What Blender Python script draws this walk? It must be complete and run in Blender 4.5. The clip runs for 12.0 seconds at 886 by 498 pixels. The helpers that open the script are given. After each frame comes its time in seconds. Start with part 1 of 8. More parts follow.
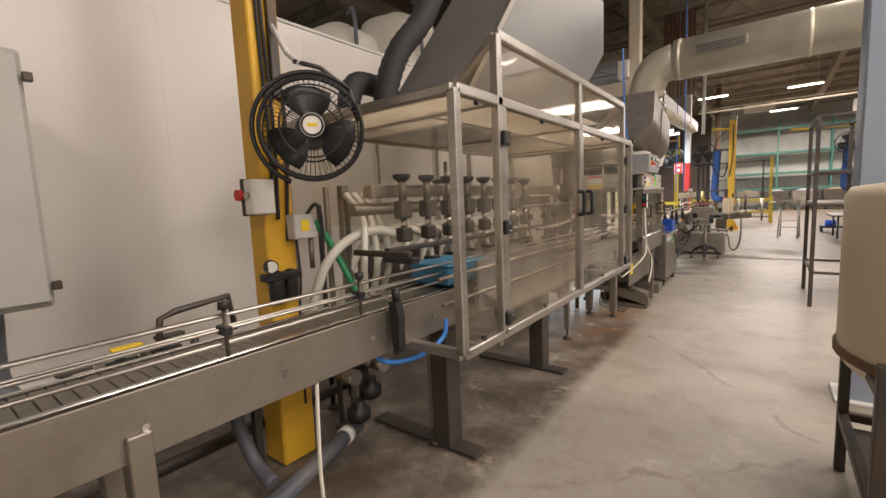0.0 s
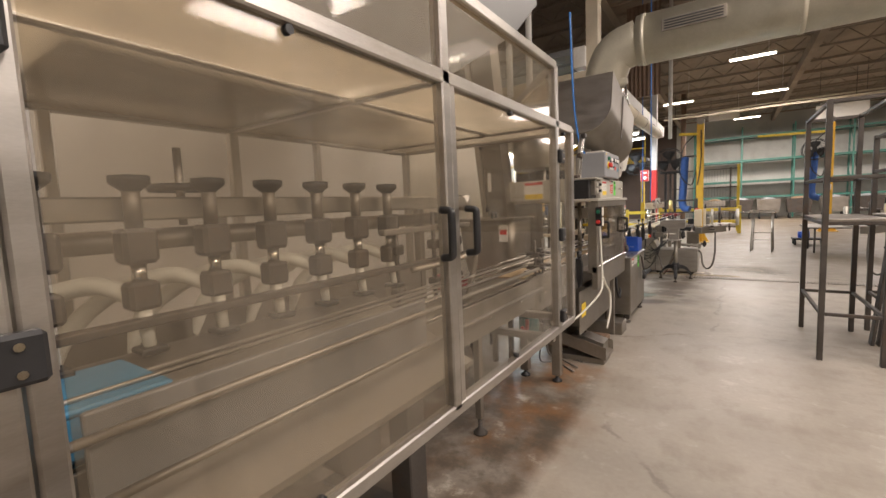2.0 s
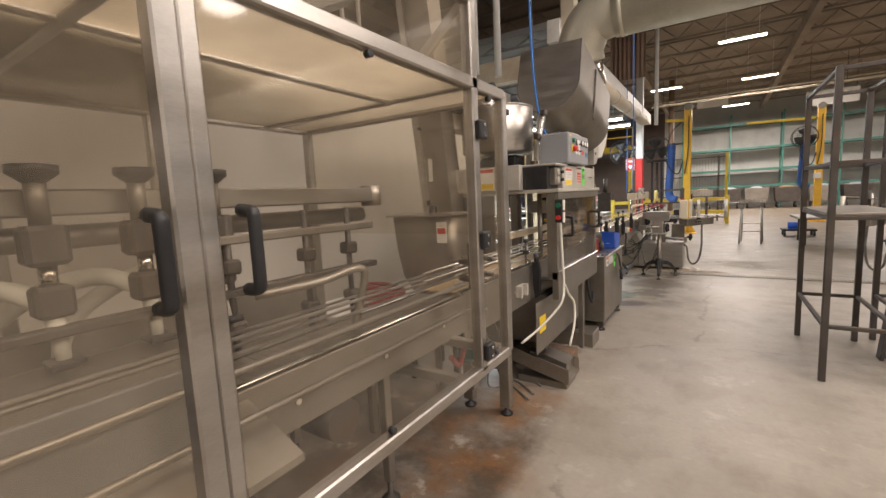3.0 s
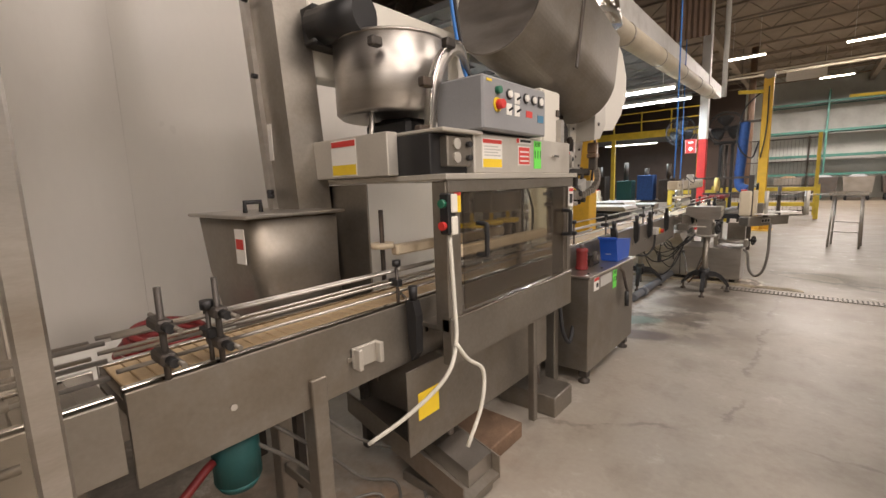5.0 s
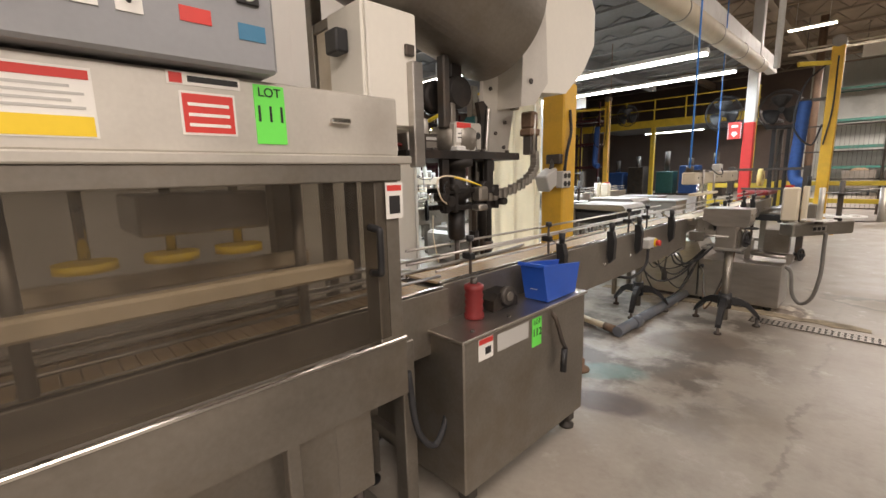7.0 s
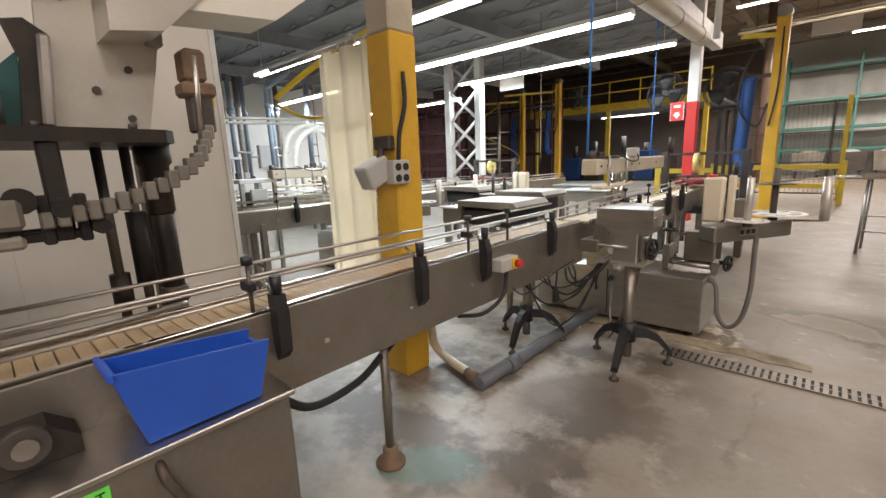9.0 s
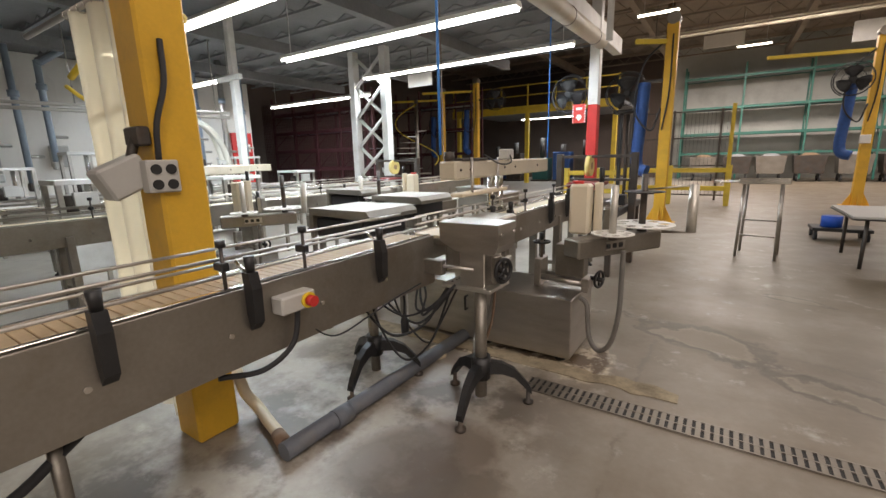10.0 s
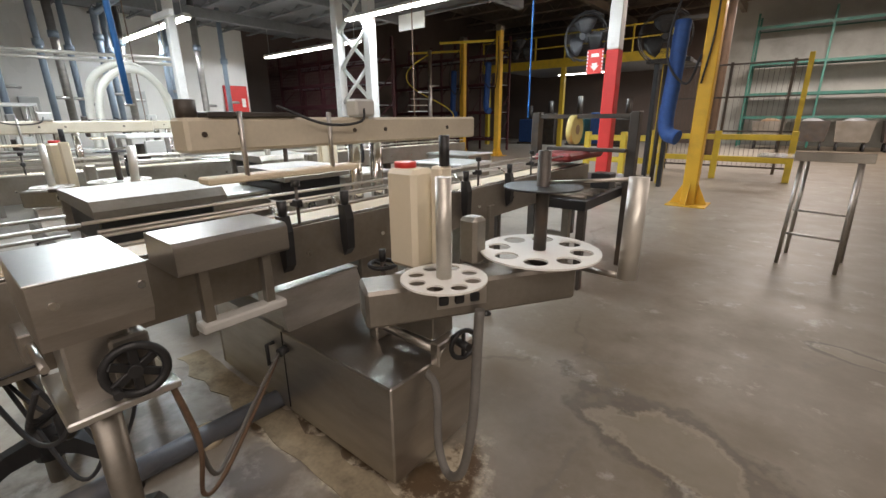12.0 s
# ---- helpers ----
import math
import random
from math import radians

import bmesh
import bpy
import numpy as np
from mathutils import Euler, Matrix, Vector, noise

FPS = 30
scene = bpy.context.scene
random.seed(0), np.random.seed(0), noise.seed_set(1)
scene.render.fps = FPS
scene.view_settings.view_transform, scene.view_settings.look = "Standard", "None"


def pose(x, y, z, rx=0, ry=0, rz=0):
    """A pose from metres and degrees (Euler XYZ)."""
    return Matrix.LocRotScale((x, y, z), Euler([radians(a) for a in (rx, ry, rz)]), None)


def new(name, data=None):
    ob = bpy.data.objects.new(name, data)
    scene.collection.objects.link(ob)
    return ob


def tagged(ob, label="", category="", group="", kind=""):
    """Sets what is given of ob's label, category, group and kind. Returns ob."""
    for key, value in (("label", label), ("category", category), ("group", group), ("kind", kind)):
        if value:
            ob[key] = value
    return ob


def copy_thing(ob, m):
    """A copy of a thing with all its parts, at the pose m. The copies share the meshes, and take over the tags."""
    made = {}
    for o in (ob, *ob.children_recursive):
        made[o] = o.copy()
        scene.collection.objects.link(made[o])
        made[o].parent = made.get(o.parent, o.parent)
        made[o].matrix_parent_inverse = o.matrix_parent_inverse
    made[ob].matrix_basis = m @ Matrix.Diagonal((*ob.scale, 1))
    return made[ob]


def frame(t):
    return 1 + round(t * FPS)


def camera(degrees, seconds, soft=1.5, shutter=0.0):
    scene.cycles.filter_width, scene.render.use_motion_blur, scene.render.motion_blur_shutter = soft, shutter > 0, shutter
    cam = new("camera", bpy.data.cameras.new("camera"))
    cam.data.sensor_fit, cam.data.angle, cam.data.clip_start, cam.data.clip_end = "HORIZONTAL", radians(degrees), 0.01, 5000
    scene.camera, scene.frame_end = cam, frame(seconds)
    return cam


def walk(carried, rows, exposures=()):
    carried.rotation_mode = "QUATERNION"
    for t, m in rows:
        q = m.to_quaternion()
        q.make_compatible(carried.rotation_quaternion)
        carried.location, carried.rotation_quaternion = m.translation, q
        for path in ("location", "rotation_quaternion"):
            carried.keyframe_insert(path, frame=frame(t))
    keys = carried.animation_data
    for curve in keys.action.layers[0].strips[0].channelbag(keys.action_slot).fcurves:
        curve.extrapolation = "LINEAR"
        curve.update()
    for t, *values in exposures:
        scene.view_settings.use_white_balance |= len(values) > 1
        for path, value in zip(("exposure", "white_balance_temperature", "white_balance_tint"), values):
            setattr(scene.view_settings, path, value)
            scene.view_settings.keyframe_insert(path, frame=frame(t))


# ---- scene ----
cam = camera(92.2, 12.0)
METRES, EYE, TILT, LEAN, TURN = 10.0, 1.385, 0.34, 0.0, 37.4
ROWS = [
    (0.0, 0.0, 0.0, 0.0, -0.28, -6.68, 2.42),
    (0.5, 0.021, 0.0338, 0.0016, -1.21, -6.3, 1.75),
    (1.0, 0.0402, 0.0715, 0.0033, -1.99, -5.57, 1.95),
    (1.5, 0.0618, 0.1094, 0.0035, -2.68, -5.67, 1.76),
    (2.0, 0.0835, 0.1496, 0.0026, -3.74, -5.81, 2.38),
    (2.5, 0.1063, 0.1825, 0.002, -4.83, -6.22, 3.76),
    (3.0, 0.1331, 0.2137, 0.0021, -4.93, -7.1, 2.67),
    (5.0, 0.2453, 0.337, -0.0, 2.94, -8.85, 1.94),
    (5.5, 0.2712, 0.3652, 0.0003, 6.32, -9.24, 1.85),
    (6.0, 0.2938, 0.3995, 0.0005, 6.99, -9.48, 1.99),
    (6.5, 0.3175, 0.433, -0.0009, 7.52, -9.62, 1.86),
    (8.5, 0.4114, 0.5593, -0.0047, 9.9, -11.65, 0.41),
    (9.0, 0.4368, 0.5874, -0.0042, 4.47, -11.87, 2.16),
    (9.5, 0.4676, 0.6141, -0.0042, -0.88, -12.22, 1.04),
    (10.0, 0.4994, 0.645, -0.0048, -4.2, -12.28, 1.32),
    (10.5, 0.5332, 0.6763, -0.0067, -5.3, -12.79, 1.56),
    (11.0, 0.5643, 0.7092, -0.0087, -4.1, -13.74, 1.05),
    (11.5, 0.5944, 0.7439, -0.0084, -2.29, -15.13, 2.16),
    (12.0, 0.622, 0.7758, -0.0085, 1.86, -17.29, 0.46),
]
walk(cam, [(t, pose(0, 0, EYE, TILT, LEAN, TURN) @ pose(METRES * x, METRES * y, METRES * z, 90 + pitch, roll, yaw)) for t, x, y, z, yaw, pitch, roll in ROWS],
     exposures=((0.0, 0.0), (5.0, -0.05), (8.5, -0.1), (10.0, -0.35), (12.0, -0.45)))


# ---- world and large lights ----
world = bpy.data.worlds.new("world")
world.use_nodes = True
scene.world = world
world.node_tree.nodes["Background"].inputs[0].default_value = (0.5, 0.6, 0.8, 1)
world.node_tree.nodes["Background"].inputs[1].default_value = 0.02
WARM, COOL = (1.0, 0.872, 0.80), (0.80, 0.91, 1.0)


def area(name, x, y, z, sx, sy, watts, color):
    d = bpy.data.lights.new(name, "AREA")
    d.shape, d.size, d.size_y, d.energy, d.color = "RECTANGLE", sx, sy, watts, color
    ob = new(name, d)
    ob.location = (x, y, z)
    return ob


# lamps at x 1.3 are added fill for the left wall, not known fixtures
HALL_AND_FILL_LAMPS = [(5.5, -4.0, 420), (5.6, 2.4, 440), (5.8, 7.4, 400), (1.3, 2.2, 115), (1.3, 5.4, 115), (1.3, 9.5, 105), (5.0, 12.5, 30), (0.28, 18.4, 55), (5.5, 21.0, 220), (1.1, 24.4, 260), (-2.2, 24.0, 220), (0.5, 31.0, 800), (7.0, 30.0, 500)]
for lx, ly, lw in HALL_AND_FILL_LAMPS:
    area("hall_light", lx, ly, 5.58, 3.0, 2.0, lw, WARM)
# added fill over the space behind the partition; it has no fixture
area("back_hall_light", -7.0, 2.0, 5.5, 1.5, 1.0, 60, WARM)
STRIPS = [(-8.0, -3.0, 11.2, 3.02), (-6.2, -2.06, 13.0, 3.0), (-7.4, -2.4, 16.2, 3.28), (-12.2, -8.6, 13.6, 3.1), (-12.4, -8.2, 17.2, 3.1)]
for x0, x1, y, z in STRIPS:
    area("strip_light", (x0 + x1) / 2, y, z - 0.05, x1 - x0, 0.12, 40 * (x1 - x0), COOL)
area("mezzanine_light", -8.6, 32.0, 3.4, 3.0, 0.15, 130, COOL)

# ---- materials ----


def mat(name, col, rough=0.5, metal=0.0, var=0.15, size=5.0, fine=70.0, bump=0.06, dirt=None, dirt_amount=0.45, stretch=(1, 1, 1), coat=0.0):
    m = bpy.data.materials.new(name)
    m.use_nodes = True
    nt = m.node_tree
    bsdf = nt.nodes["Principled BSDF"]
    tc = nt.nodes.new("ShaderNodeTexCoord")
    mp = nt.nodes.new("ShaderNodeMapping")
    mp.inputs["Scale"].default_value = stretch
    nt.links.new(tc.outputs["Object"], mp.inputs[0])

    def noise_tex(scale, detail):
        n = nt.nodes.new("ShaderNodeTexNoise")
        n.inputs["Scale"].default_value, n.inputs["Detail"].default_value = scale, detail
        nt.links.new(mp.outputs[0], n.inputs["Vector"])
        return n

    big, small = noise_tex(size, 4), noise_tex(fine, 3)
    info = nt.nodes.new("ShaderNodeObjectInfo")
    add = nt.nodes.new("ShaderNodeMath")
    add.operation = "MULTIPLY_ADD"
    add.inputs[1].default_value = 0.35
    nt.links.new(small.outputs[0], add.inputs[0])
    nt.links.new(big.outputs[0], add.inputs[2])
    rnd = nt.nodes.new("ShaderNodeMath")
    rnd.operation = "MULTIPLY_ADD"
    rnd.inputs[1].default_value = 0.12
    nt.links.new(info.outputs["Random"], rnd.inputs[0])
    nt.links.new(add.outputs[0], rnd.inputs[2])
    ramp = nt.nodes.new("ShaderNodeMapRange")
    ramp.inputs[1].default_value, ramp.inputs[2].default_value = 0.45, 1.0
    nt.links.new(rnd.outputs[0], ramp.inputs[0])
    mix = nt.nodes.new("ShaderNodeMix")
    mix.data_type = "RGBA"
    mix.inputs[6].default_value = (*[c * (1 - var) for c in col], 1)
    mix.inputs[7].default_value = (*[min(0.95, c * (1 + var)) for c in col], 1)
    nt.links.new(ramp.outputs[0], mix.inputs[0])
    out = mix.outputs[2]
    if dirt:
        d = noise_tex(size * 0.55 + 0.3, 8)
        d.inputs["Roughness"].default_value = 0.65
        dr = nt.nodes.new("ShaderNodeMapRange")
        dr.inputs[1].default_value, dr.inputs[2].default_value, dr.inputs[4].default_value = 0.5, 0.78, dirt_amount * 2
        nt.links.new(d.outputs[0], dr.inputs[0])
        dm = nt.nodes.new("ShaderNodeMix")
        dm.data_type = "RGBA"
        dm.inputs[7].default_value = (*dirt, 1)
        nt.links.new(dr.outputs[0], dm.inputs[0])
        nt.links.new(out, dm.inputs[6])
        out = dm.outputs[2]
    nt.links.new(out, bsdf.inputs["Base Color"])
    rr = nt.nodes.new("ShaderNodeMapRange")
    rr.inputs[3].default_value, rr.inputs[4].default_value = max(0.03, rough - 0.1), min(1, rough + 0.12)
    nt.links.new(big.outputs[0], rr.inputs[0])
    nt.links.new(rr.outputs[0], bsdf.inputs["Roughness"])
    bsdf.inputs["Metallic"].default_value = metal
    bsdf.inputs["Coat Weight"].default_value = coat
    if bump:
        b = nt.nodes.new("ShaderNodeBump")
        b.inputs["Strength"].default_value, b.inputs["Distance"].default_value = bump, 0.01
        nt.links.new(add.outputs[0], b.inputs["Height"])
        nt.links.new(b.outputs[0], bsdf.inputs["Normal"])
    return m


def glow(name, col, strength):
    m = bpy.data.materials.new(name)
    m.use_nodes = True
    b = m.node_tree.nodes["Principled BSDF"]
    b.inputs["Base Color"].default_value = (0.8, 0.8, 0.8, 1)
    b.inputs["Emission Color"].default_value = (*col, 1)
    b.inputs["Emission Strength"].default_value = strength
    return m


def pane_mat(name, tint, haze_col, haze_lo, haze_hi, gloss_rough=0.06, milky=0.0):
    """Clear sheet with a film of haze and a glossy face."""
    m = bpy.data.materials.new(name)
    m.use_nodes = True
    nt = m.node_tree
    nt.nodes.remove(nt.nodes["Principled BSDF"])
    out = nt.nodes["Material Output"]
    tr, df, gl = (nt.nodes.new("ShaderNodeBsdf" + k) for k in ("Transparent", "Diffuse", "Glossy"))
    tr.inputs[0].default_value, df.inputs[0].default_value = (*tint, 1), (*haze_col, 1)
    gl.inputs["Roughness"].default_value = gloss_rough
    tc = nt.nodes.new("ShaderNodeTexCoord")
    mp = nt.nodes.new("ShaderNodeMapping")
    mp.inputs["Scale"].default_value = (1, 1, 0.6)
    nt.links.new(tc.outputs["Object"], mp.inputs[0])
    n = nt.nodes.new("ShaderNodeTexNoise")
    n.inputs["Scale"].default_value, n.inputs["Detail"].default_value = 3.0, 6
    nt.links.new(mp.outputs[0], n.inputs["Vector"])
    r = nt.nodes.new("ShaderNodeMapRange")
    r.inputs[1].default_value, r.inputs[2].default_value = 0.3, 0.72
    r.inputs[3].default_value, r.inputs[4].default_value = haze_lo, haze_hi
    nt.links.new(n.outputs[0], r.inputs[0])
    a, b = nt.nodes.new("ShaderNodeMixShader"), nt.nodes.new("ShaderNodeMixShader")
    nt.links.new(r.outputs[0], a.inputs[0])
    nt.links.new(tr.outputs[0], a.inputs[1])
    milk, ms = nt.nodes.new("ShaderNodeBsdfTranslucent"), nt.nodes.new("ShaderNodeMixShader")
    milk.inputs[0].default_value, ms.inputs[0].default_value = (*haze_col, 1), milky
    nt.links.new(df.outputs[0], ms.inputs[1])
    nt.links.new(milk.outputs[0], ms.inputs[2])
    nt.links.new(ms.outputs[0], a.inputs[2])
    f = nt.nodes.new("ShaderNodeLayerWeight")
    f.inputs[0].default_value = 0.5
    p5 = nt.nodes.new("ShaderNodeMath")
    p5.operation = "POWER"
    p5.inputs[1].default_value = 4.0
    nt.links.new(f.outputs["Facing"], p5.inputs[0])
    sc_ = nt.nodes.new("ShaderNodeMath")
    sc_.operation = "MULTIPLY_ADD"
    sc_.inputs[1].default_value, sc_.inputs[2].default_value = 0.55, 0.03
    nt.links.new(p5.outputs[0], sc_.inputs[0])
    nt.links.new(sc_.outputs[0], b.inputs[0])
    nt.links.new(a.outputs[0], b.inputs[1])
    nt.links.new(gl.outputs[0], b.inputs[2])
    nt.links.new(b.outputs[0], out.inputs[0])
    return m


def concrete_mat():
    """Worn slab: pale sealed concrete, brown dirt beside the line, a darker strip under the filler, damp patches and
    rust, fine cracks.
    """
    m = mat("concrete_floor", (0.345, 0.312, 0.265), rough=0.42, var=0.16, size=0.9, fine=30, bump=0.05, dirt=(0.26, 0.22, 0.17), dirt_amount=0.42)
    nt = m.node_tree
    bsdf = nt.nodes["Principled BSDF"]
    base = bsdf.inputs["Base Color"].links[0].from_socket
    tc = nt.nodes.new("ShaderNodeTexCoord")
    sep = nt.nodes.new("ShaderNodeSeparateXYZ")
    nt.links.new(tc.outputs["Object"], sep.inputs[0])
    n = nt.nodes.new("ShaderNodeTexNoise")
    n.inputs["Scale"].default_value, n.inputs["Detail"].default_value, n.inputs["Roughness"].default_value = 2.6, 9, 0.62
    nt.links.new(tc.outputs["Object"], n.inputs["Vector"])

    g0 = nt.nodes.new("ShaderNodeTexNoise")
    g0.inputs["Scale"].default_value, g0.inputs["Detail"].default_value, g0.inputs["Roughness"].default_value = 7.0, 8, 0.7
    nt.links.new(tc.outputs["Object"], g0.inputs["Vector"])

    def rng(sock, a, b, c=0.0, d=1.0):
        r = nt.nodes.new("ShaderNodeMapRange")
        for i, v in enumerate((a, b, c, d)):
            r.inputs[i + 1].default_value = v
        nt.links.new(sock, r.inputs[0])
        return r.outputs[0]

    def mul(p, q, op="MULTIPLY"):
        k = nt.nodes.new("ShaderNodeMath")
        k.operation = op
        nt.links.new(p, k.inputs[0])
        nt.links.new(q, k.inputs[1])
        return k.outputs[0]

    def over(under, fac, col):
        k = nt.nodes.new("ShaderNodeMix")
        k.data_type = "RGBA"
        nt.links.new(fac, k.inputs[0])
        nt.links.new(under, k.inputs[6])
        k.inputs[7].default_value = (*col, 1)
        return k.outputs[2]

    x, y = sep.outputs[0], sep.outputs[1]
    # darker brown strip of floor under the filler
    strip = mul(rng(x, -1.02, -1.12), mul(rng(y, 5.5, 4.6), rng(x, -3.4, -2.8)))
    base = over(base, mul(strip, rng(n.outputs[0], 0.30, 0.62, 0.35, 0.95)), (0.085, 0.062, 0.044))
    rust = mul(mul(rng(x, -0.85, -1.25), rng(x, -2.2, -1.6)), mul(rng(y, 3.2, 4.0), rng(y, 6.3, 5.2)))
    base = over(base, mul(rust, rng(n.outputs[0], 0.42, 0.62, 0.0, 0.8)), (0.24, 0.12, 0.05))
    # damp patches round the pipe end and the drain
    wet = mul(mul(rng(x, -0.35, -0.8), rng(x, -2.9, -2.1)), mul(rng(y, 7.9, 8.5), rng(y, 11.2, 10.4)))
    base = over(base, mul(wet, rng(n.outputs[0], 0.44, 0.56, 0.0, 0.85)), (0.10, 0.082, 0.066))
    tan = mul(rng(y, 9.0, 11.5), rng(x, -1.3, -0.4))
    base = over(base, mul(tan, rng(n.outputs[0], 0.25, 0.65, 0.45, 0.9)), (0.105, 0.073, 0.036))
    # broken repair patches with pale rims, and the crust round the labeler
    def blot(cx, cy, rx, ry, turn, edge):
        mpp = nt.nodes.new("ShaderNodeMapping")
        mpp.vector_type = "TEXTURE"
        mpp.inputs["Location"].default_value, mpp.inputs["Scale"].default_value = (cx, cy, 0), (rx, ry, 1)
        mpp.inputs["Rotation"].default_value = (0, 0, radians(turn))
        nt.links.new(tc.outputs["Object"], mpp.inputs[0])
        ln = nt.nodes.new("ShaderNodeVectorMath")
        ln.operation = "LENGTH"
        nt.links.new(mpp.outputs[0], ln.inputs[0])
        wv = nt.nodes.new("ShaderNodeMath")
        wv.operation = "MULTIPLY_ADD"
        wv.inputs[1].default_value = edge
        nt.links.new(n.outputs[0], wv.inputs[0])
        nt.links.new(ln.outputs["Value"], wv.inputs[2])
        return wv.outputs[0]

    for cx, cy, rx, ry, turn in ((0.02, 11.72, 0.36, 0.17, -32), (0.75, 13.1, 0.20, 0.06, -20), (1.0, 11.1, 0.55, 0.10, -20)):
        d = blot(cx, cy, rx, ry, turn, 4.2)
        base = over(base, rng(d, 3.3, 2.7, 0.0, 0.4), (0.20, 0.165, 0.11))
        base = over(base, mul(rng(d, 3.62, 3.35), rng(d, 2.95, 3.15, 0.0, 0.7)), (0.07, 0.053, 0.036))
        base = over(base, mul(rng(d, 3.1, 2.95), rng(d, 2.75, 2.85, 0.0, 0.35)), (0.30, 0.26, 0.19))
    for cx, cy, rx, ry, turn in ((-1.15, 10.76, 0.70, 0.13, 4), (-0.62, 10.9, 0.16, 0.30, 0)):
        d = blot(cx, cy, rx, ry, turn, 1.4)
        base = over(base, mul(rng(d, 1.80, 1.60), rng(g0.outputs[0], 0.44, 0.56)), (0.55, 0.48, 0.36))
        base = over(base, mul(rng(d, 1.55, 1.40), rng(g0.outputs[0], 0.60, 0.50)), (0.10, 0.065, 0.035))
    for cx, cy, rx, ry, turn, col in ((-1.35, 8.55, 0.30, 0.16, 35, (0.12, 0.20, 0.17)), (-1.15, 8.15, 0.28, 0.15, 20, (0.10, 0.082, 0.085)), (-1.05, 9.55, 0.42, 0.26, 50, (0.13, 0.10, 0.075)), (-0.95, 8.85, 0.25, 0.10, 60, (0.16, 0.13, 0.10))):
        base = over(base, rng(blot(cx, cy, rx, ry, turn, 1.5), 1.75, 1.45, 0.0, 0.75), col)
    # traffic dirt down the aisle
    base = over(base, mul(mul(rng(x, 0.1, 0.5), rng(x, 2.4, 1.2)), rng(n.outputs[0], 0.42, 0.66, 0.0, 0.55)), (0.17, 0.142, 0.105))
    # scuffs and spots all over
    g = nt.nodes.new("ShaderNodeTexNoise")
    g.inputs["Scale"].default_value, g.inputs["Detail"].default_value, g.inputs["Roughness"].default_value = 3.2, 10, 0.72
    nt.links.new(tc.outputs["Object"], g.inputs["Vector"])
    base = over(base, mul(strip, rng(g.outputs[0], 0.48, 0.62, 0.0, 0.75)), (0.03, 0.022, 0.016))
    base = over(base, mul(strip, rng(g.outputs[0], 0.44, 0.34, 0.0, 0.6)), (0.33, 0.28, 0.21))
    base = over(base, rng(g.outputs[0], 0.50, 0.72, 0.0, 0.5), (0.19, 0.155, 0.115))
    base = over(base, rng(g.outputs[0], 0.42, 0.30, 0.0, 0.5), (0.55, 0.52, 0.47))
    # cracks
    v = nt.nodes.new("ShaderNodeTexVoronoi")
    v.feature = "DISTANCE_TO_EDGE"
    v.inputs["Scale"].default_value = 0.33
    wob = nt.nodes.new("ShaderNodeMix")
    wob.data_type = "RGBA"
    wob.inputs[0].default_value = 0.25
    nt.links.new(tc.outputs["Object"], wob.inputs[6])
    nt.links.new(n.outputs[1], wob.inputs[7])
    nt.links.new(wob.outputs[2], v.inputs["Vector"])
    base = over(base, mul(rng(v.outputs[0], 0.005, 0.0015, 0.0, 0.4), rng(n.outputs[0], 0.45, 0.55)), (0.12, 0.10, 0.08))
    nt.links.new(base, bsdf.inputs["Base Color"])
    return m


STEEL = mat("stainless_steel", (0.50, 0.475, 0.44), 0.36, 1.0, 0.14, 4, 90, 0.03, dirt=(0.30, 0.25, 0.19), dirt_amount=0.3, stretch=(1, 1, 4))
STEEL_DULL = mat("dull_steel_sheet", (0.30, 0.275, 0.24), 0.44, 0.85, 0.2, 3, 60, 0.04, dirt=(0.20, 0.16, 0.11), dirt_amount=0.4)
STEEL_BRIGHT = mat("polished_steel", (0.68, 0.66, 0.63), 0.16, 1.0, 0.08, 5, 80, 0.01)
STEEL_DARK = mat("dark_steel", (0.09, 0.08, 0.072), 0.5, 0.6, 0.25, 6, 70, 0.02, dirt=(0.14, 0.08, 0.04), dirt_amount=0.35)
STEEL_PALE = mat("pale_brushed_steel", (0.60, 0.57, 0.51), 0.4, 0.55, 0.10, 4, 90, 0.015, dirt=(0.38, 0.33, 0.26), dirt_amount=0.25)
ALU = mat("aluminium", (0.66, 0.65, 0.62), 0.33, 1.0, 0.08, 6, 90, 0.02)
GREASY = mat("greasy_black_iron", (0.022, 0.019, 0.017), 0.5, 0.35, 0.4, 9, 80, 0.08, dirt=(0.07, 0.045, 0.03), dirt_amount=0.4)
RUSTY = mat("rusty_steel", (0.20, 0.13, 0.085), 0.75, 0.2, 0.35, 9, 80, 0.2, dirt=(0.09, 0.05, 0.03))
BLACK = mat("black_plastic", (0.018, 0.018, 0.019), 0.42, 0, 0.3, 8, 90, 0.04)
RUBBER = mat("black_rubber", (0.03, 0.03, 0.032), 0.7, 0, 0.3, 9, 90, 0.08)
GREY_RUBBER = mat("grey_hose_rubber", (0.16, 0.15, 0.135), 0.6, 0, 0.2, 9, 90, 0.05)
WHITE_WALL = mat("white_wall_panel", (0.82, 0.785, 0.73), 0.3, 0, 0.03, 0.8, 25, 0.012, dirt=(0.62, 0.57, 0.50), dirt_amount=0.22, stretch=(1, 1, 0.4))
WHITE_PAINT = mat("white_painted_steel", (0.72, 0.71, 0.68), 0.45, 0, 0.08, 4, 60, 0.05, dirt=(0.42, 0.38, 0.32), dirt_amount=0.3)
CREAM_PAINT = mat("cream_paint", (0.56, 0.50, 0.39), 0.5, 0, 0.12, 3, 60, 0.06, dirt=(0.40, 0.31, 0.20), dirt_amount=0.35)
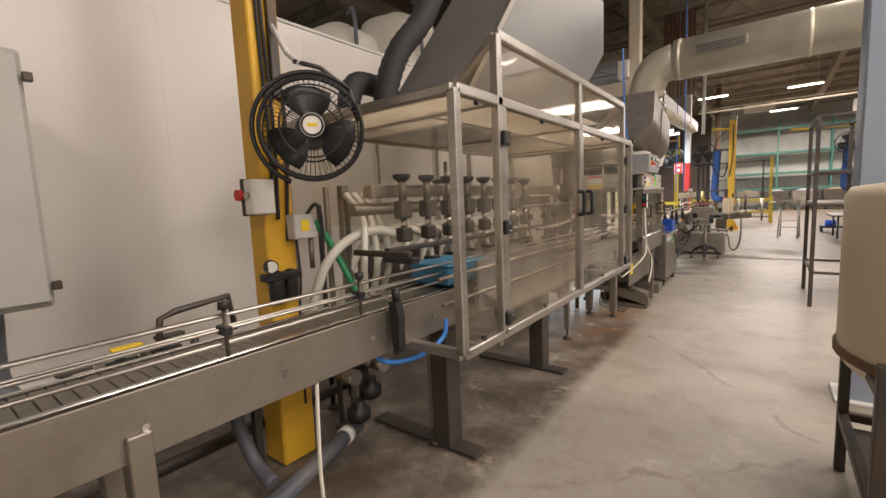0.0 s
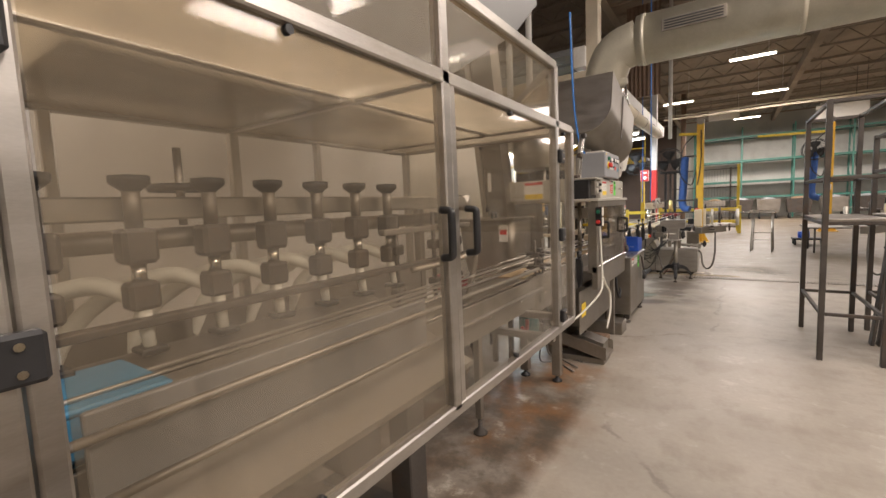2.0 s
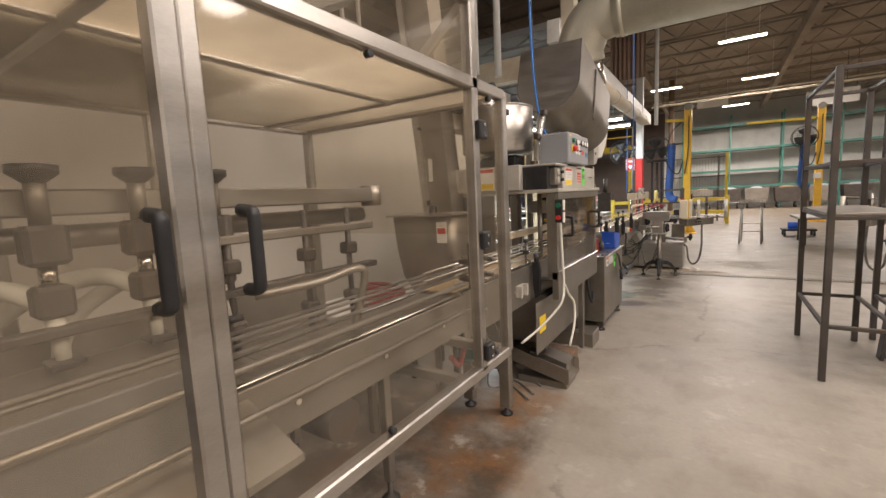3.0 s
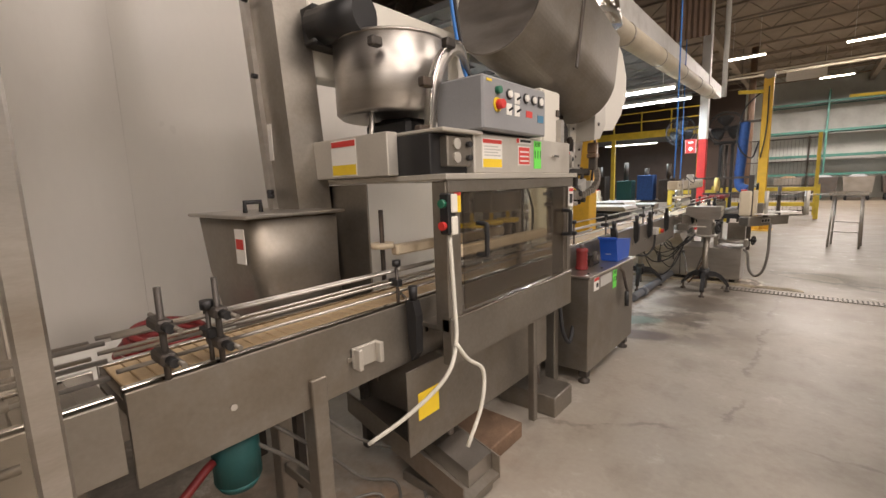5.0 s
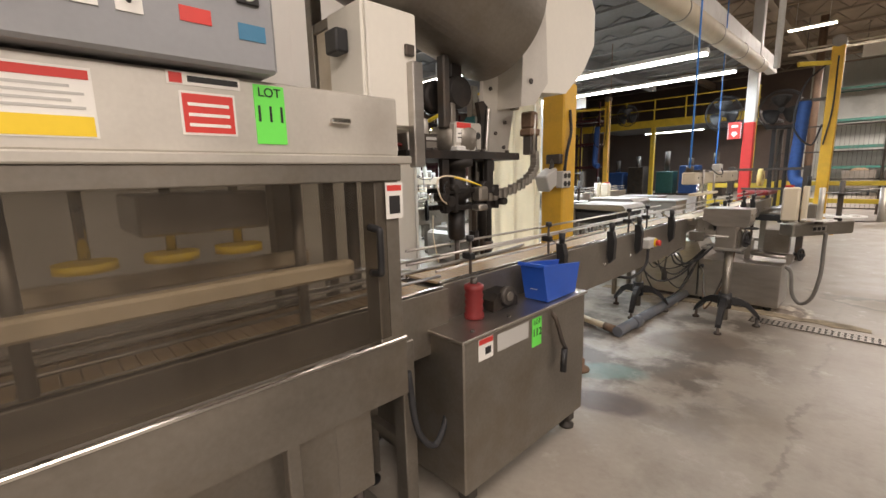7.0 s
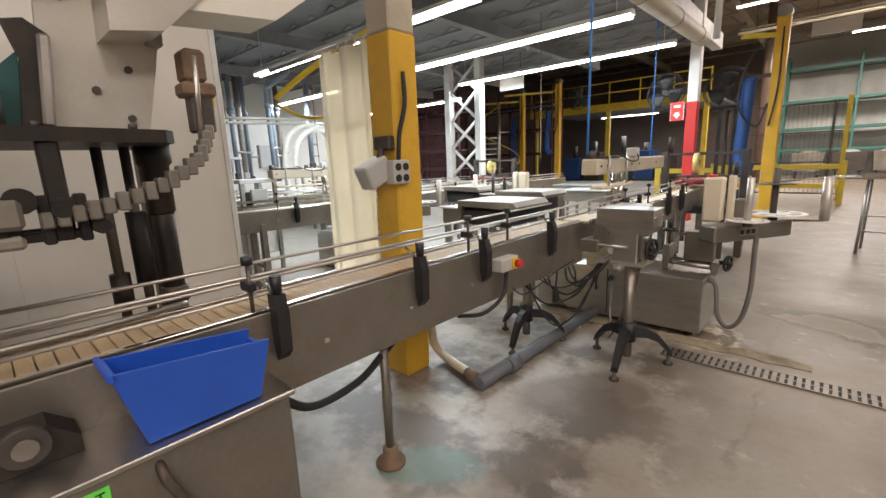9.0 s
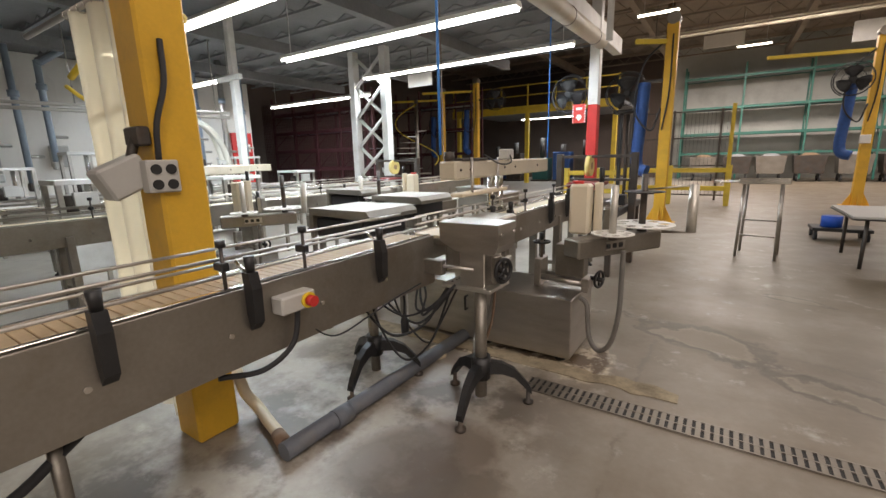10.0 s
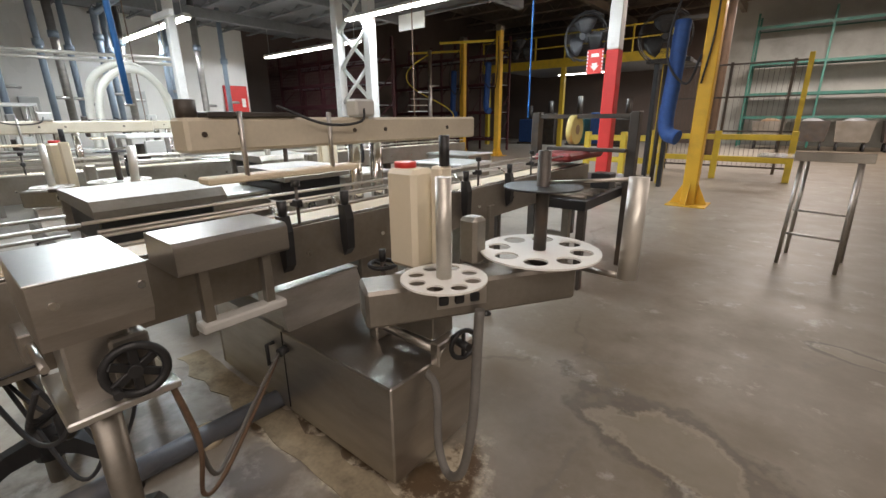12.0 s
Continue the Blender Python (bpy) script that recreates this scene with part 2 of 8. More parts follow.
YELLOW = mat("yellow_paint", (0.72, 0.42, 0.035), 0.45, 0, 0.1, 4, 60, 0.05, dirt=(0.40, 0.24, 0.05), dirt_amount=0.3)
YELLOW_PALE = mat("safety_yellow_rail", (0.70, 0.52, 0.05), 0.5, 0, 0.1, 4, 60, 0.04, dirt=(0.4, 0.3, 0.08), dirt_amount=0.3)
RED = mat("red_paint", (0.60, 0.035, 0.03), 0.45, 0, 0.12, 5, 60, 0.04)
GREEN_RACK = mat("green_rack_paint", (0.055, 0.20, 0.16), 0.5, 0, 0.15, 5, 60, 0.04, dirt=(0.16, 0.2, 0.17))
MAROON = mat("maroon_rack_mesh", (0.07, 0.018, 0.022), 0.6, 0, 0.3, 2, 30, 0.05)
BLUE = mat("blue_bin_plastic", (0.02, 0.09, 0.48), 0.35, 0, 0.1, 7, 80, 0.02)
BLUE_HOSE = mat("blue_hose_sleeve", (0.025, 0.08, 0.27), 0.65, 0, 0.25, 12, 80, 0.15)
BLUE_CRATE = mat("pale_blue_plastic", (0.05, 0.20, 0.34), 0.45, 0, 0.12, 6, 80, 0.03)
BLUE_GREY = mat("blue_grey_column_paint", (0.30, 0.36, 0.45), 0.5, 0, 0.08, 3, 60, 0.04)
GREY_PAINT = mat("grey_enamel", (0.27, 0.275, 0.285), 0.42, 0, 0.08, 5, 80, 0.03)
GREY_SHEET = mat("grey_plastic_sheet", (0.15, 0.148, 0.145), 0.38, 0, 0.12, 2, 60, 0.02)
LIGHT_GREY = mat("light_grey_plastic", (0.50, 0.49, 0.46), 0.45, 0, 0.06, 5, 70, 0.02)
CREAM_TANK = mat("cream_polyethylene", (0.72, 0.64, 0.49), 0.42, 0, 0.05, 2, 50, 0.02, dirt=(0.58, 0.49, 0.35), dirt_amount=0.25)
WHITE_TANK = mat("white_polyethylene", (0.75, 0.72, 0.64), 0.45, 0, 0.05, 2, 50, 0.02)
BELT = mat("tan_chain_links", (0.50, 0.37, 0.22), 0.55, 0, 0.2, 10, 90, 0.06, dirt=(0.28, 0.19, 0.10), dirt_amount=0.4)
BEIGE = mat("beige_plastic_strip", (0.68, 0.58, 0.42), 0.5, 0, 0.1, 6, 70, 0.03)
PVC_GREY = mat("grey_pvc_pipe", (0.115, 0.125, 0.145), 0.45, 0, 0.15, 6, 70, 0.03, dirt=(0.2, 0.18, 0.15))
WHITE_HOSE = mat("white_hose", (0.70, 0.68, 0.60), 0.45, 0, 0.08, 8, 70, 0.03)
GREEN_HOSE = mat("green_hose", (0.03, 0.24, 0.10), 0.5, 0, 0.15, 8, 70, 0.03)
RED_HOSE = mat("red_hose", (0.20, 0.02, 0.02), 0.5, 0, 0.2, 8, 70, 0.03)
BLUE_PIPE = mat("blue_grey_conduit", (0.30, 0.36, 0.43), 0.4, 0.3, 0.15, 4, 60, 0.03)
BLUE_TUBE = mat("blue_air_tube", (0.03, 0.18, 0.55), 0.4, 0, 0.1, 8, 70, 0.02)
DUCT = mat("galvanized_duct", (0.60, 0.57, 0.47), 0.42, 0.5, 0.12, 3, 50, 0.03, dirt=(0.36, 0.33, 0.24), dirt_amount=0.3)
CORR = mat("brown_corrugated_sheet", (0.20, 0.13, 0.09), 0.6, 0.1, 0.2, 3, 40, 0.05)
CEIL = mat("dark_roof_deck", (0.28, 0.23, 0.18), 0.8, 0, 0.3, 0.8, 20, 0.05)
JOIST = mat("roof_joist_paint", (0.085, 0.07, 0.055), 0.7, 0, 0.25, 2, 40, 0.05)
LOW_CEIL = mat("low_ceiling_deck", (0.22, 0.22, 0.225), 0.8, 0, 0.25, 1, 20, 0.05)
LOW_JOIST = mat("pale_ceiling_joist", (0.36, 0.36, 0.36), 0.6, 0, 0.15, 2, 40, 0.05)
FAR_WALL = mat("grey_block_wall", (0.54, 0.54, 0.50), 0.8, 0, 0.10, 0.8, 14, 0.1, dirt=(0.30, 0.29, 0.26), dirt_amount=0.35)
# lack of light on the far and outer walls is put into this colour
DARK_WALL = mat("brown_wall_darkened_as_unlit", (0.12, 0.09, 0.075), 0.8, 0, 0.2, 0.8, 14, 0.1)
PAPER = mat("white_sticker", (0.80, 0.78, 0.73), 0.5, 0, 0.04, 8, 60, 0.0)
LIME = mat("lime_green_tag", (0.16, 0.78, 0.10), 0.5, 0, 0.04, 8, 60, 0.0)
STICK_Y = mat("yellow_sticker", (0.82, 0.58, 0.03), 0.5, 0, 0.06, 8, 60, 0.0)
STICK_R = mat("red_sticker", (0.62, 0.05, 0.04), 0.5, 0, 0.06, 8, 60, 0.0)
INK = mat("black_ink", (0.02, 0.02, 0.02), 0.6, 0, 0.1, 8, 60, 0.0)
GREEN_BTN = mat("green_button", (0.02, 0.16, 0.09), 0.35, 0, 0.1, 8, 60, 0.0)
WOOD = mat("weathered_timber", (0.22, 0.15, 0.09), 0.75, 0, 0.3, 5, 70, 0.15, stretch=(6, 1, 6))
CARDBOARD = mat("cardboard", (0.38, 0.26, 0.15), 0.8, 0, 0.1, 4, 60, 0.05)
TEAL = mat("teal_motor_paint", (0.02, 0.10, 0.10), 0.45, 0, 0.15, 8, 60, 0.05)
CURTAIN = pane_mat("plastic_curtain", (0.97, 0.92, 0.80), (0.80, 0.72, 0.56), 0.72, 0.9, 0.35, 0.45)
PANE = pane_mat("polycarbonate_pane", (0.97, 0.95, 0.91), (0.42, 0.36, 0.28), 0.01, 0.06)
PANE_DIRTY = pane_mat("hazed_polycarbonate", (0.92, 0.885, 0.82), (0.36, 0.31, 0.24), 0.04, 0.2)
ROOF_PANE = pane_mat("hazed_roof_sheet", (0.95, 0.90, 0.82), (0.82, 0.74, 0.60), 0.45, 0.7, 0.15, 0.7)
PANE_SMOKE = pane_mat("smoked_acrylic", (0.62, 0.59, 0.54), (0.20, 0.175, 0.145), 0.05, 0.16)
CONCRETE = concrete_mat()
TUBE = glow("lit_tube", (1.0, 0.97, 0.92), 14.0)
TUBE_WARM = glow("lit_tube_warm", (1.0, 0.90, 0.75), 14.0)

# ---- mesh helpers ----
ORIGIN = {}


def thing(name, label, category, at=(0, 0, 0), group="", kind=""):
    ob = new(name)
    ob.location = at
    ob.empty_display_size = 0.1
    ORIGIN[ob.name] = Vector(at)
    return tagged(ob, label, category, group, kind)


def mesh_object(name, bm, material, shift):
    bm.transform(Matrix.Translation(-shift))
    bmesh.ops.recalc_face_normals(bm, faces=bm.faces)
    me = bpy.data.meshes.new(name)
    bm.to_mesh(me)
    bm.free()
    me.materials.append(material)
    ob = new(name, me)
    ob.visible_shadow = material not in (PANE, PANE_DIRTY, PANE_SMOKE, ROOF_PANE, CURTAIN)
    return ob


def part(name, bm, material, parent, label=""):
    """Links a bmesh, built in world places, as one mesh under a thing or a part."""
    shift = ORIGIN[parent.name]
    ob = mesh_object(name, bm, material, shift)
    ob.parent = parent
    ORIGIN[ob.name] = shift
    return tagged(ob, label)


def solo(name, bm, material, label, category, group="", kind="", at=(0, 0, 0)):
    """A thing that is one mesh."""
    at = Vector(at)
    ob = mesh_object(name, bm, material, at)
    ob.location = at
    ORIGIN[ob.name] = at
    return tagged(ob, label, category, group, kind)


def B():
    return bmesh.new()


def box(bm, x0, x1, y0, y1, z0, z1, b=0.003, m=None):
    s = Matrix.LocRotScale(((x0 + x1) / 2, (y0 + y1) / 2, (z0 + z1) / 2), None, (abs(x1 - x0), abs(y1 - y0), abs(z1 - z0)))
    v = bmesh.ops.create_cube(bm, size=1, matrix=s)["verts"]
    if b:
        e = list({e for w in v for e in w.link_edges})
        r = bmesh.ops.bevel(bm, geom=e, offset=b, offset_type="OFFSET", segments=1, affect="EDGES", profile=0.5)
        v = list({w for f in r["faces"] for w in f.verts})
    if m is not None:
        bmesh.ops.transform(bm, matrix=m, verts=v)
    return bm


def turned(x, y, z, rx=0, ry=0, rz=0):
    """A turn about the point (x, y, z)."""
    return pose(x, y, z, rx, ry, rz) @ Matrix.Translation((-x, -y, -z))


def rings(bm, loops, closed=True, caps=True):
    """Skins a row of equal loops of points."""
    vs = [[bm.verts.new(p) for p in lp] for lp in loops]
    n = len(vs[0])
    for a, b in zip(vs, vs[1:]):
        for i in range(n if closed else n - 1):
            f = bm.faces.new((a[i], a[(i + 1) % n], b[(i + 1) % n], b[i]))
            f.smooth = True
    if caps:
        bm.faces.new(vs[0][::-1])
        bm.faces.new(vs[-1])
    return bm


def circle(c, axis, r, n):
    axis = Vector(axis).normalized()
    u = axis.orthogonal().normalized()
    w = axis.cross(u)
    return [Vector(c) + r * (math.cos(2 * math.pi * i / n) * u + math.sin(2 * math.pi * i / n) * w) for i in range(n)]


def cyl(bm, p, q, r, r2=None, n=14):
    ax = Vector(q) - Vector(p)
    return rings(bm, [circle(p, ax, r, n), circle(q, ax, r if r2 is None else r2, n)])


def lathe(bm, cx, cy, profile, n=28, caps=True):
    return rings(bm, [[Vector((cx + r * math.cos(2 * math.pi * i / n), cy + r * math.sin(2 * math.pi * i / n), z)) for i in range(n)] for r, z in profile], caps=caps)


def smooth_path(pts, steps=6):
    p = [Vector(a) for a in pts]
    p = [2 * p[0] - p[1]] + p + [2 * p[-1] - p[-2]]
    out = []
    for i in range(1, len(p) - 2):
        for k in range(steps):
            t = k / steps
            out.append(0.5 * (2 * p[i] + (p[i + 1] - p[i - 1]) * t + (2 * p[i - 1] - 5 * p[i] + 4 * p[i + 1] - p[i + 2]) * t * t + (3 * p[i] - p[i - 1] - 3 * p[i + 1] + p[i + 2]) * t ** 3))
    return out + [p[-2]]


def tube(bm, pts, r, n=8, steps=6, ribs=0.0):
    path = smooth_path(pts, steps) if steps > 1 else [Vector(a) for a in pts]
    loops, u = [], None
    for i, c in enumerate(path):
        d = (path[min(i + 1, len(path) - 1)] - path[max(i - 1, 0)]).normalized()
        u = d.orthogonal().normalized() if u is None else (u - d * u.dot(d)).normalized()
        w = d.cross(u)
        rr = r * (1 + (ribs if i % 2 else 0))
        loops.append([c + rr * (math.cos(2 * math.pi * k / n) * u + math.sin(2 * math.pi * k / n) * w) for k in range(n)])
    return rings(bm, loops)


def prism(bm, poly, axis, a, b):
    """A polygon in the plane across the axis, drawn out from a to b."""
    def at(p, h):
        return {"x": (h, p[0], p[1]), "y": (p[0], h, p[1]), "z": (p[0], p[1], h)}[axis]
    lo, hi = [bm.verts.new(at(p, a)) for p in poly], [bm.verts.new(at(p, b)) for p in poly]
    n = len(poly)
    bm.faces.new(lo[::-1])
    bm.faces.new(hi)
    for i in range(n):
        bm.faces.new((lo[i], lo[(i + 1) % n], hi[(i + 1) % n], hi[i]))
    return bm


def torus(bm, c, axis, R, r, n=28, k=8, a0=0.0, a1=360.0):
    axis = Vector(axis).normalized()
    u = axis.orthogonal().normalized()
    w = axis.cross(u)
    full = a1 - a0 >= 360
    loops = []
    for i in range(n + 1):
        a = radians(a0 + (a1 - a0) * i / n)
        d = math.cos(a) * u + math.sin(a) * w
        loops.append([Vector(c) + d * (R + r * math.cos(2 * math.pi * j / k)) + axis * r * math.sin(2 * math.pi * j / k) for j in range(k)])
    rings(bm, loops, caps=not full)
    if full:
        bmesh.ops.remove_doubles(bm, verts=bm.verts, dist=1e-5)
    return bm


def words(body, size, m, material, parent, name="lettering", extrude=0.0006):
    cu = bpy.data.curves.new(name, "FONT")
    cu.body, cu.size, cu.align_x, cu.align_y, cu.extrude = body, size, "CENTER", "CENTER", extrude
    tmp = new("tmp_text", cu)
    bpy.context.view_layer.update()
    me = bpy.data.meshes.new_from_object(tmp)
    bpy.data.objects.remove(tmp)
    bpy.data.curves.remove(cu)
    me.materials.clear()
    me.materials.append(material)
    me.transform(Matrix.Translation(-ORIGIN[parent.name]) @ m)
    ob = new(name, me)
    ob.parent = parent
    ORIGIN[ob.name] = ORIGIN[parent.name]
    return ob


# text and stickers on a face that looks to +x: reading direction is +y
FACE_X = pose(0, 0, 0, 90, 0, 90)


def on_x(x, y, z):
    return Matrix.Translation((x, y, z)) @ FACE_X


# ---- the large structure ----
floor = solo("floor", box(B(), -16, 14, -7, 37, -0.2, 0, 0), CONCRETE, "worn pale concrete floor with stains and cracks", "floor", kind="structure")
XW = -3.5
wall_w = thing("wall_west", "white panelled partition wall with faint joints", "wall", (XW, 2, 0), kind="structure")
for i in range(12):
    y0 = 8.66 - 1.22 * (i + 1)
    part("panel", box(B(), XW - 0.1, XW, y0 + 0.0004, y0 + 1.2196, 0.0, 3.03, 0), WHITE_WALL, wall_w)
part("trim", box(B(), XW - 0.12, XW + 0.012, 8.66, 8.70, 0, 3.03, 0.004), WHITE_PAINT, wall_w)
part("trim", box(B(), XW - 0.12, XW + 0.012, -6.0, 8.70, 3.03, 3.06, 0.004), WHITE_PAINT, wall_w)

# south and east walls are unseen, added to close the hall and bounce light
solo("wall_south", box(B(), -16, 14, -7.2, -7, 0, 7, 0), FAR_WALL, "unseen grey wall added to close the hall behind the line", "wall", kind="structure")
solo("wall_east", box(B(), 14, 14.2, -7, 37, 0, 7, 0), FAR_WALL, "unseen grey side wall added to bounce light", "wall", kind="structure")
solo("wall_north", box(B(), -3.4, 14, 36.7, 36.9, 0, 7, 0), FAR_WALL, "grey painted block wall behind green racks", "wall", kind="structure")
# these two walls carry their shade in the dark base colour
solo("wall_north_upper", box(B(), -16, -3.4, 36.7, 36.9, 0, 7, 0), DARK_WALL, "wall beyond the mezzanine, coloured dark as unlit", "wall", kind="structure")
solo("wall_outer_west", box(B(), -16.2, -16, -7, 37, 0, 7, 0), DARK_WALL, "outer wall, coloured dark as unlit", "wall", kind="structure")
wp = solo("wall_packing_room", box(B(), -13.7, -13.5, 8.0, 17.1, 0, 3.94, 0), WHITE_WALL, "white wall with vertical pipes in packing area", "wall", kind="structure")
ceil = B()
box(ceil, -16, 14, -7, 37, 7.0, 7.15, 0)
for i in range(22):
    y = -6 + 2.0 * i
    box(ceil, -16, 14, y - 0.05, y + 0.05, 6.45, 6.52, 0)
    box(ceil, -16, 14, y - 0.05, y + 0.05, 6.93, 7.0, 0)
    for k in range(30):
        x = -15.5 + k
        cyl(ceil, (x, y, 6.5), (x + 0.5, y, 6.95), 0.02, n=4)
        cyl(ceil, (x + 0.5, y, 6.95), (x + 1, y, 6.5), 0.02, n=4)
for x in (-8, -3, 2, 7, 12):
    box(ceil, x - 0.1, x + 0.1, -7, 37, 6.1, 6.45, 0)
solo("ceiling", ceil, CEIL, "dark high roof deck with open steel joists", "ceiling", kind="structure")
low = B()
box(low, -13.5, -2.35, 9.3, 19.0, 3.95, 4.05, 0)
for i in range(13):
    y = 9.5 + 0.78 * i
    box(low, -13.5, -2.4, y - 0.03, y + 0.03, 3.82, 3.86, 0)
    for k in range(18):
        x = -13.4 + 0.6 * k
        cyl(low, (x, y, 3.83), (x + 0.3, y, 3.95), 0.012, n=4)
        cyl(low, (x + 0.3, y, 3.95), (x + 0.6, y, 3.83), 0.012, n=4)
for x in (-11.0, -8.0, -5.0):
    box(low, x - 0.08, x + 0.08, 9.3, 19.0, 3.6, 3.82, 0)
solo("ceiling_low", low, LOW_CEIL, "low open-joist ceiling over the packing area", "ceiling", kind="structure")
# white steel beam along the edge of the low ceiling and one over the partition
solo("beam_edge", box(B(), -2.42, -2.22, 9.0, 19.2, 3.62, 3.95, 0.01), WHITE_PAINT, "white painted steel edge beam", "beam", kind="structure")
solo("beam_cross", box(B(), -8.0, -2.0, 9.0, 9.2, 3.2, 3.55, 0.01), CREAM_PAINT, "cream painted steel beam on column", "beam", kind="structure")


def fixture(x0, x1, y, z, rows=1, warm=False, drop=0.6):
    f = thing("ceiling_light", "lit white fluorescent strip light on hangers" if not warm else "lit high-bay or added fill light", "light", ((x0 + x1) / 2, y, z), "ceiling lights")
    part("housing", prism(B(), [(y - 0.09, z + 0.02), (y + 0.09, z + 0.02), (y + 0.05, z + 0.08), (y - 0.05, z + 0.08)], "x", x0, x1), WHITE_PAINT, f)
    n = max(1, round((x1 - x0) / 1.22))
    for i in range(n):
        a = x0 + (x1 - x0) * i / n
        for s in (-0.045, 0.045):
            part("tube", cyl(B(), (a + 0.02, y + s, z), (a + (x1 - x0) / n - 0.02, y + s, z), 0.019, n=8), TUBE_WARM if warm else TUBE, f)
    for a in (x0 + 0.2, x1 - 0.2):
        part("hanger", cyl(B(), (a, y, z + 0.08), (a, y, z + drop), 0.006, n=6), ALU, f)
    return f


for x0, x1, y, z in STRIPS:
    fixture(x0, x1, y, z, drop=3.96 - z)
# a fixture is drawn for every lamp, the added fill ones too
for lx, ly, lw in HALL_AND_FILL_LAMPS:
    fixture(lx - 0.6, lx + 0.6, ly, 5.65, warm=True, drop=1.36)
fixture(-10.1, -7.1, 32.0, 3.45, drop=0.38)


# ---- columns, duct, tanks ----
def building_column(name, label, x, y, s, split, low, high, top, parts=True):
    c = thing(name, label, "column", (x, y, 0))
    part("lower_shaft", box(B(), x - s, x + s, y - s, y + s, 0, split, 0.012), low, c)
    part("upper_shaft", box(B(), x - s + 0.003, x + s - 0.003, y - s + 0.003, y + s - 0.003, split, top, 0.012), high, c)
    return c


ycol = building_column("steel_column", "square steel column, yellow below and cream above", -2.13, 9.16, 0.105, 2.12, YELLOW, CREAM_PAINT, 6.4)
redcol = building_column("steel_column", "square steel column, red below and white above", -2.30, 17.3, 0.10, 2.36, RED, WHITE_PAINT, 6.4)
bcol = building_column("steel_column", "blue-grey steel column beside the tank", 0.54, 3.72, 0.11, 3.0, BLUE_GREY, BLUE_GREY, 6.4)
part("base_plate", box(B(), 0.38, 0.70, 3.56, 3.88, 0, 0.02, 0.004), WHITE_PAINT, bcol)
# sockets and boxes on the yellow column
sock = thing("socket_box", "grey four-gang socket box on yellow column", "socket", (-2.02, 9.1, 1.33))
part("box", box(B(), -2.06, -1.99, 9.0, 9.13, 1.26, 1.40, 0.006), LIGHT_GREY, sock)
for dy in (0.035, 0.095):
    for dz in (0.035, 0.10):
        part("outlet", cyl(B(), (-1.99, 9.0 + dy, 1.26 + dz), (-1.984, 9.0 + dy, 1.26 + dz), 0.022, n=12), INK, sock)
part("conduit", tube(B(), [(-2.01, 9.06, 1.40), (-2.0, 9.07, 1.55), (-1.995, 9.12, 1.72), (-2.02, 9.14, 1.9)], 0.013), RUBBER, sock)
horn = thing("junction_box", "grey angled valve box on column side", "junction box", (-2.1, 8.98, 1.32))
part("box", box(B(), -2.17, -2.05, 8.86, 9.04, 1.26, 1.40, 0.01, turned(-2.1, 8.95, 1.33, 25, 0, 0)), LIGHT_GREY, horn)
part("clamp", box(B(), -2.16, -2.02, 9.0, 9.05, 1.46, 1.54, 0.008), STEEL_DARK, horn)
part("neck", cyl(B(), (-2.1, 8.98, 1.38), (-2.1, 9.02, 1.5), 0.02), STEEL_DARK, horn)

duct = thing("ventilation_duct", "dull galvanized round spiral duct with a grille", "duct", (-0.5, 7.9, 3.45))
part("main_run", cyl(B(), (-1.25, 7.9, 3.45), (14, 7.9, 3.45), 0.30, n=32), DUCT, duct)
part("elbow", tube(B(), [(-1.24, 7.9, 3.45), (-1.52, 7.9, 3.36), (-1.66, 7.95, 3.12), (-1.66, 8.0, 2.95)], 0.27, n=28, steps=5), DUCT, duct)
part("outlet_collar", cyl(B(), (-1.66, 8.0, 2.97), (-1.62, 8.05, 2.66), 0.235, n=28), STEEL_BRIGHT, duct, "bright metal outlet collar")
for x in (-1.2, 0.35, 1.55, 2.75, 3.95):
    part("joint_band", cyl(B(), (x, 7.9, 3.45), (x + 0.05, 7.9, 3.45), 0.309, n=32), DUCT, duct)
gr = part("grille", box(B(), -0.95, -0.30, 7.585, 7.63, 3.40, 3.54, 0.004), STEEL_DULL, duct)
for i in range(4):
    part("slat", box(B(), -0.92, -0.33, 7.578, 7.586, 3.418 + 0.03 * i, 3.432 + 0.03 * i, 0), INK, gr)
for x in (1.0, 4.0):
    part("strap", cyl(B(), (x, 7.9, 3.75), (x, 7.9, 6.4), 0.006, n=6), STEEL_DULL, duct)
pipe = thing("overhead_pipe", "large cream insulated pipe under the ceiling", "pipe", (-1.9, 12, 3.2))
part("run", cyl(B(), (-1.85, 9.0, 3.05), (-2.15, 17.0, 3.45), 0.13, n=20), CREAM_PAINT, pipe)
for i in range(5):
    y = 9.6 + 1.7 * i
    part("band", cyl(B(), (-1.873 - 0.064 * i, y, 3.083 + 0.085 * i), (-1.875 - 0.064 * i, y + 0.04, 3.085 + 0.085 * i), 0.137, n=20), STEEL_DULL, pipe)

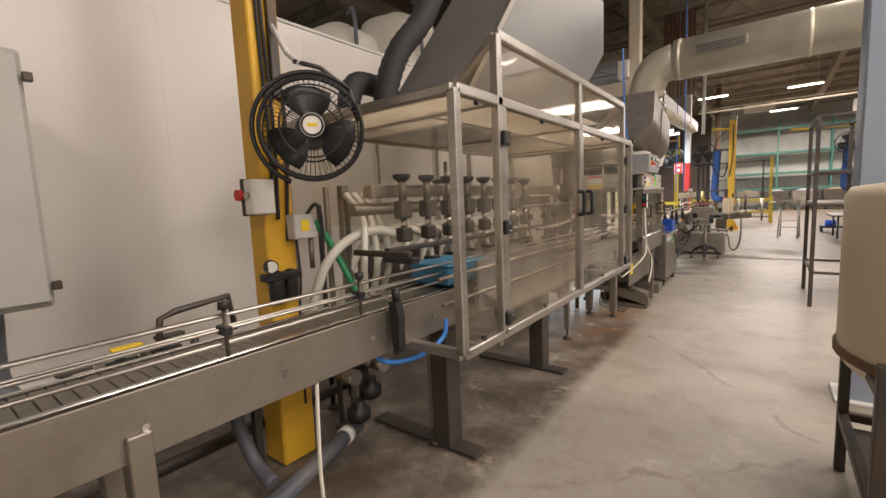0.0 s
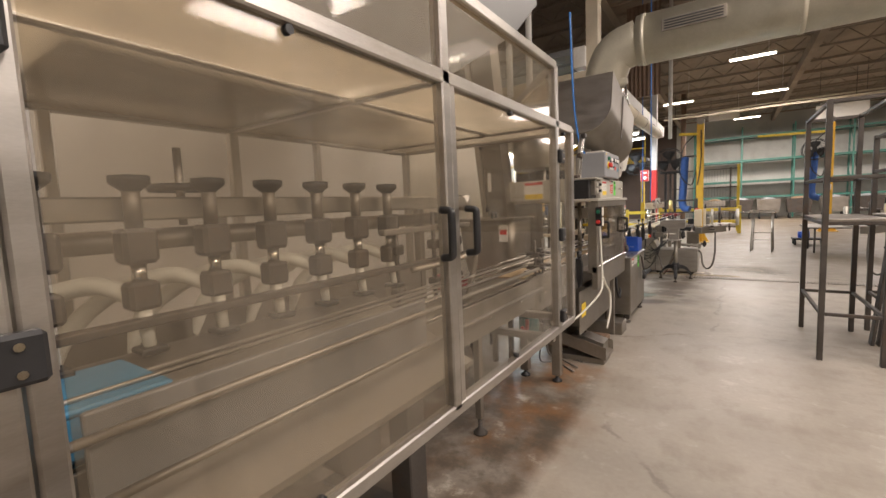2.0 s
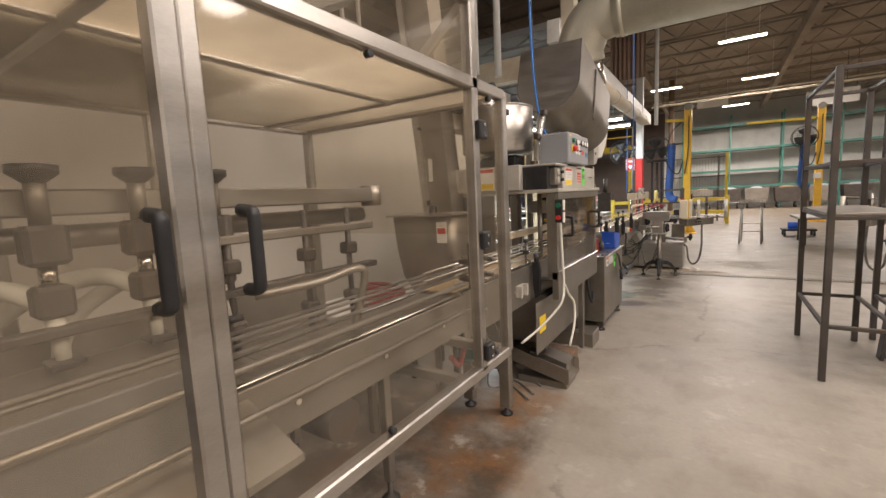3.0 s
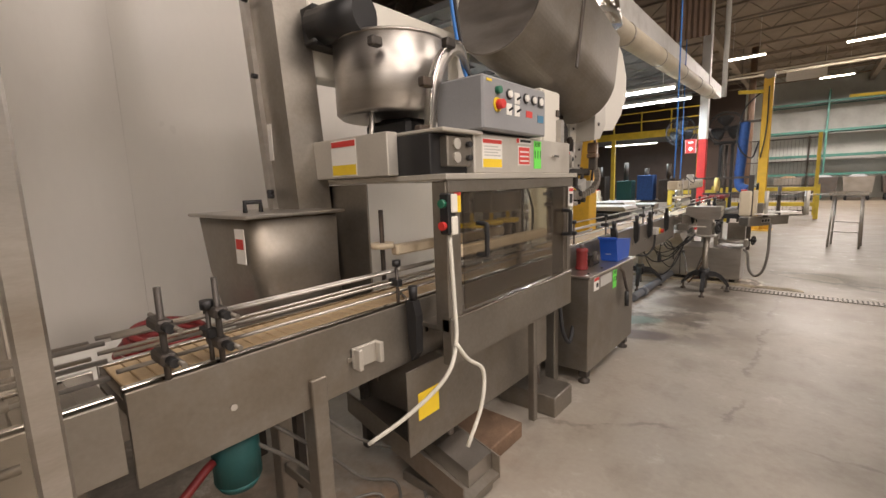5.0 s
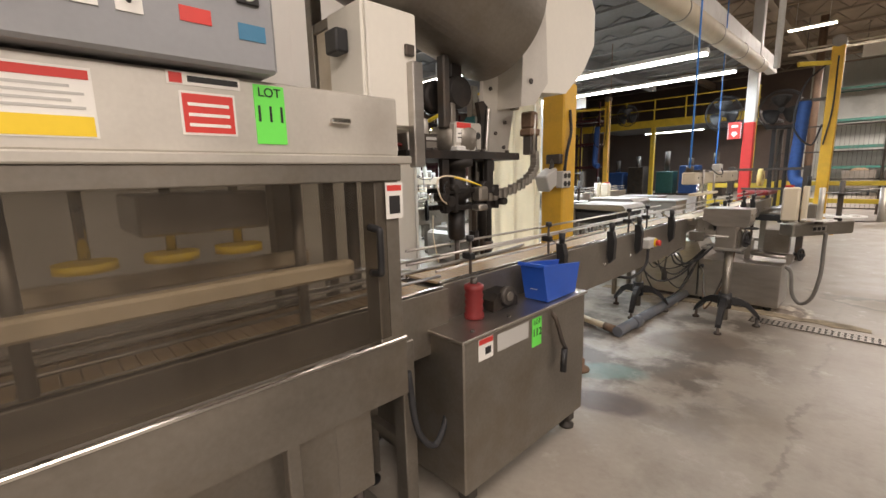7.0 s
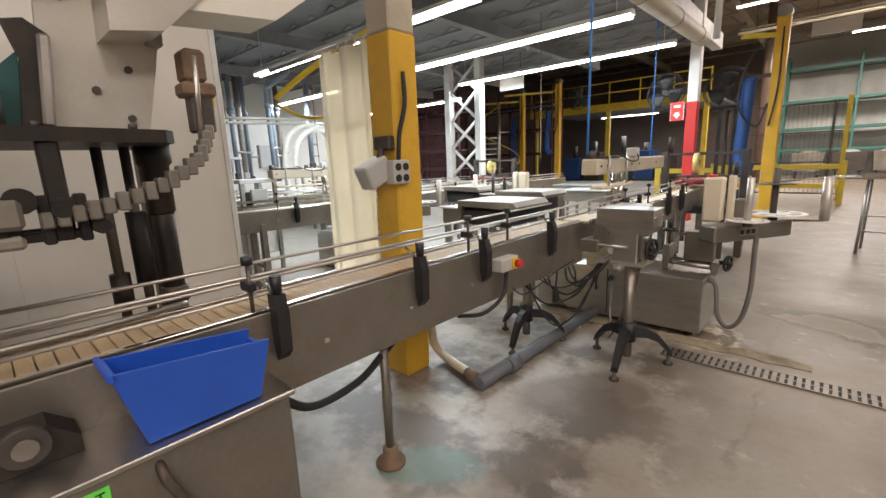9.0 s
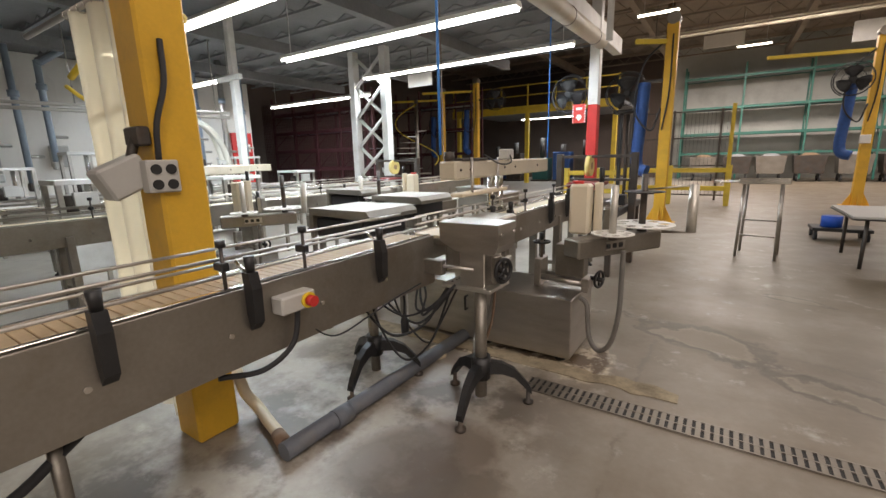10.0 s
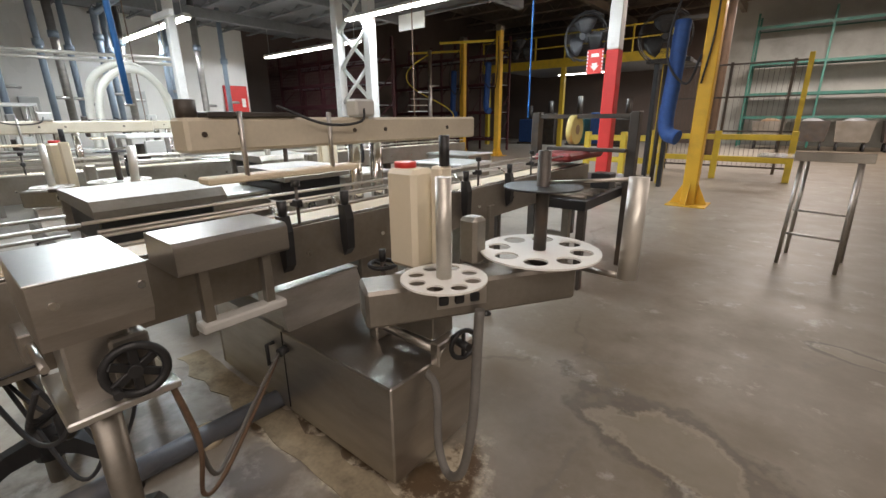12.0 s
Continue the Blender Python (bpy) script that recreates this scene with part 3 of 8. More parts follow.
for i, (x, y, r, top) in enumerate([(-4.75, 4.05, 0.55, 3.72), (-4.95, 5.5, 0.62, 4.35)]):
    t = thing("storage_tank", "tall white polyethylene tank behind the wall", "tank", (x, y, 0), "storage tanks")
    part("shell", lathe(B(), x, y, [(r - 0.04, 0), (r, 0.05), (r, top - 0.25), (r - 0.03, top - 0.12), (0.32, top), (0.001, top + 0.01)]), WHITE_TANK, t)
    part("lid", lathe(B(), x, y, [(0.2, top - 0.01), (0.2, top + 0.07), (0.16, top + 0.09), (0.001, top + 0.09)]), WHITE_TANK, t)
    part("fill_pipe", tube(B(), [(x + r, y - 0.2, 0.2), (x + r + 0.03, y - 0.2, 2.0), (x + r + 0.03, y - 0.2, top - 0.05), (x + r - 0.15, y - 0.15, top + 0.1)], 0.025), PVC_GREY, t)

# cone tank beside the aisle, on a dark frame
tk = thing("cone_bottom_tank", "cream plastic cone-bottom tank with strap on dark frame", "tank", (0.78, 2.35, 0))
TX, TY, TR = 0.76, 2.30, 0.52
part("shell", lathe(B(), TX, TY, [(0.06, 0.28), (0.10, 0.34), (TR - 0.02, 0.68), (TR, 0.74), (TR, 1.34), (TR - 0.02, 1.375), (0.30, 1.40), (0.30, 1.41), (0.001, 1.415)], 40), CREAM_TANK, tk)
part("lid", lathe(B(), TX, TY, [(0.24, 1.405), (0.25, 1.44), (0.23, 1.455), (0.001, 1.46)], 32), CREAM_TANK, tk)
part("strap", lathe(B(), TX, TY, [(TR + 0.002, 0.715), (TR + 0.010, 0.72), (TR + 0.010, 0.75), (TR + 0.002, 0.755)], 40, caps=False), RUSTY, tk, "brown steel strap")
for sx, sy in ((-1, -1), (-1, 1), (1, -1), (1, 1)):
    x, y = TX + sx * 0.44, TY + sy * 0.40
    part("leg", box(B(), x - 0.02, x + 0.02, y - 0.02, y + 0.02, 0, 0.80, 0.003), STEEL_DARK, tk)
for z in (0.28, 0.70):
    for sy in (-1, 1):
        part("rail", box(B(), TX - 0.42, TX + 0.42, TY + sy * 0.40 - 0.018, TY + sy * 0.40 + 0.018, z - 0.02, z + 0.02, 0.003), STEEL_DARK, tk)
    for sx in (-1, 1):
        part("rail", box(B(), TX + sx * 0.44 - 0.018, TX + sx * 0.44 + 0.018, TY - 0.38, TY + 0.38, z - 0.02, z + 0.02, 0.003), STEEL_DARK, tk)
part("grate", box(B(), TX - 0.42, TX + 0.42, TY - 0.38, TY + 0.38, 0.22, 0.235, 0.002), STEEL_DARK, tk)


# ---- yellow posts, fans ----
def fan(x, y, z, r, face, group="pedestal fans", label="black caged industrial fan with three broad blades", logo=False):
    """face: the turn about z of the way that the fan looks, 0 is +x; built facing +x, then turned."""
    f = thing("wall_fan", label, "fan", (x, y, z), group)
    c = Vector((x, y, z))
    for k, dx in ((1.0, 0.0), (0.96, 0.07), (0.96, -0.07), (0.6, 0.10), (0.6, -0.10)):
        part("cage_ring", torus(B(), (x + dx, y, z), (1, 0, 0), r * k, 0.004 if k < 1 else 0.010, 32, 6), BLACK, f)
    wires = B()
    n = 56
    for s in (1, -1):
        for i in range(n):
            a = 2 * math.pi * i / n
            ca, sa = math.cos(a), math.sin(a)
            tube(wires, [(x + s * 0.10, y + 0.06 * ca, z + 0.06 * sa), (x + s * 0.105, y + r * 0.6 * ca, z + r * 0.6 * sa), (x + s * 0.07, y + r * 0.96 * ca, z + r * 0.96 * sa), (x, y + r * ca, z + r * sa)], 0.0016, 4, 2)
    part("cage_grille", wires, BLACK, f)
    for i in range(3):
        b = B()
        loops = []
        for k in range(7):
            q = k / 6
            rad = 0.05 + (r * 0.86 - 0.05) * q
            half = radians(34 + 8 * math.sin(math.pi * q))
            lp = []
            for s in (-1, -0.33, 0.33, 1):
                a = radians(120 * i + 95) + half * s
                lp.append(Vector((x + 0.035 * s, y + rad * math.cos(a), z + rad * math.sin(a))))
            for s in (1, 0.33, -0.33, -1):
                a = radians(120 * i + 95) + half * s
                lp.append(Vector((x + 0.035 * s - 0.006, y + rad * math.cos(a), z + rad * math.sin(a))))
            loops.append(lp)
        part("blade", rings(b, loops), BLACK, f)
    part("motor", cyl(B(), (x - 0.16, y, z), (x - 0.02, y, z), 0.075, n=20), BLACK, f)
    hub = part("hub_badge", cyl(B(), (x + 0.103, y, z), (x + 0.112, y, z), 0.05, n=24), PAPER if logo else BLACK, f)
    if logo:
        part("badge_ring", torus(B(), (x + 0.113, y, z), (1, 0, 0), 0.043, 0.005, 24, 6), BLACK, hub)
        part("badge_mark", box(B(), x + 0.112, x + 0.114, y - 0.02, y + 0.02, z - 0.007, z + 0.007, 0), STICK_Y, hub)
    part("yoke", torus(B(), (x - 0.02, y, z), (1, 0, 0), r + 0.03, 0.011, 20, 6, 0, 200), BLACK, f)
    f.rotation_euler = (0, 0, radians(face))
    return f


YX, YY = -2.12, 1.27
yp = thing("steel_post", "yellow painted steel post with cables and boxes", "post", (YX, YY, 0))
part("shaft", box(B(), YX - 0.075, YX + 0.075, YY - 0.085, YY + 0.085, 0.0, 5.5, 0.008), YELLOW, yp)
part("foot_cover", box(B(), YX - 0.09, YX + 0.10, YY - 0.10, YY + 0.10, 0.0, 0.42, 0.01), YELLOW, yp)
part("strut_channel", box(B(), YX + 0.075, YX + 0.105, YY + 0.01, YY + 0.06, 1.95, 2.45, 0.004), STEEL_DARK, yp)
for i, dy in enumerate((-0.05, -0.02, 0.05)):
    part("cable", tube(B(), [(YX + 0.085, YY + dy, 3.4), (YX + 0.085, YY + dy * 0.8, 2.4), (YX + 0.09, YY + dy + 0.02, 1.8), (YX + 0.085, YY + dy * 0.6, 1.45 - 0.12 * i)], 0.009), RUBBER, yp)
part("cable", tube(B(), [(YX + 0.1, YY + 0.07, 1.3), (YX + 0.11, YY + 0.075, 1.0), (YX + 0.1, YY + 0.06, 0.8), (YX + 0.1, YY + 0.05, 0.3)], 0.007), RUBBER, yp)
wf = fan(-1.63, 1.21, 1.73, 0.222, -36, logo=True, label="black caged wall fan on yellow post")
br = thing("fan_bracket", "black steel arm holding the fan", "bracket", (-1.9, 1.3, 2.05))
part("arm", tube(B(), [(-2.02, 1.30, 2.30), (-1.85, 1.26, 2.12), (-1.70, 1.22, 2.03)], 0.014, steps=1), WHITE_PAINT, br)
part("arm", tube(B(), [(-1.72, 1.2, 2.04), (-1.66, 1.3, 2.02), (-1.58, 1.40, 1.92), (-1.56, 1.42, 1.78)], 0.011, steps=1), STEEL_DARK, br)
part("arm", tube(B(), [(-2.03, 1.30, 1.75), (-1.9, 1.28, 1.73), (-1.78, 1.24, 1.73)], 0.02, steps=1), STEEL_DARK, br)
es = thing("emergency_stop_box", "white emergency stop box with red button", "switch", (-1.98, 1.08, 1.45))
part("box", box(B(), -2.03, -1.95, 1.08, 1.20, 1.36, 1.53, 0.008), PAPER, es)
part("back", box(B(), -2.05, -2.03, 1.075, 1.205, 1.355, 1.535, 0.004), STEEL_DARK, es)
part("button", cyl(B(), (-1.99, 1.08, 1.455), (-1.99, 1.045, 1.455), 0.016), STEEL_BRIGHT, es)
part("button_cap", cyl(B(), (-1.99, 1.045, 1.455), (-1.99, 1.025, 1.455), 0.027), RED, es)
jb = thing("junction_box", "grey junction box on yellow post", "junction box", (-2.0, 1.36, 1.3))
part("box", box(B(), -2.04, -1.96, 1.30, 1.44, 1.22, 1.35, 0.006), LIGHT_GREY, jb)
part("label_plate", box(B(), -1.96, -1.957, 1.34, 1.39, 1.26, 1.32, 0), STICK_Y, jb)
part("conduit", cyl(B(), (-2.0, 1.42, 1.22), (-2.0, 1.42, 1.05), 0.014), STEEL_DULL, jb)
part("conduit", tube(B(), [(-1.99, 1.40, 1.35), (-1.93, 1.42, 1.40), (-1.93, 1.45, 1.30), (-1.97, 1.47, 1.05)], 0.01), RUBBER, jb)
rg = thing("air_regulator", "black air filter regulator with round gauge", "regulator", (-2.0, 1.2, 1.0))
part("bowl", lathe(B(), -1.99, 1.19, [(0.03, 0.90), (0.04, 0.92), (0.04, 1.02), (0.03, 1.06), (0.015, 1.07)], 18), BLACK, rg)
part("bowl", lathe(B(), -1.99, 1.27, [(0.03, 0.91), (0.036, 0.93), (0.036, 1.02), (0.03, 1.06), (0.015, 1.07)], 18), BLACK, rg)
part("body", box(B(), -2.03, -1.95, 1.12, 1.32, 1.02, 1.06, 0.006), BLACK, rg)
gg = part("gauge", cyl(B(), (-1.97, 1.15, 1.10), (-1.94, 1.14, 1.10), 0.034, n=20), BLACK, rg)
part("dial", cyl(B(), (-1.94, 1.14, 1.10), (-1.938, 1.139, 1.10), 0.028, n=20), PAPER, gg)

eb = thing("electrical_cabinet", "pale grey wall-mounted electrical cabinet", "cabinet", (-2.75, 0.2, 1.5))
part("body", box(B(), -3.15, -2.62, -0.4, 0.45, 0.98, 2.12, 0.012), LIGHT_GREY, eb)
part("door", box(B(), -2.62, -2.595, -0.38, 0.44, 1.0, 2.10, 0.012), LIGHT_GREY, eb)
part("latch", box(B(), -2.60, -2.57, 0.44, 0.475, 1.06, 1.10, 0.004), STEEL_DARK, eb)
part("latch", box(B(), -2.60, -2.57, 0.44, 0.475, 1.98, 2.02, 0.004), STEEL_DARK, eb)
part("tag", box(B(), -2.594, -2.59, 0.22, 0.30, 1.55, 1.68, 0), LIME, eb, "lime green tag")
part("wall_bracket", box(B(), -3.5, -3.15, -0.2, -0.1, 1.2, 1.3, 0.004), STEEL_DULL, eb)
part("wall_bracket", box(B(), -3.5, -3.15, 0.2, 0.3, 1.9, 2.0, 0.004), STEEL_DULL, eb)
cd = thing("conduit", "bent grey cable conduit below cabinet", "conduit", (-2.9, 0.2, 0.5))
part("run", tube(B(), [(-2.85, 0.25, 0.98), (-2.85, 0.25, 0.6), (-2.7, 0.4, 0.42), (-2.45, 0.5, 0.4), (-2.3, 0.55, 0.40)], 0.055, 12), PVC_GREY, cd)


# ---- conveyor line ----
def conveyor(label, x1, width, y0, y1, top, depth, legs, links=True, link_mat=None, rods=(0.045, 0.09, 0.135), posts=()):
    """A conveyor along y; x1 is the face beside the aisle."""
    c = thing("chain_conveyor", label, "conveyor", (x1 - width / 2, (y0 + y1) / 2, 0), "conveyor sections")
    x0 = x1 - width
    for a in (x1 - 0.012, x0):
        side = part("side_plate", box(B(), a, a + 0.012, y0, y1, top - depth, top, 0.002), STEEL_DULL, c)
        k = y0 + 0.25
        while k < y1 - 0.1 and a > x0:
            part("bolt", cyl(B(), (x1, k, top - depth * 0.55), (x1 + 0.006, k, top - depth * 0.55), 0.011, n=6), STEEL_BRIGHT, side)
            k += 0.42
    part("bed", box(B(), x0 + 0.012, x1 - 0.012, y0, y1, top - 0.06, top - 0.025, 0), STEEL_DULL, c)
    for a in (x1 - 0.045, x0 + 0.02):
        part("wear_strip", box(B(), a, a + 0.022, y0, y1, top - 0.025, top + 0.006, 0.002), STEEL_BRIGHT, c)
    if links:
        lk = box(B(), -0.5 * width + 0.05, 0.5 * width - 0.05, -0.018, 0.018, 0, 0.012, 0.002)
        first = part("chain_link", lk, link_mat or BELT, c)
        first.data.transform(Matrix.Translation(ORIGIN[c.name]))
        first.location = (0, y0 + 0.03 - ORIGIN[c.name].y, top - 0.012)
        n = int((y1 - y0 - 0.04) / 0.039)
        for i in range(1, n):
            o = first.copy()
            scene.collection.objects.link(o)
            o.parent = c
            o.location = (0, y0 + 0.03 + 0.039 * i - ORIGIN[c.name].y, top - 0.012)
    else:
        part("belt", box(B(), x0 + 0.05, x1 - 0.05, y0, y1, top - 0.02, top - 0.002, 0.002), BEIGE, c)
    for h in rods:
        part("guide_rod", cyl(B(), (x1 - 0.05, y0, top + h), (x1 - 0.05, y1, top + h), 0.0065, n=8), STEEL, c)
    for h in rods[:2]:
        part("guide_rod", cyl(B(), (x0 + 0.05, y0, top + h), (x0 + 0.05, y1, top + h), 0.0065, n=8), STEEL, c)
    for y in posts:
        p = part("rail_post", cyl(B(), (x1 - 0.03, y, top - 0.05), (x1 - 0.03, y, top + 0.16), 0.007, n=8), STEEL_DARK, c)
        part("clamp", box(B(), x1 - 0.07, x1 - 0.01, y - 0.014, y + 0.014, top + 0.075, top + 0.105, 0.004), BLACK, p)
        part("knob", cyl(B(), (x1 - 0.03, y, top + 0.16), (x1 - 0.03, y, top + 0.185), 0.018, n=10), BLACK, p)
    for y in legs:
        part("leg", box(B(), x1 - 0.05, x1 + 0.02, y - 0.03, y + 0.03, 0.05, top - depth * 0.6, 0.004), STEEL_DULL, c)
        part("leg", box(B(), x0 - 0.02, x0 + 0.05, y - 0.03, y + 0.03, 0.05, top - depth * 0.6, 0.004), STEEL_DULL, c)
        part("cross_bar", box(B(), x0 + 0.05, x1 - 0.05, y - 0.02, y + 0.02, 0.3, 0.34, 0.003), STEEL_DULL, c)
        for x in (x1 - 0.015, x0 + 0.015):
            part("foot", lathe(B(), x, y, [(0.04, 0), (0.04, 0.012), (0.012, 0.03), (0.012, 0.06)], 12), BLACK, c)
    return c


def black_bracket(x, y, z, h=0.16):
    b = thing("guide_rail_bracket", "black plastic guide rail bracket on conveyor side", "bracket", (x, y, z), "guide rail brackets")
    part("arm", prism(B(), [(x - 0.005, z + 0.06), (x + 0.035, z + 0.06), (x + 0.05, z), (x + 0.045, z - h * 0.8), (x + 0.015, z - h), (x - 0.0, z - h * 0.6)], "y", y - 0.02, y + 0.02), BLACK, b)
    part("rod", cyl(B(), (x + 0.03, y, z + 0.03), (x - 0.07, y, z + 0.09), 0.006, n=8), STEEL_BRIGHT, b)
    part("knob", cyl(B(), (x + 0.02, y, z + 0.06), (x + 0.02, y, z + 0.12), 0.016, 0.02, n=10), BLACK, b)
    return b


ca = conveyor("stainless infeed chain conveyor with three guide rods", -1.32, 0.30, -2.4, 4.38, 0.92, 0.19, (-0.6, 0.35), link_mat=STEEL_DULL, posts=(-0.2, 0.62, 1.18))
cb = conveyor("stainless chain conveyor with tan links through the capper", -1.35, 0.30, 4.40, 6.996, 0.92, 0.26, (4.93, 6.75), posts=(4.62, 5.36))
cc = conveyor("stainless outfeed conveyor with tan links and guide rods", -1.38, 0.30, 7.0, 10.22, 0.93, 0.29, (), rods=(0.05, 0.115), posts=(7.2, 7.86, 8.95, 9.3))
for y in (7.92, 8.56, 9.02, 9.72):
    black_bracket(-1.38, y, 0.93, 0.16)
black_bracket(-1.30, 1.32, 0.9, 0.18)


# ---- filler and its guard ----
GX, GB, Z0, Z1, Z2 = -1.03, -2.25, 0.72, 1.84, 2.14
G = (1.46, 1.81, 2.89, 3.97, 4.23)
gd = thing("machine_guard", "tall stainless framed guard with hazy clear panels and doors", "machine guard", (-1.6, 2.9, 0))
S = 0.022


def bar(x0, y0, z0, x1, y1, z1, name="frame_bar", s=S, mat_=None):
    p, q = Vector((x0, y0, z0)), Vector((x1, y1, z1))
    d = q - p
    b = box(B(), -s, s, -s, s, 0, d.length, 0.005)
    b.transform(Matrix.Translation(p) @ d.to_track_quat("Z", "Y").to_matrix().to_4x4())
    return part(name, b, mat_ or STEEL, gd)


for i, y in enumerate(G):
    bar(GX, y, Z0, GX, y, Z2 if 0 < i < 4 else Z1, "post")
    if i in (0, 2, 4):
        bar(GB, y, 0.1, GB, y, Z1, "post")
bar(GX, 2.93, Z0, GX, 2.93, Z1, "post", 0.018)
bar(GX, 1.855, Z0, GX, 1.855, Z1, "post", 0.018)
for y in (2.2, 3.4):
    bar(GB, y, 1.0, GB, y, Z1, "post", 0.018)
for z in (Z0, Z1):
    bar(GX, G[0], z, GX, G[4], z, "rail")
    bar(GB, G[0], z, GB, G[4], z, "rail")
    for y in (G[0], G[4]):
        bar(GX, y, z, GB, y, z, "rail")
bar(GX, G[1], Z2, GX, G[3], Z2, "rail")
for y in (G[1], G[2], G[3]):
    bar(GX, y, Z1, GB, y, Z1, "roof_bar", 0.016)
for y in (G[1], G[3]):
    bar(GX, y, Z2, -1.42, y, Z1, "rail", 0.018)
bar(-1.42, G[1], Z1, -1.42, G[3], Z1, "rail", 0.016)


def pane(y0, y1, z0, z1, x=GX, material=PANE, name="pane"):
    return part(name, box(B(), x - 0.003, x + 0.003, y0, y1, z0, z1, 0), material, gd)


pane(G[0] + S, G[1] - S, Z0 + S, Z1 - S)
door_a = pane(1.88, 2.86, Z0 + S, Z1 - S, material=PANE_DIRTY, name="door_pane")
door_b = pane(2.955, G[3] - S, Z0 + S, Z1 - S, name="door_pane")
pane(G[3] + S, G[4] - S, Z0 + S, Z1 - S)
pane(G[1] + S, G[2] - S, Z1 + S, Z2 - S, material=PANE_DIRTY)
pane(G[2] + S, G[3] - S, Z1 + S, Z2 - S, material=PANE_DIRTY)
for y in (G[1], G[3]):
    part("pane", prism(B(), [(GX - 0.02, Z1 + 0.02), (GX - 0.02, Z2 - 0.03), (-1.38, Z1 + 0.02)], "y", y - 0.003, y + 0.003), PANE_DIRTY, gd)
part("roof_sheet", box(B(), GB + 0.03, GX - 0.03, G[0] + 0.03, G[4] - 0.03, Z1 - 0.006, Z1, 0), ROOF_PANE, gd)
part("end_pane", box(B(), GB + 0.03, GX - 0.03, G[0] - 0.003, G[0] + 0.003, 1.28, Z1 - S, 0), PANE, gd)
part("end_pane", box(B(), GB + 0.03, GX - 0.03, G[4] - 0.003, G[4] + 0.003, 1.25, Z1 - S, 0), PANE, gd)
for y, side in ((G[1], 1), (G[3], 1)):
    for z in (1.67, 1.25, 0.80):
        h = part("hinge", box(B(), GX + 0.02, GX + 0.045, y - 0.012, y + 0.05, z - 0.035, z + 0.035, 0.006), BLACK, gd)
        for dz in (-0.018, 0.018):
            part("screw", cyl(B(), (GX + 0.045, y + 0.02, z + dz), (GX + 0.049, y + 0.02, z + dz), 0.006, n=8), STEEL_BRIGHT, h)
for y, dy in ((2.85, -0.02), (2.97, 0.02)):
    part("handle", tube(B(), [(GX + 0.02, y + dy, 1.26), (GX + 0.055, y + dy, 1.265), (GX + 0.06, y + dy, 1.285), (GX + 0.06, y + dy, 1.39), (GX + 0.055, y + dy, 1.41), (GX + 0.02, y + dy, 1.415)], 0.013, 8, 3), BLACK, gd)
for y in (1.62, 2.3, 3.4, 4.10):
    for z in (Z0 + 0.035, Z1 - 0.035):
        part("clip", cyl(B(), (GX, y, z), (GX + 0.018, y, z), 0.011, n=8), BLACK, gd)
for x, y in ((-1.49, 1.80), (-1.52, 3.93), (-2.2, 1.8), (-2.2, 3.93)):
    part("leg", box(B(), x - 0.022, x + 0.022, y - 0.022, y + 0.022, 0.10, 0.72, 0.004), STEEL_DULL, gd)
    part("foot", lathe(B(), x, y, [(0.045, 0), (0.045, 0.012), (0.014, 0.04), (0.014, 0.11)], 14), STEEL_DARK, gd)
for y in (1.80, 3.93):
    part("bearer", box(B(), GB, GX, y - 0.02, y + 0.02, 0.66, 0.70, 0.003), STEEL_DULL, gd)

fm = thing("filling_machine", "inline bottle filler with valves, nozzles and manifold", "filling machine", (-1.75, 2.7, 0))
part("manifold_beam", box(B(), -1.76, -1.68, 1.6, 4.12, 1.42, 1.49, 0.006), STEEL, fm)
part("manifold_pipe", cyl(B(), (-1.80, 1.55, 1.36), (-1.80, 4.15, 1.36), 0.035, n=16), STEEL_DULL, fm)
part("end_clamp", lathe(B(), -1.72, 4.15, [(0.05, 1.40), (0.05, 1.5)], 16), STEEL, fm)
part("nozzle_rail", box(B(), -1.62, -1.57, 1.6, 4.0, 1.125, 1.15, 0.004), STEEL_DARK, fm)
part("rear_panel", box(B(), -1.95, -1.93, 1.7, 3.95, 0.75, 1.08, 0.004), STEEL_DULL, fm)
part("drip_trough", prism(B(), [(-1.68, 0.82), (-1.10, 0.78), (-1.10, 0.80), (-1.66, 1.04), (-1.68, 1.04)], "y", 2.0, 3.15), STEEL_DULL, fm)
part("front_shroud", box(B(), -1.27, -1.25, 1.95, 3.05, 0.78, 1.06, 0.004), GREY_SHEET, fm)
part("splash_rail", cyl(B(), (-1.22, 1.55, 1.02), (-1.22, 4.2, 1.02), 0.010, n=10), STEEL_DULL, fm)
part("splash_rail", cyl(B(), (-1.20, 1.55, 0.90), (-1.20, 4.2, 0.90), 0.010, n=10), STEEL_DULL, fm)
for y in (3.3, 3.62, 3.85):
    part("drop_rod", cyl(B(), (-1.60, y, 0.93), (-1.60, y, 1.40), 0.012, n=8), STEEL_DARK, fm)
    part("rod_clamp", box(B(), -1.63, -1.57, y - 0.03, y + 0.03, 1.2, 1.25, 0.008), STEEL_DARK, fm)
    part("rod_clamp", box(B(), -1.63, -1.57, y - 0.03, y + 0.03, 1.0, 1.04, 0.008), STEEL_DARK, fm)
part("cross_arm", box(B(), -1.62, -1.58, 3.2, 4.0, 1.30, 1.33, 0.005), STEEL_DULL, fm)
part("gear_drive", cyl(B(), (-1.55, 2.75, 0.55), (-1.35, 2.75, 0.55), 0.10, n=20), STEEL_DARK, fm)
part("gear_drive", cyl(B(), (-1.55, 3.55, 0.62), (-1.38, 3.55, 0.62), 0.08, n=20), STEEL_DARK, fm)
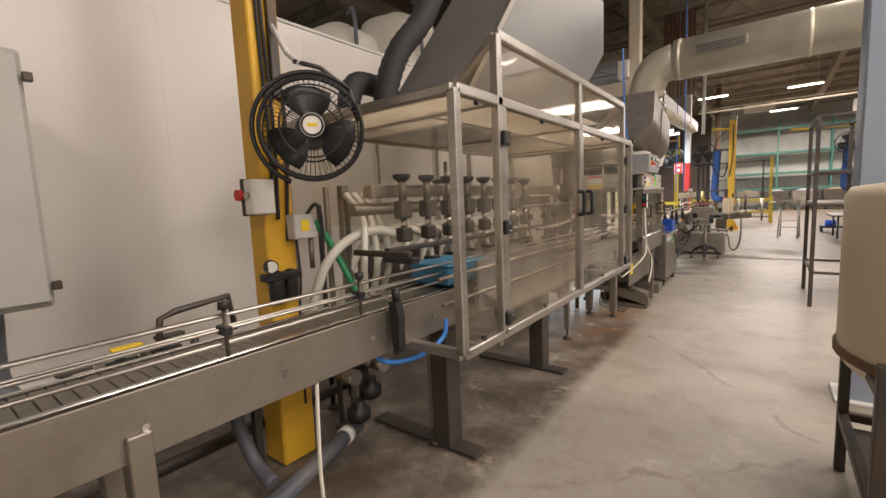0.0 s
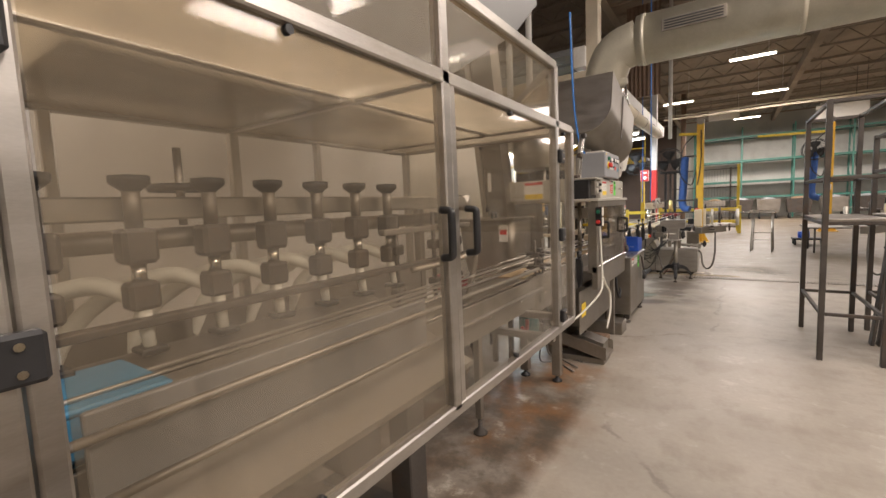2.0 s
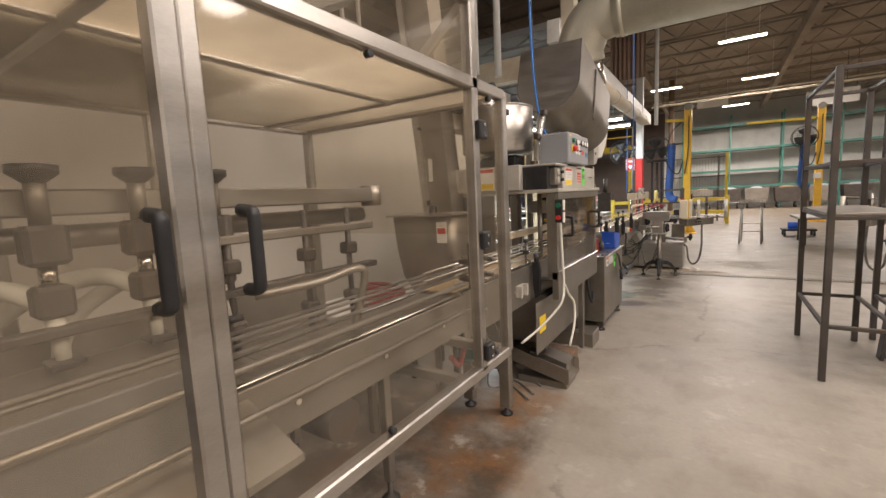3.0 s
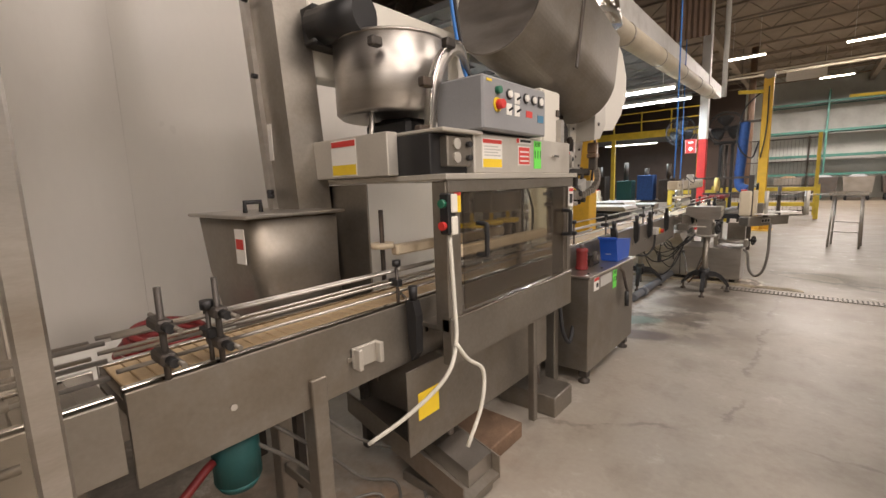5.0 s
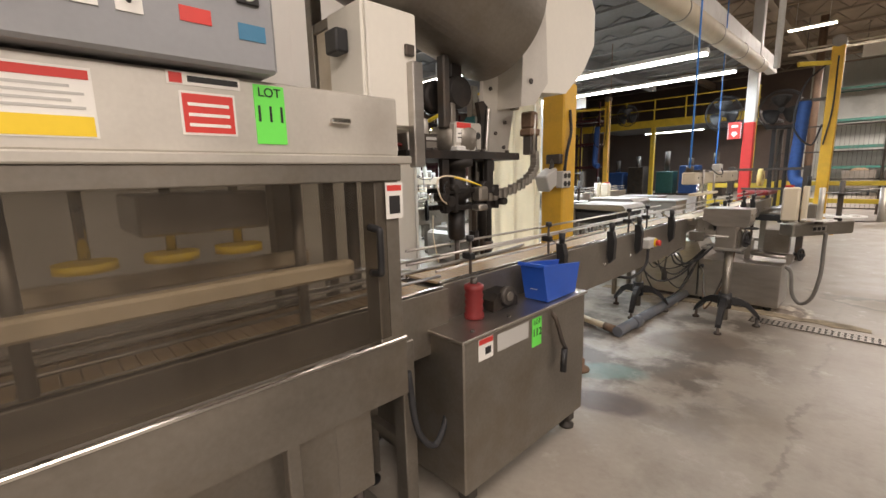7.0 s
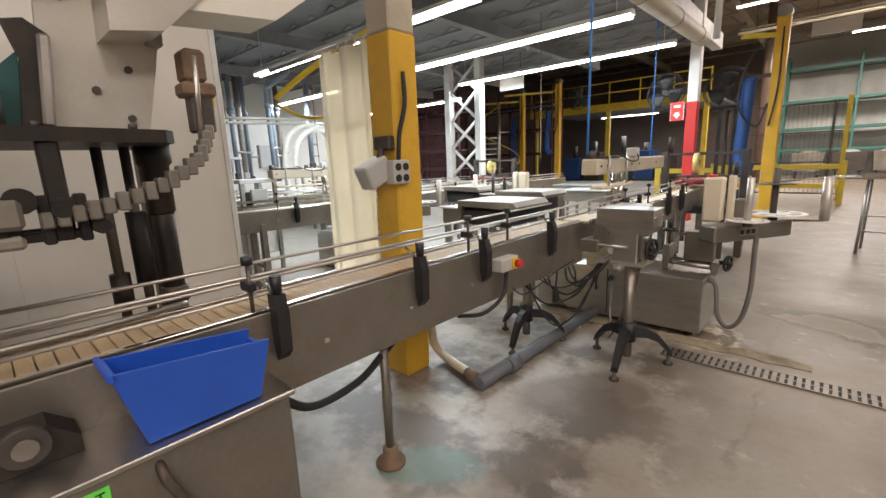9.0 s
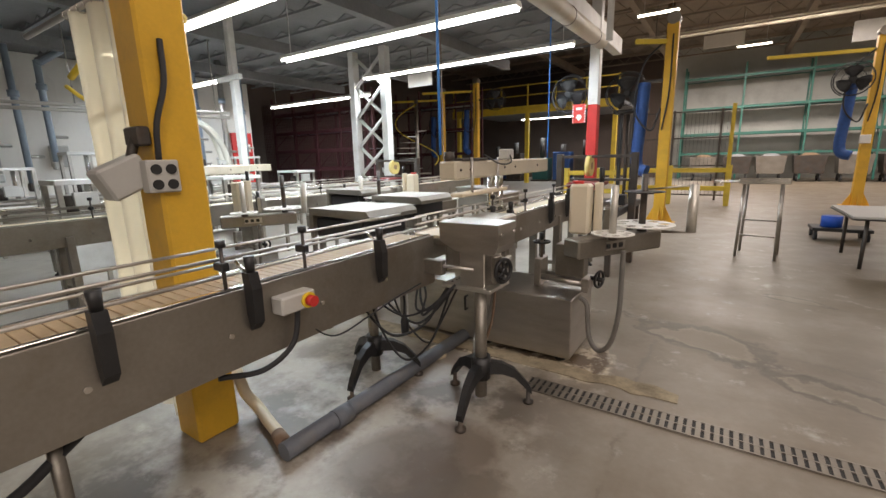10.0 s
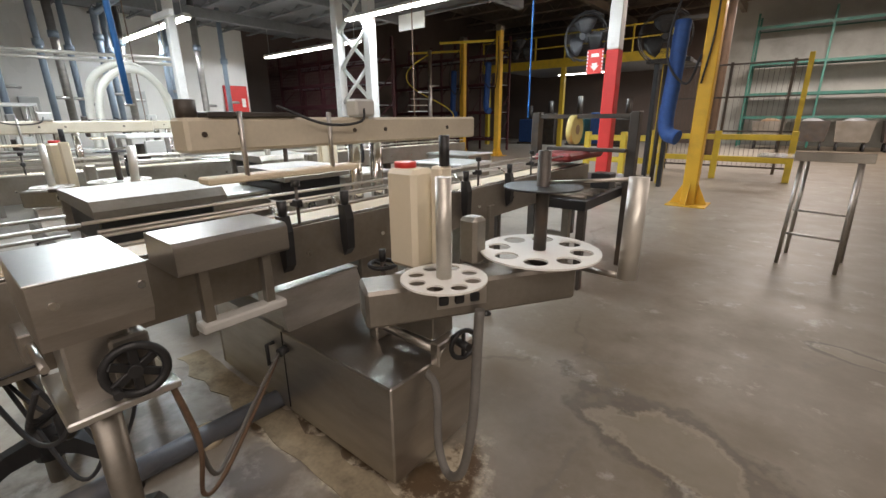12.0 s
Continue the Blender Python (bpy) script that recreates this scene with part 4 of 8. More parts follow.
for y in (1.62, 2.62, 3.95):
    part("upright", box(B(), -1.97, -1.92, y - 0.025, y + 0.025, 0.6, 1.50, 0.004), STEEL_DULL, fm)
NOZ = [1.78 + 0.215 * i for i in range(8)]
for i, y in enumerate(NOZ):
    v = part("valve", box(B(), -1.67, -1.59, y - 0.045, y + 0.045, 1.30, 1.40, 0.012), STEEL_DARK, fm)
    part("stem", cyl(B(), (-1.63, y, 1.40), (-1.63, y, 1.52), 0.022, n=12), STEEL_DULL, v)
    part("cap", lathe(B(), -1.63, y, [(0.02, 1.50), (0.05, 1.525), (0.05, 1.545), (0.001, 1.55)], 14), BLACK, v)
    part("rod", cyl(B(), (-1.63, y, 1.30), (-1.63, y, 1.24), 0.02, n=10), STEEL_BRIGHT, v)
    part("lower_block", box(B(), -1.665, -1.595, y - 0.04, y + 0.04, 1.17, 1.25, 0.01), STEEL_DARK, v)
    part("nozzle", cyl(B(), (-1.63, y, 1.17), (-1.61, y, 1.06), 0.022, 0.016, n=12), WHITE_HOSE, v)
    part("nozzle_tip", box(B(), -1.65, -1.57, y - 0.035, y + 0.035, 1.045, 1.065, 0.005), BLACK, v)
    part("hose", tube(B(), [(-1.65, y, 1.20), (-1.76, y - 0.08, 1.24), (-1.86, y - 0.22, 1.19), (-1.93, y - 0.34, 1.04 + 0.02 * (i % 3)), (-2.0, y - 0.40, 0.75), (-2.04, y - 0.40, 0.5)], 0.027, 8), WHITE_HOSE, fm)
hw = part("handwheel", torus(B(), (-1.80, 2.42, 1.525), (0, 0, 1), 0.085, 0.014, 22, 6), BLACK, fm)
part("spindle", cyl(B(), (-1.80, 2.42, 1.40), (-1.80, 2.42, 1.66), 0.013), STEEL_DULL, hw)
part("spoke", box(B(), -1.88, -1.72, 2.405, 2.435, 1.518, 1.532, 0.003), BLACK, hw)
for x, y in ((-1.42, 1.83), (-1.45, 3.13)):
    part("pedestal", box(B(), x - 0.06, x + 0.06, y - 0.06, y + 0.06, 0.02, 0.80, 0.006), STEEL_DARK, fm, "dark steel pedestal")
    part("base_bar", box(B(), x - 0.55, x + 0.22, y - 0.055, y + 0.055, 0, 0.022, 0.003), STEEL_DARK, fm)
part("swing_arm", tube(B(), [(-1.55, 3.35, 1.12), (-1.45, 3.55, 1.14), (-1.4, 3.72, 1.16), (-1.42, 3.70, 1.0), (-1.43, 3.68, 0.92)], 0.016), STEEL_DULL, fm)
for k, y in enumerate((1.60, 1.66, 1.72)):
    part("feed_hose", tube(B(), [(-1.9, y, 1.45), (-1.8, y + 0.03, 1.30), (-1.78, y + 0.04 * k, 1.05), (-1.86, y + 0.05, 0.8), (-1.95, y, 0.4)], 0.02), WHITE_HOSE, fm)
part("green_hose", tube(B(), [(-1.98, 1.42, 1.32), (-1.95, 1.50, 1.2), (-1.88, 1.56, 1.0), (-1.83, 1.6, 0.85)], 0.019), GREEN_HOSE, fm)
part("sensor_bar", box(B(), -1.75, -1.35, 1.50, 1.53, 1.12, 1.15, 0.004), STEEL_DARK, fm)
part("sensor", box(B(), -1.50, -1.30, 1.47, 1.52, 1.10, 1.13, 0.005), BLACK, fm)
crate = thing("plastic_crate", "pale blue plastic box standing inside the guard", "crate", (-1.45, 1.95, 0.93))
part("body", box(B(), -1.60, -1.33, 1.78, 2.13, 0.935, 1.04, 0.01), BLUE_CRATE, crate)
part("rim", box(B(), -1.61, -1.32, 1.77, 2.14, 1.035, 1.05, 0.005), BLUE_CRATE, crate)

# sloping grey hood over the guard with its black hoses
hd = thing("extraction_hood", "large sloping grey plastic hood over the filler", "hood", (-1.7, 3.0, 1.9))
HP = [(2.08, 1.87), (3.2, 1.87), (4.43, 2.54), (4.86, 2.88), (4.86, 3.4), (3.35, 3.4)]
part("front_panel", prism(B(), HP, "x", -1.47, -1.45), GREY_SHEET, hd)
part("back_panel", prism(B(), HP, "x", -2.12, -2.10), GREY_SHEET, hd)
part("sloped_panel", prism(B(), [(2.065, 1.87), (3.335, 3.4), (3.36, 3.4), (2.09, 1.87)], "x", -2.10, -1.47), GREY_SHEET, hd)
part("end_panel", box(B(), -2.10, -1.47, 4.84, 4.86, 2.88, 3.4, 0), GREY_SHEET, hd)
part("edge_angle", prism(B(), [(2.04, 1.87), (3.32, 3.4), (3.37, 3.4), (2.09, 1.87)], "x", -1.45, -1.435), STEEL_DULL, hd)
hs = thing("flexible_hose", "black corrugated extraction hose above the guard", "hose", (-2.0, 1.8, 2.0), "extraction hoses")
part("hose", tube(B(), [(-2.0, 1.75, 1.86), (-2.0, 1.76, 2.0), (-2.02, 1.85, 2.12), (-2.05, 2.05, 2.14), (-2.06, 2.2, 2.1)], 0.065, 14, 9, 0.08), RUBBER, hs)
hs = thing("flexible_hose", "black corrugated extraction hose above the guard", "hose", (-1.8, 2.0, 2.4), "extraction hoses")
part("hose", tube(B(), [(-1.85, 1.94, 1.9), (-1.86, 1.93, 2.05), (-1.82, 2.02, 2.3), (-1.75, 2.2, 2.55), (-1.7, 2.4, 3.0)], 0.07, 14, 10, 0.08), RUBBER, hs)


# ---- capper 111 ----
FX = -1.18
cp = thing("capping_machine", "stainless bottle capping machine with control box", "capping machine", (-1.6, 6.0, 0))
for x in (FX - 0.03, -1.95):
    for y in (5.50, 6.57):
        part("corner_post", box(B(), x - 0.045, x + 0.03, y - 0.045, y + 0.045, 0.80, 1.42, 0.004), STEEL_DULL, cp)
part("end_panel", box(B(), -1.95, -1.66, 5.455, 5.465, 0.45, 1.42, 0.002), STEEL_DULL, cp)
part("front_skirt", prism(B(), [(FX - 0.04, 0.66), (FX + 0.004, 0.66), (FX + 0.004, 0.855), (FX - 0.04, 0.855)], "y", 5.455, 6.62), STEEL_DULL, cp)
part("deck", box(B(), -1.98, FX - 0.04, 5.46, 6.62, 0.80, 0.82, 0.002), STEEL_DULL, cp)
part("skirt_lip", box(B(), FX - 0.01, FX + 0.012, 5.455, 6.62, 0.855, 0.868, 0.003), STEEL_BRIGHT, cp)
part("lower_body", box(B(), -1.95, -1.30, 5.55, 6.55, 0.28, 0.66, 0.006), STEEL_DULL, cp)
part("front_window", box(B(), FX - 0.004, FX + 0.004, 5.56, 6.56, 0.88, 1.39, 0), PANE_SMOKE, cp)
part("header_rail", box(B(), FX - 0.02, FX + 0.012, 5.46, 6.62, 1.375, 1.425, 0.003), STEEL_DULL, cp)
for y in (5.66, 6.50):
    part("handle", tube(B(), [(FX, y, 1.10), (FX + 0.045, y, 1.105), (FX + 0.05, y, 1.12), (FX + 0.05, y, 1.22), (FX + 0.045, y, 1.235), (FX, y, 1.24)], 0.011, 8, 3), BLACK, cp)
part("top_plate", box(B(), -2.02, FX + 0.02, 5.44, 6.66, 1.425, 1.45, 0.004), STEEL_PALE, cp)
part("gear_housing", box(B(), -1.95, FX - 0.02, 5.68, 6.64, 1.45, 1.625, 0.006), STEEL_PALE, cp)
part("left_housing", box(B(), -1.95, -1.42, 5.38, 5.44, 1.45, 1.63, 0.004), STEEL_PALE, cp)
part("dark_bay", box(B(), -1.90, FX - 0.06, 5.44, 5.68, 1.45, 1.61, 0.004), BLACK, cp)
part("bay_top", box(B(), -1.5, FX, 5.45, 5.72, 1.612, 1.628, 0.004), STEEL_PALE, cp)
# dial panel
dp = part("dial_panel", box(B(), FX - 0.07, FX - 0.02, 5.50, 5.66, 1.48, 1.60, 0.005), STEEL_DULL, cp)
for z in (1.515, 1.57):
    part("dial", cyl(B(), (FX - 0.02, 5.555, z), (FX - 0.012, 5.555, z), 0.022, n=18), STEEL_PALE, dp)
    part("dial_knob", cyl(B(), (FX - 0.02, 5.63, z), (FX + 0.0, 5.63, z), 0.012, n=12), BLACK, dp)
# control box
kx = FX + 0.02
kb = part("control_box", box(B(), -1.42, kx, 5.69, 6.25, 1.635, 1.86, 0.008), GREY_PAINT, cp, "grey enamel control box")
for y, z, r, m, d in ((5.80, 1.805, 0.018, GREEN_BTN, 0.02), (5.80, 1.745, 0.032, STICK_Y, 0.006), (5.80, 1.745, 0.022, RED, 0.035), (5.895, 1.80, 0.017, PAPER, 0.015), (6.045, 1.80, 0.017, PAPER, 0.015), (6.12, 1.80, 0.017, PAPER, 0.015), (6.19, 1.80, 0.02, PAPER, 0.012)):
    part("button", cyl(B(), (kx, y, z), (kx + d, y, z), r, r * 0.9, n=16), m, kb)
for y in (5.895, 6.045, 6.12):
    part("bezel", torus(B(), (kx + 0.004, y, 1.80), (1, 0, 0), 0.019, 0.005, 18, 6), BLACK, kb)
for y, z in ((5.895, 1.735), (5.965, 1.79), (5.965, 1.735)):
    part("switch_plate", box(B(), kx, kx + 0.003, y - 0.022, y + 0.022, z - 0.025, z + 0.025, 0), PAPER, kb)
    part("toggle", cyl(B(), (kx, y, z - 0.005), (kx + 0.022, y, z + 0.004), 0.005, n=8), BLACK, kb)
part("label_mark", box(B(), kx, kx + 0.002, 6.05, 6.11, 1.715, 1.745, 0), STICK_R, kb)
part("label_mark", box(B(), kx, kx + 0.002, 6.165, 6.225, 1.70, 1.735, 0), BLUE_CRATE, kb)
part("meter", box(B(), kx, kx + 0.008, 6.165, 6.215, 1.775, 1.825, 0.003), BLACK, kb)
part("label_mark", box(B(), kx, kx + 0.002, 5.72, 5.76, 1.835, 1.845, 0), STICK_Y, kb)
for y in (5.97, 6.0):
    part("cable", tube(B(), [(-1.40, y, 1.86), (-1.46, y - 0.02, 2.0), (-1.5, y - 0.06, 2.4), (-1.52, y - 0.08, 3.2)], 0.009), BLUE_TUBE if y < 5.98 else RUBBER, cp)
# stickers and tags on the housing
hx = FX - 0.02
st = part("warning_sticker", box(B(), hx, hx + 0.002, 5.735, 5.895, 1.475, 1.605, 0), PAPER, cp, "white warning sticker")
part("sticker_band", box(B(), hx + 0.002, hx + 0.003, 5.74, 5.89, 1.583, 1.60, 0), STICK_R, st)
part("sticker_band", box(B(), hx + 0.002, hx + 0.003, 5.74, 5.89, 1.478, 1.515, 0), STICK_Y, st)
for i in range(4):
    part("print_line", box(B(), hx + 0.002, hx + 0.003, 5.75, 5.88 - 0.02 * (i % 2), 1.528 + 0.013 * i, 1.533 + 0.013 * i, 0), LIGHT_GREY, st)
st = part("maker_plate", box(B(), hx, hx + 0.002, 6.02, 6.17, 1.595, 1.622, 0), PAPER, cp)
part("print_line", box(B(), hx + 0.002, hx + 0.003, 6.06, 6.165, 1.602, 1.615, 0), INK, st)
part("print_mark", box(B(), hx + 0.002, hx + 0.003, 6.025, 6.05, 1.598, 1.619, 0), STICK_R, st)
st = part("danger_sticker", box(B(), hx, hx + 0.002, 6.04, 6.155, 1.49, 1.583, 0), PAPER, cp)
part("sticker_field", box(B(), hx + 0.002, hx + 0.003, 6.045, 6.15, 1.495, 1.578, 0), STICK_R, st)
for i in range(3):
    part("print_line", box(B(), hx + 0.003, hx + 0.004, 6.055, 6.14, 1.508 + 0.022 * i, 1.515 + 0.022 * i, 0), PAPER, st)
tag = part("lot_tag", box(B(), hx, hx + 0.0025, 6.20, 6.275, 1.475, 1.615, 0), LIME, cp, "lime green paper lot tag")
words("LOT", 0.03, on_x(hx + 0.004, 6.2375, 1.597), INK, tag)
words("111", 0.055, on_x(hx + 0.004, 6.2375, 1.545), INK, tag)
part("latch", box(B(), hx, hx + 0.02, 6.40, 6.46, 1.535, 1.55, 0.004), STEEL_BRIGHT, cp)
st = part("warning_sticker", box(B(), -1.80, -1.62, 5.377, 5.379, 1.46, 1.62, 0), PAPER, cp, "white warning sticker")
part("sticker_band", box(B(), -1.795, -1.625, 5.375, 5.377, 1.59, 1.615, 0), STICK_R, st)
part("sticker_band", box(B(), -1.795, -1.625, 5.375, 5.377, 1.465, 1.51, 0), STICK_Y, st)
st = part("warning_sticker", box(B(), FX + 0.005, FX + 0.007, 5.465, 5.54, 1.295, 1.375, 0), STICK_Y, cp, "yellow warning sticker")
part("sticker_band", box(B(), FX + 0.007, FX + 0.008, 5.465, 5.54, 1.362, 1.375, 0), STICK_R, st)
st = part("hand_sticker", box(B(), FX + 0.012, FX + 0.014, 6.555, 6.62, 1.26, 1.37, 0), PAPER, cp)
part("print_mark", box(B(), FX + 0.014, FX + 0.015, 6.567, 6.608, 1.275, 1.33, 0.0), INK, st)
part("sticker_band", box(B(), FX + 0.014, FX + 0.015, 6.56, 6.615, 1.345, 1.362, 0.0), STICK_R, st)
# start and stop switch at the corner
sw = part("switch_box", box(B(), FX + 0.0, FX + 0.05, 5.41, 5.455, 1.215, 1.375, 0.006), BLACK, cp)
for z, m in ((1.335, GREEN_BTN), (1.25, RED)):
    part("switch_side", box(B(), FX + 0.05, FX + 0.058, 5.42, 5.458, z - 0.036, z + 0.036, 0.004), WHITE_TANK, sw)
    part("button", cyl(B(), (FX + 0.025, 5.41, z), (FX + 0.025, 5.392, z), 0.016, n=14), m, sw)
part("cable", tube(B(), [(FX + 0.03, 5.435, 1.215), (FX + 0.04, 5.44, 0.95), (FX + 0.05, 5.43, 0.78), (FX + 0.05, 5.36, 0.66), (FX - 0.05, 5.25, 0.52), (FX - 0.15, 5.12, 0.42)], 0.0085), WHITE_HOSE, cp)
part("cable", tube(B(), [(FX + 0.06, 5.42, 0.78), (FX + 0.07, 5.48, 0.70), (FX + 0.08, 5.57, 0.62), (FX + 0.09, 5.54, 0.48), (FX + 0.08, 5.45, 0.33)], 0.0085), WHITE_HOSE, cp)
# inside: cap belts and spindles
for z in (1.08,):
    part("gripper_belt", box(B(), -1.32, -1.27, 5.55, 6.50, z, z + 0.05, 0.008), BEIGE, cp)
    part("gripper_belt", box(B(), -1.62, -1.57, 5.55, 6.50, z, z + 0.05, 0.008), BEIGE, cp)
part("spindle_block", box(B(), -1.58, -1.30, 5.95, 6.25, 1.26, 1.36, 0.006), STEEL, cp)
for y in (5.85, 6.02, 6.18):
    d = part("spindle", cyl(B(), (-1.35, y, 1.22), (-1.35, y, 1.40), 0.012, n=10), STEEL_BRIGHT, cp)
    part("disc", cyl(B(), (-1.35, y, 1.195), (-1.35, y, 1.215), 0.06, n=20), STICK_Y, d)
for y in (5.72, 6.38):
    part("guide_column", cyl(B(), (-1.40, y, 0.82), (-1.40, y, 1.42), 0.018, n=12), STEEL_DULL, cp)
part("pulley", cyl(B(), (-1.62, 5.50, 1.12), (-1.62, 5.50, 1.145), 0.055, n=20), BEIGE, cp)
part("shaft", cyl(B(), (-1.62, 5.50, 0.95), (-1.62, 5.50, 1.3), 0.011, n=10), STEEL_DARK, cp)
# base: sloped chute, plinth and legs
chb = part("slide_chute", prism(B(), [(-1.86, 0.27), (-1.84, 0.29), (-1.10, 0.075), (-1.10, 0.055), (-1.12, 0.055)], "y", 5.42, 5.68), STEEL_DULL, cp, "dull steel reject chute")
for y in (5.41, 5.68):
    part("chute_wall", prism(B(), [(-1.86, 0.25), (-1.86, 0.36), (-1.10, 0.16), (-1.10, 0.05)], "y", y, y + 0.008), STEEL_DULL, chb)
part("chute_step", prism(B(), [(-1.42, 0.10), (-1.42, 0.22), (-1.32, 0.22), (-1.14, 0.17), (-1.14, 0.09)], "y", 5.50, 5.676), STEEL, chb)
part("front_plate", box(B(), -1.298, -1.288, 5.30, 6.40, 0.28, 0.655, 0.002), STEEL_DULL, cp)
part("base_sticker", box(B(), -1.288, -1.286, 5.36, 5.49, 0.42, 0.54, 0), STICK_Y, cp)
for x in (-1.34, -1.9):
    for y in (5.62, 6.50):
        part("leg", cyl(B(), (x, y, 0.03), (x, y, 0.30), 0.02, n=10), STEEL_DARK, cp)
        part("foot", lathe(B(), x, y, [(0.05, 0), (0.05, 0.015), (0.015, 0.035)], 14), STEEL_DARK, cp)
part("jack_post", box(B(), -1.24, -1.20, 6.2, 6.24, 0.05, 0.68, 0.004), STEEL_DULL, cp)

for y0, y1, x0, x1, z1, m, n in ((5.74, 6.10, -1.75, -1.22, 0.09, RUSTY, "timber_block"), (6.38, 6.62, -1.55, -1.16, 0.13, STEEL_DULL, "floor_box"), (5.44, 5.66, -1.50, -1.12, 0.05, STEEL_DULL, "floor_tray")):
    nm = {"timber_block": "brown rusted floor block under the capper", "floor_box": "low grey steel box on floor", "floor_tray": "low steel tray beneath the capper"}[n]
    solo(n, box(B(), x0, x1, y0, y1, 0, z1, 0.006), m, nm, "floor block", at=((x0 + x1) / 2, (y0 + y1) / 2, 0))

# cap hopper, elevator and sorter bowl
el = thing("cap_elevator", "tall grey stainless cap elevator with hopper bin", "elevator", (-2.2, 5.2, 0))
part("tower", prism(B(), [(-2.02, 0.42), (-1.84, 0.42), (-2.10, 3.4), (-2.32, 3.4)], "y", 5.26, 5.44), STEEL_DULL, el)
part("side_strip", prism(B(), [(-2.07, 0.42), (-2.02, 0.42), (-2.32, 3.4), (-2.37, 3.4)], "y", 5.235, 5.262), STEEL, el)
bin_loops = []
for z, gx, gy in ((1.30, 0.0, 0.0), (1.05, 0.01, 0.02), (0.86, 0.03, 0.05), (0.74, 0.08, 0.09), (0.66, 0.16, 0.13), (0.62, 0.24, 0.16)):
    x0, x1, y0, y1, rr = -2.25 + gx, -1.72 - gx * 0.6, 4.92 + gy, 5.34, 0.07
    lp = []
    for cx, cy, a0 in ((x1 - rr, y1 - 0.02, 0), (x0 + rr, y1 - 0.02, 90), (x0 + rr, y0 + rr, 180), (x1 - rr, y0 + rr, 270)):
        for k in range(5):
            a = radians(a0 + 22.5 * k)
            lp.append(Vector((cx + rr * math.cos(a), cy + (rr if cy < 5.2 else 0.02) * math.sin(a), z)))
    bin_loops.append(lp)
part("bin", rings(B(), bin_loops), STEEL_DULL, el)
part("bin_lid", box(B(), -2.27, -1.70, 4.90, 5.36, 1.30, 1.315, 0.004), STEEL, el)
part("lid_handle", tube(B(), [(-1.95, 5.02, 1.315), (-1.95, 5.02, 1.36), (-1.95, 5.09, 1.36), (-1.95, 5.09, 1.315)], 0.011, steps=1), BLACK, el)
part("caution_label", box(B(), -2.095, -2.06, 5.232, 5.2345, 1.55, 1.72, 0), PAPER, el)
for z in (1.38, 1.40, 1.95, 2.3):
    part("knob", cyl(B(), (-2.1 - 0.09 * (z - 1.38), 5.235, z), (-2.1 - 0.09 * (z - 1.38), 5.21, z), 0.012, n=10), BLACK, el)
for x in (-2.25, -1.85):
    part("leg", box(B(), x - 0.02, x + 0.02, 5.1, 5.14, 0, 0.60, 0.003), STEEL_DARK, el)
    part("leg", box(B(), x - 0.02, x + 0.02, 5.5, 5.54, 0, 0.60, 0.003), STEEL_DARK, el)
part("head_motor", cyl(B(), (-1.95, 5.45, 2.17), (-1.65, 5.5, 2.17), 0.085, n=18), BLACK, el)
part("head_gearbox", box(B(), -2.05, -1.9, 5.40, 5.58, 2.08, 2.26, 0.01), BLACK, el)

bw = thing("cap_sorter_bowl", "polished round cap sorter bowl above capper", "sorter bowl", (-1.72, 5.85, 1.6))
bx, by = -1.75, 5.74
part("bowl", lathe(B(), bx, by, [(0.26, 1.745), (0.285, 1.765), (0.285, 2.09), (0.275, 2.095), (0.27, 2.08), (0.27, 1.8), (0.001, 1.78)], 36), STEEL, bw)
part("rim", torus(B(), (bx, by, 2.095), (0, 0, 1), 0.282, 0.008, 32, 6), STEEL, bw)
part("column", cyl(B(), (bx, by, 1.45), (bx, by, 1.74), 0.07, n=16), BLACK, bw)
part("motor", box(B(), bx - 0.12, bx + 0.2, by - 0.10, by + 0.08, 1.60, 1.73, 0.02), BLACK, bw)
part("stay", cyl(B(), (bx + 0.10, by - 0.26, 1.45), (bx + 0.10, by - 0.23, 1.76), 0.012, n=10), STEEL, bw)
CH = [(bx + 0.38, by - 0.17, 1.63), (bx + 0.39, by - 0.16, 1.80), (bx + 0.39, by - 0.11, 1.93), (bx + 0.37, by + 0.0, 2.03), (bx + 0.34, by + 0.12, 2.05), (bx + 0.30, by + 0.22, 1.99)]
sweep = smooth_path(CH, 5)
part("chute", rings(B(), [[p + Vector((-0.018, 0, 0)), p + Vector((0.018, 0, 0)), p + Vector((0.018, 0.03, -0.045)), p + Vector((-0.018, 0.03, -0.045))] for p in sweep]), STEEL, bw)
part("chute_cover", tube(B(), [p + Vector((0.022, -0.004, 0.004)) for p in sweep], 0.007, 6, 1), STEEL_BRIGHT, bw)
for p in ((bx + 0.41, by - 0.2, 1.83), (bx + 0.38, by - 0.2, 1.64), (bx + 0.4, by - 0.03, 2.02), (bx + 0.2, by - 0.28, 2.02)):
    part("clamp", box(B(), p[0] - 0.02, p[0] + 0.02, p[1] - 0.03, p[1] + 0.03, p[2] - 0.02, p[2] + 0.02, 0.006), STEEL_DARK, bw)
part("chute_tail", tube(B(), [(bx + 0.39, by - 0.2, 1.62), (bx + 0.40, by - 0.16, 1.52), (bx + 0.42, by - 0.05, 1.46)], 0.018, 6), GREY_RUBBER, bw)
part("sticker", box(B(), bx - 0.02, bx + 0.05, by - 0.30, by - 0.298, 2.12, 2.19, 0), STICK_Y, bw)
cvr = thing("white_cover_box", "cream cover box behind the sorter bowl", "cover", (-1.65, 6.3, 1.9))
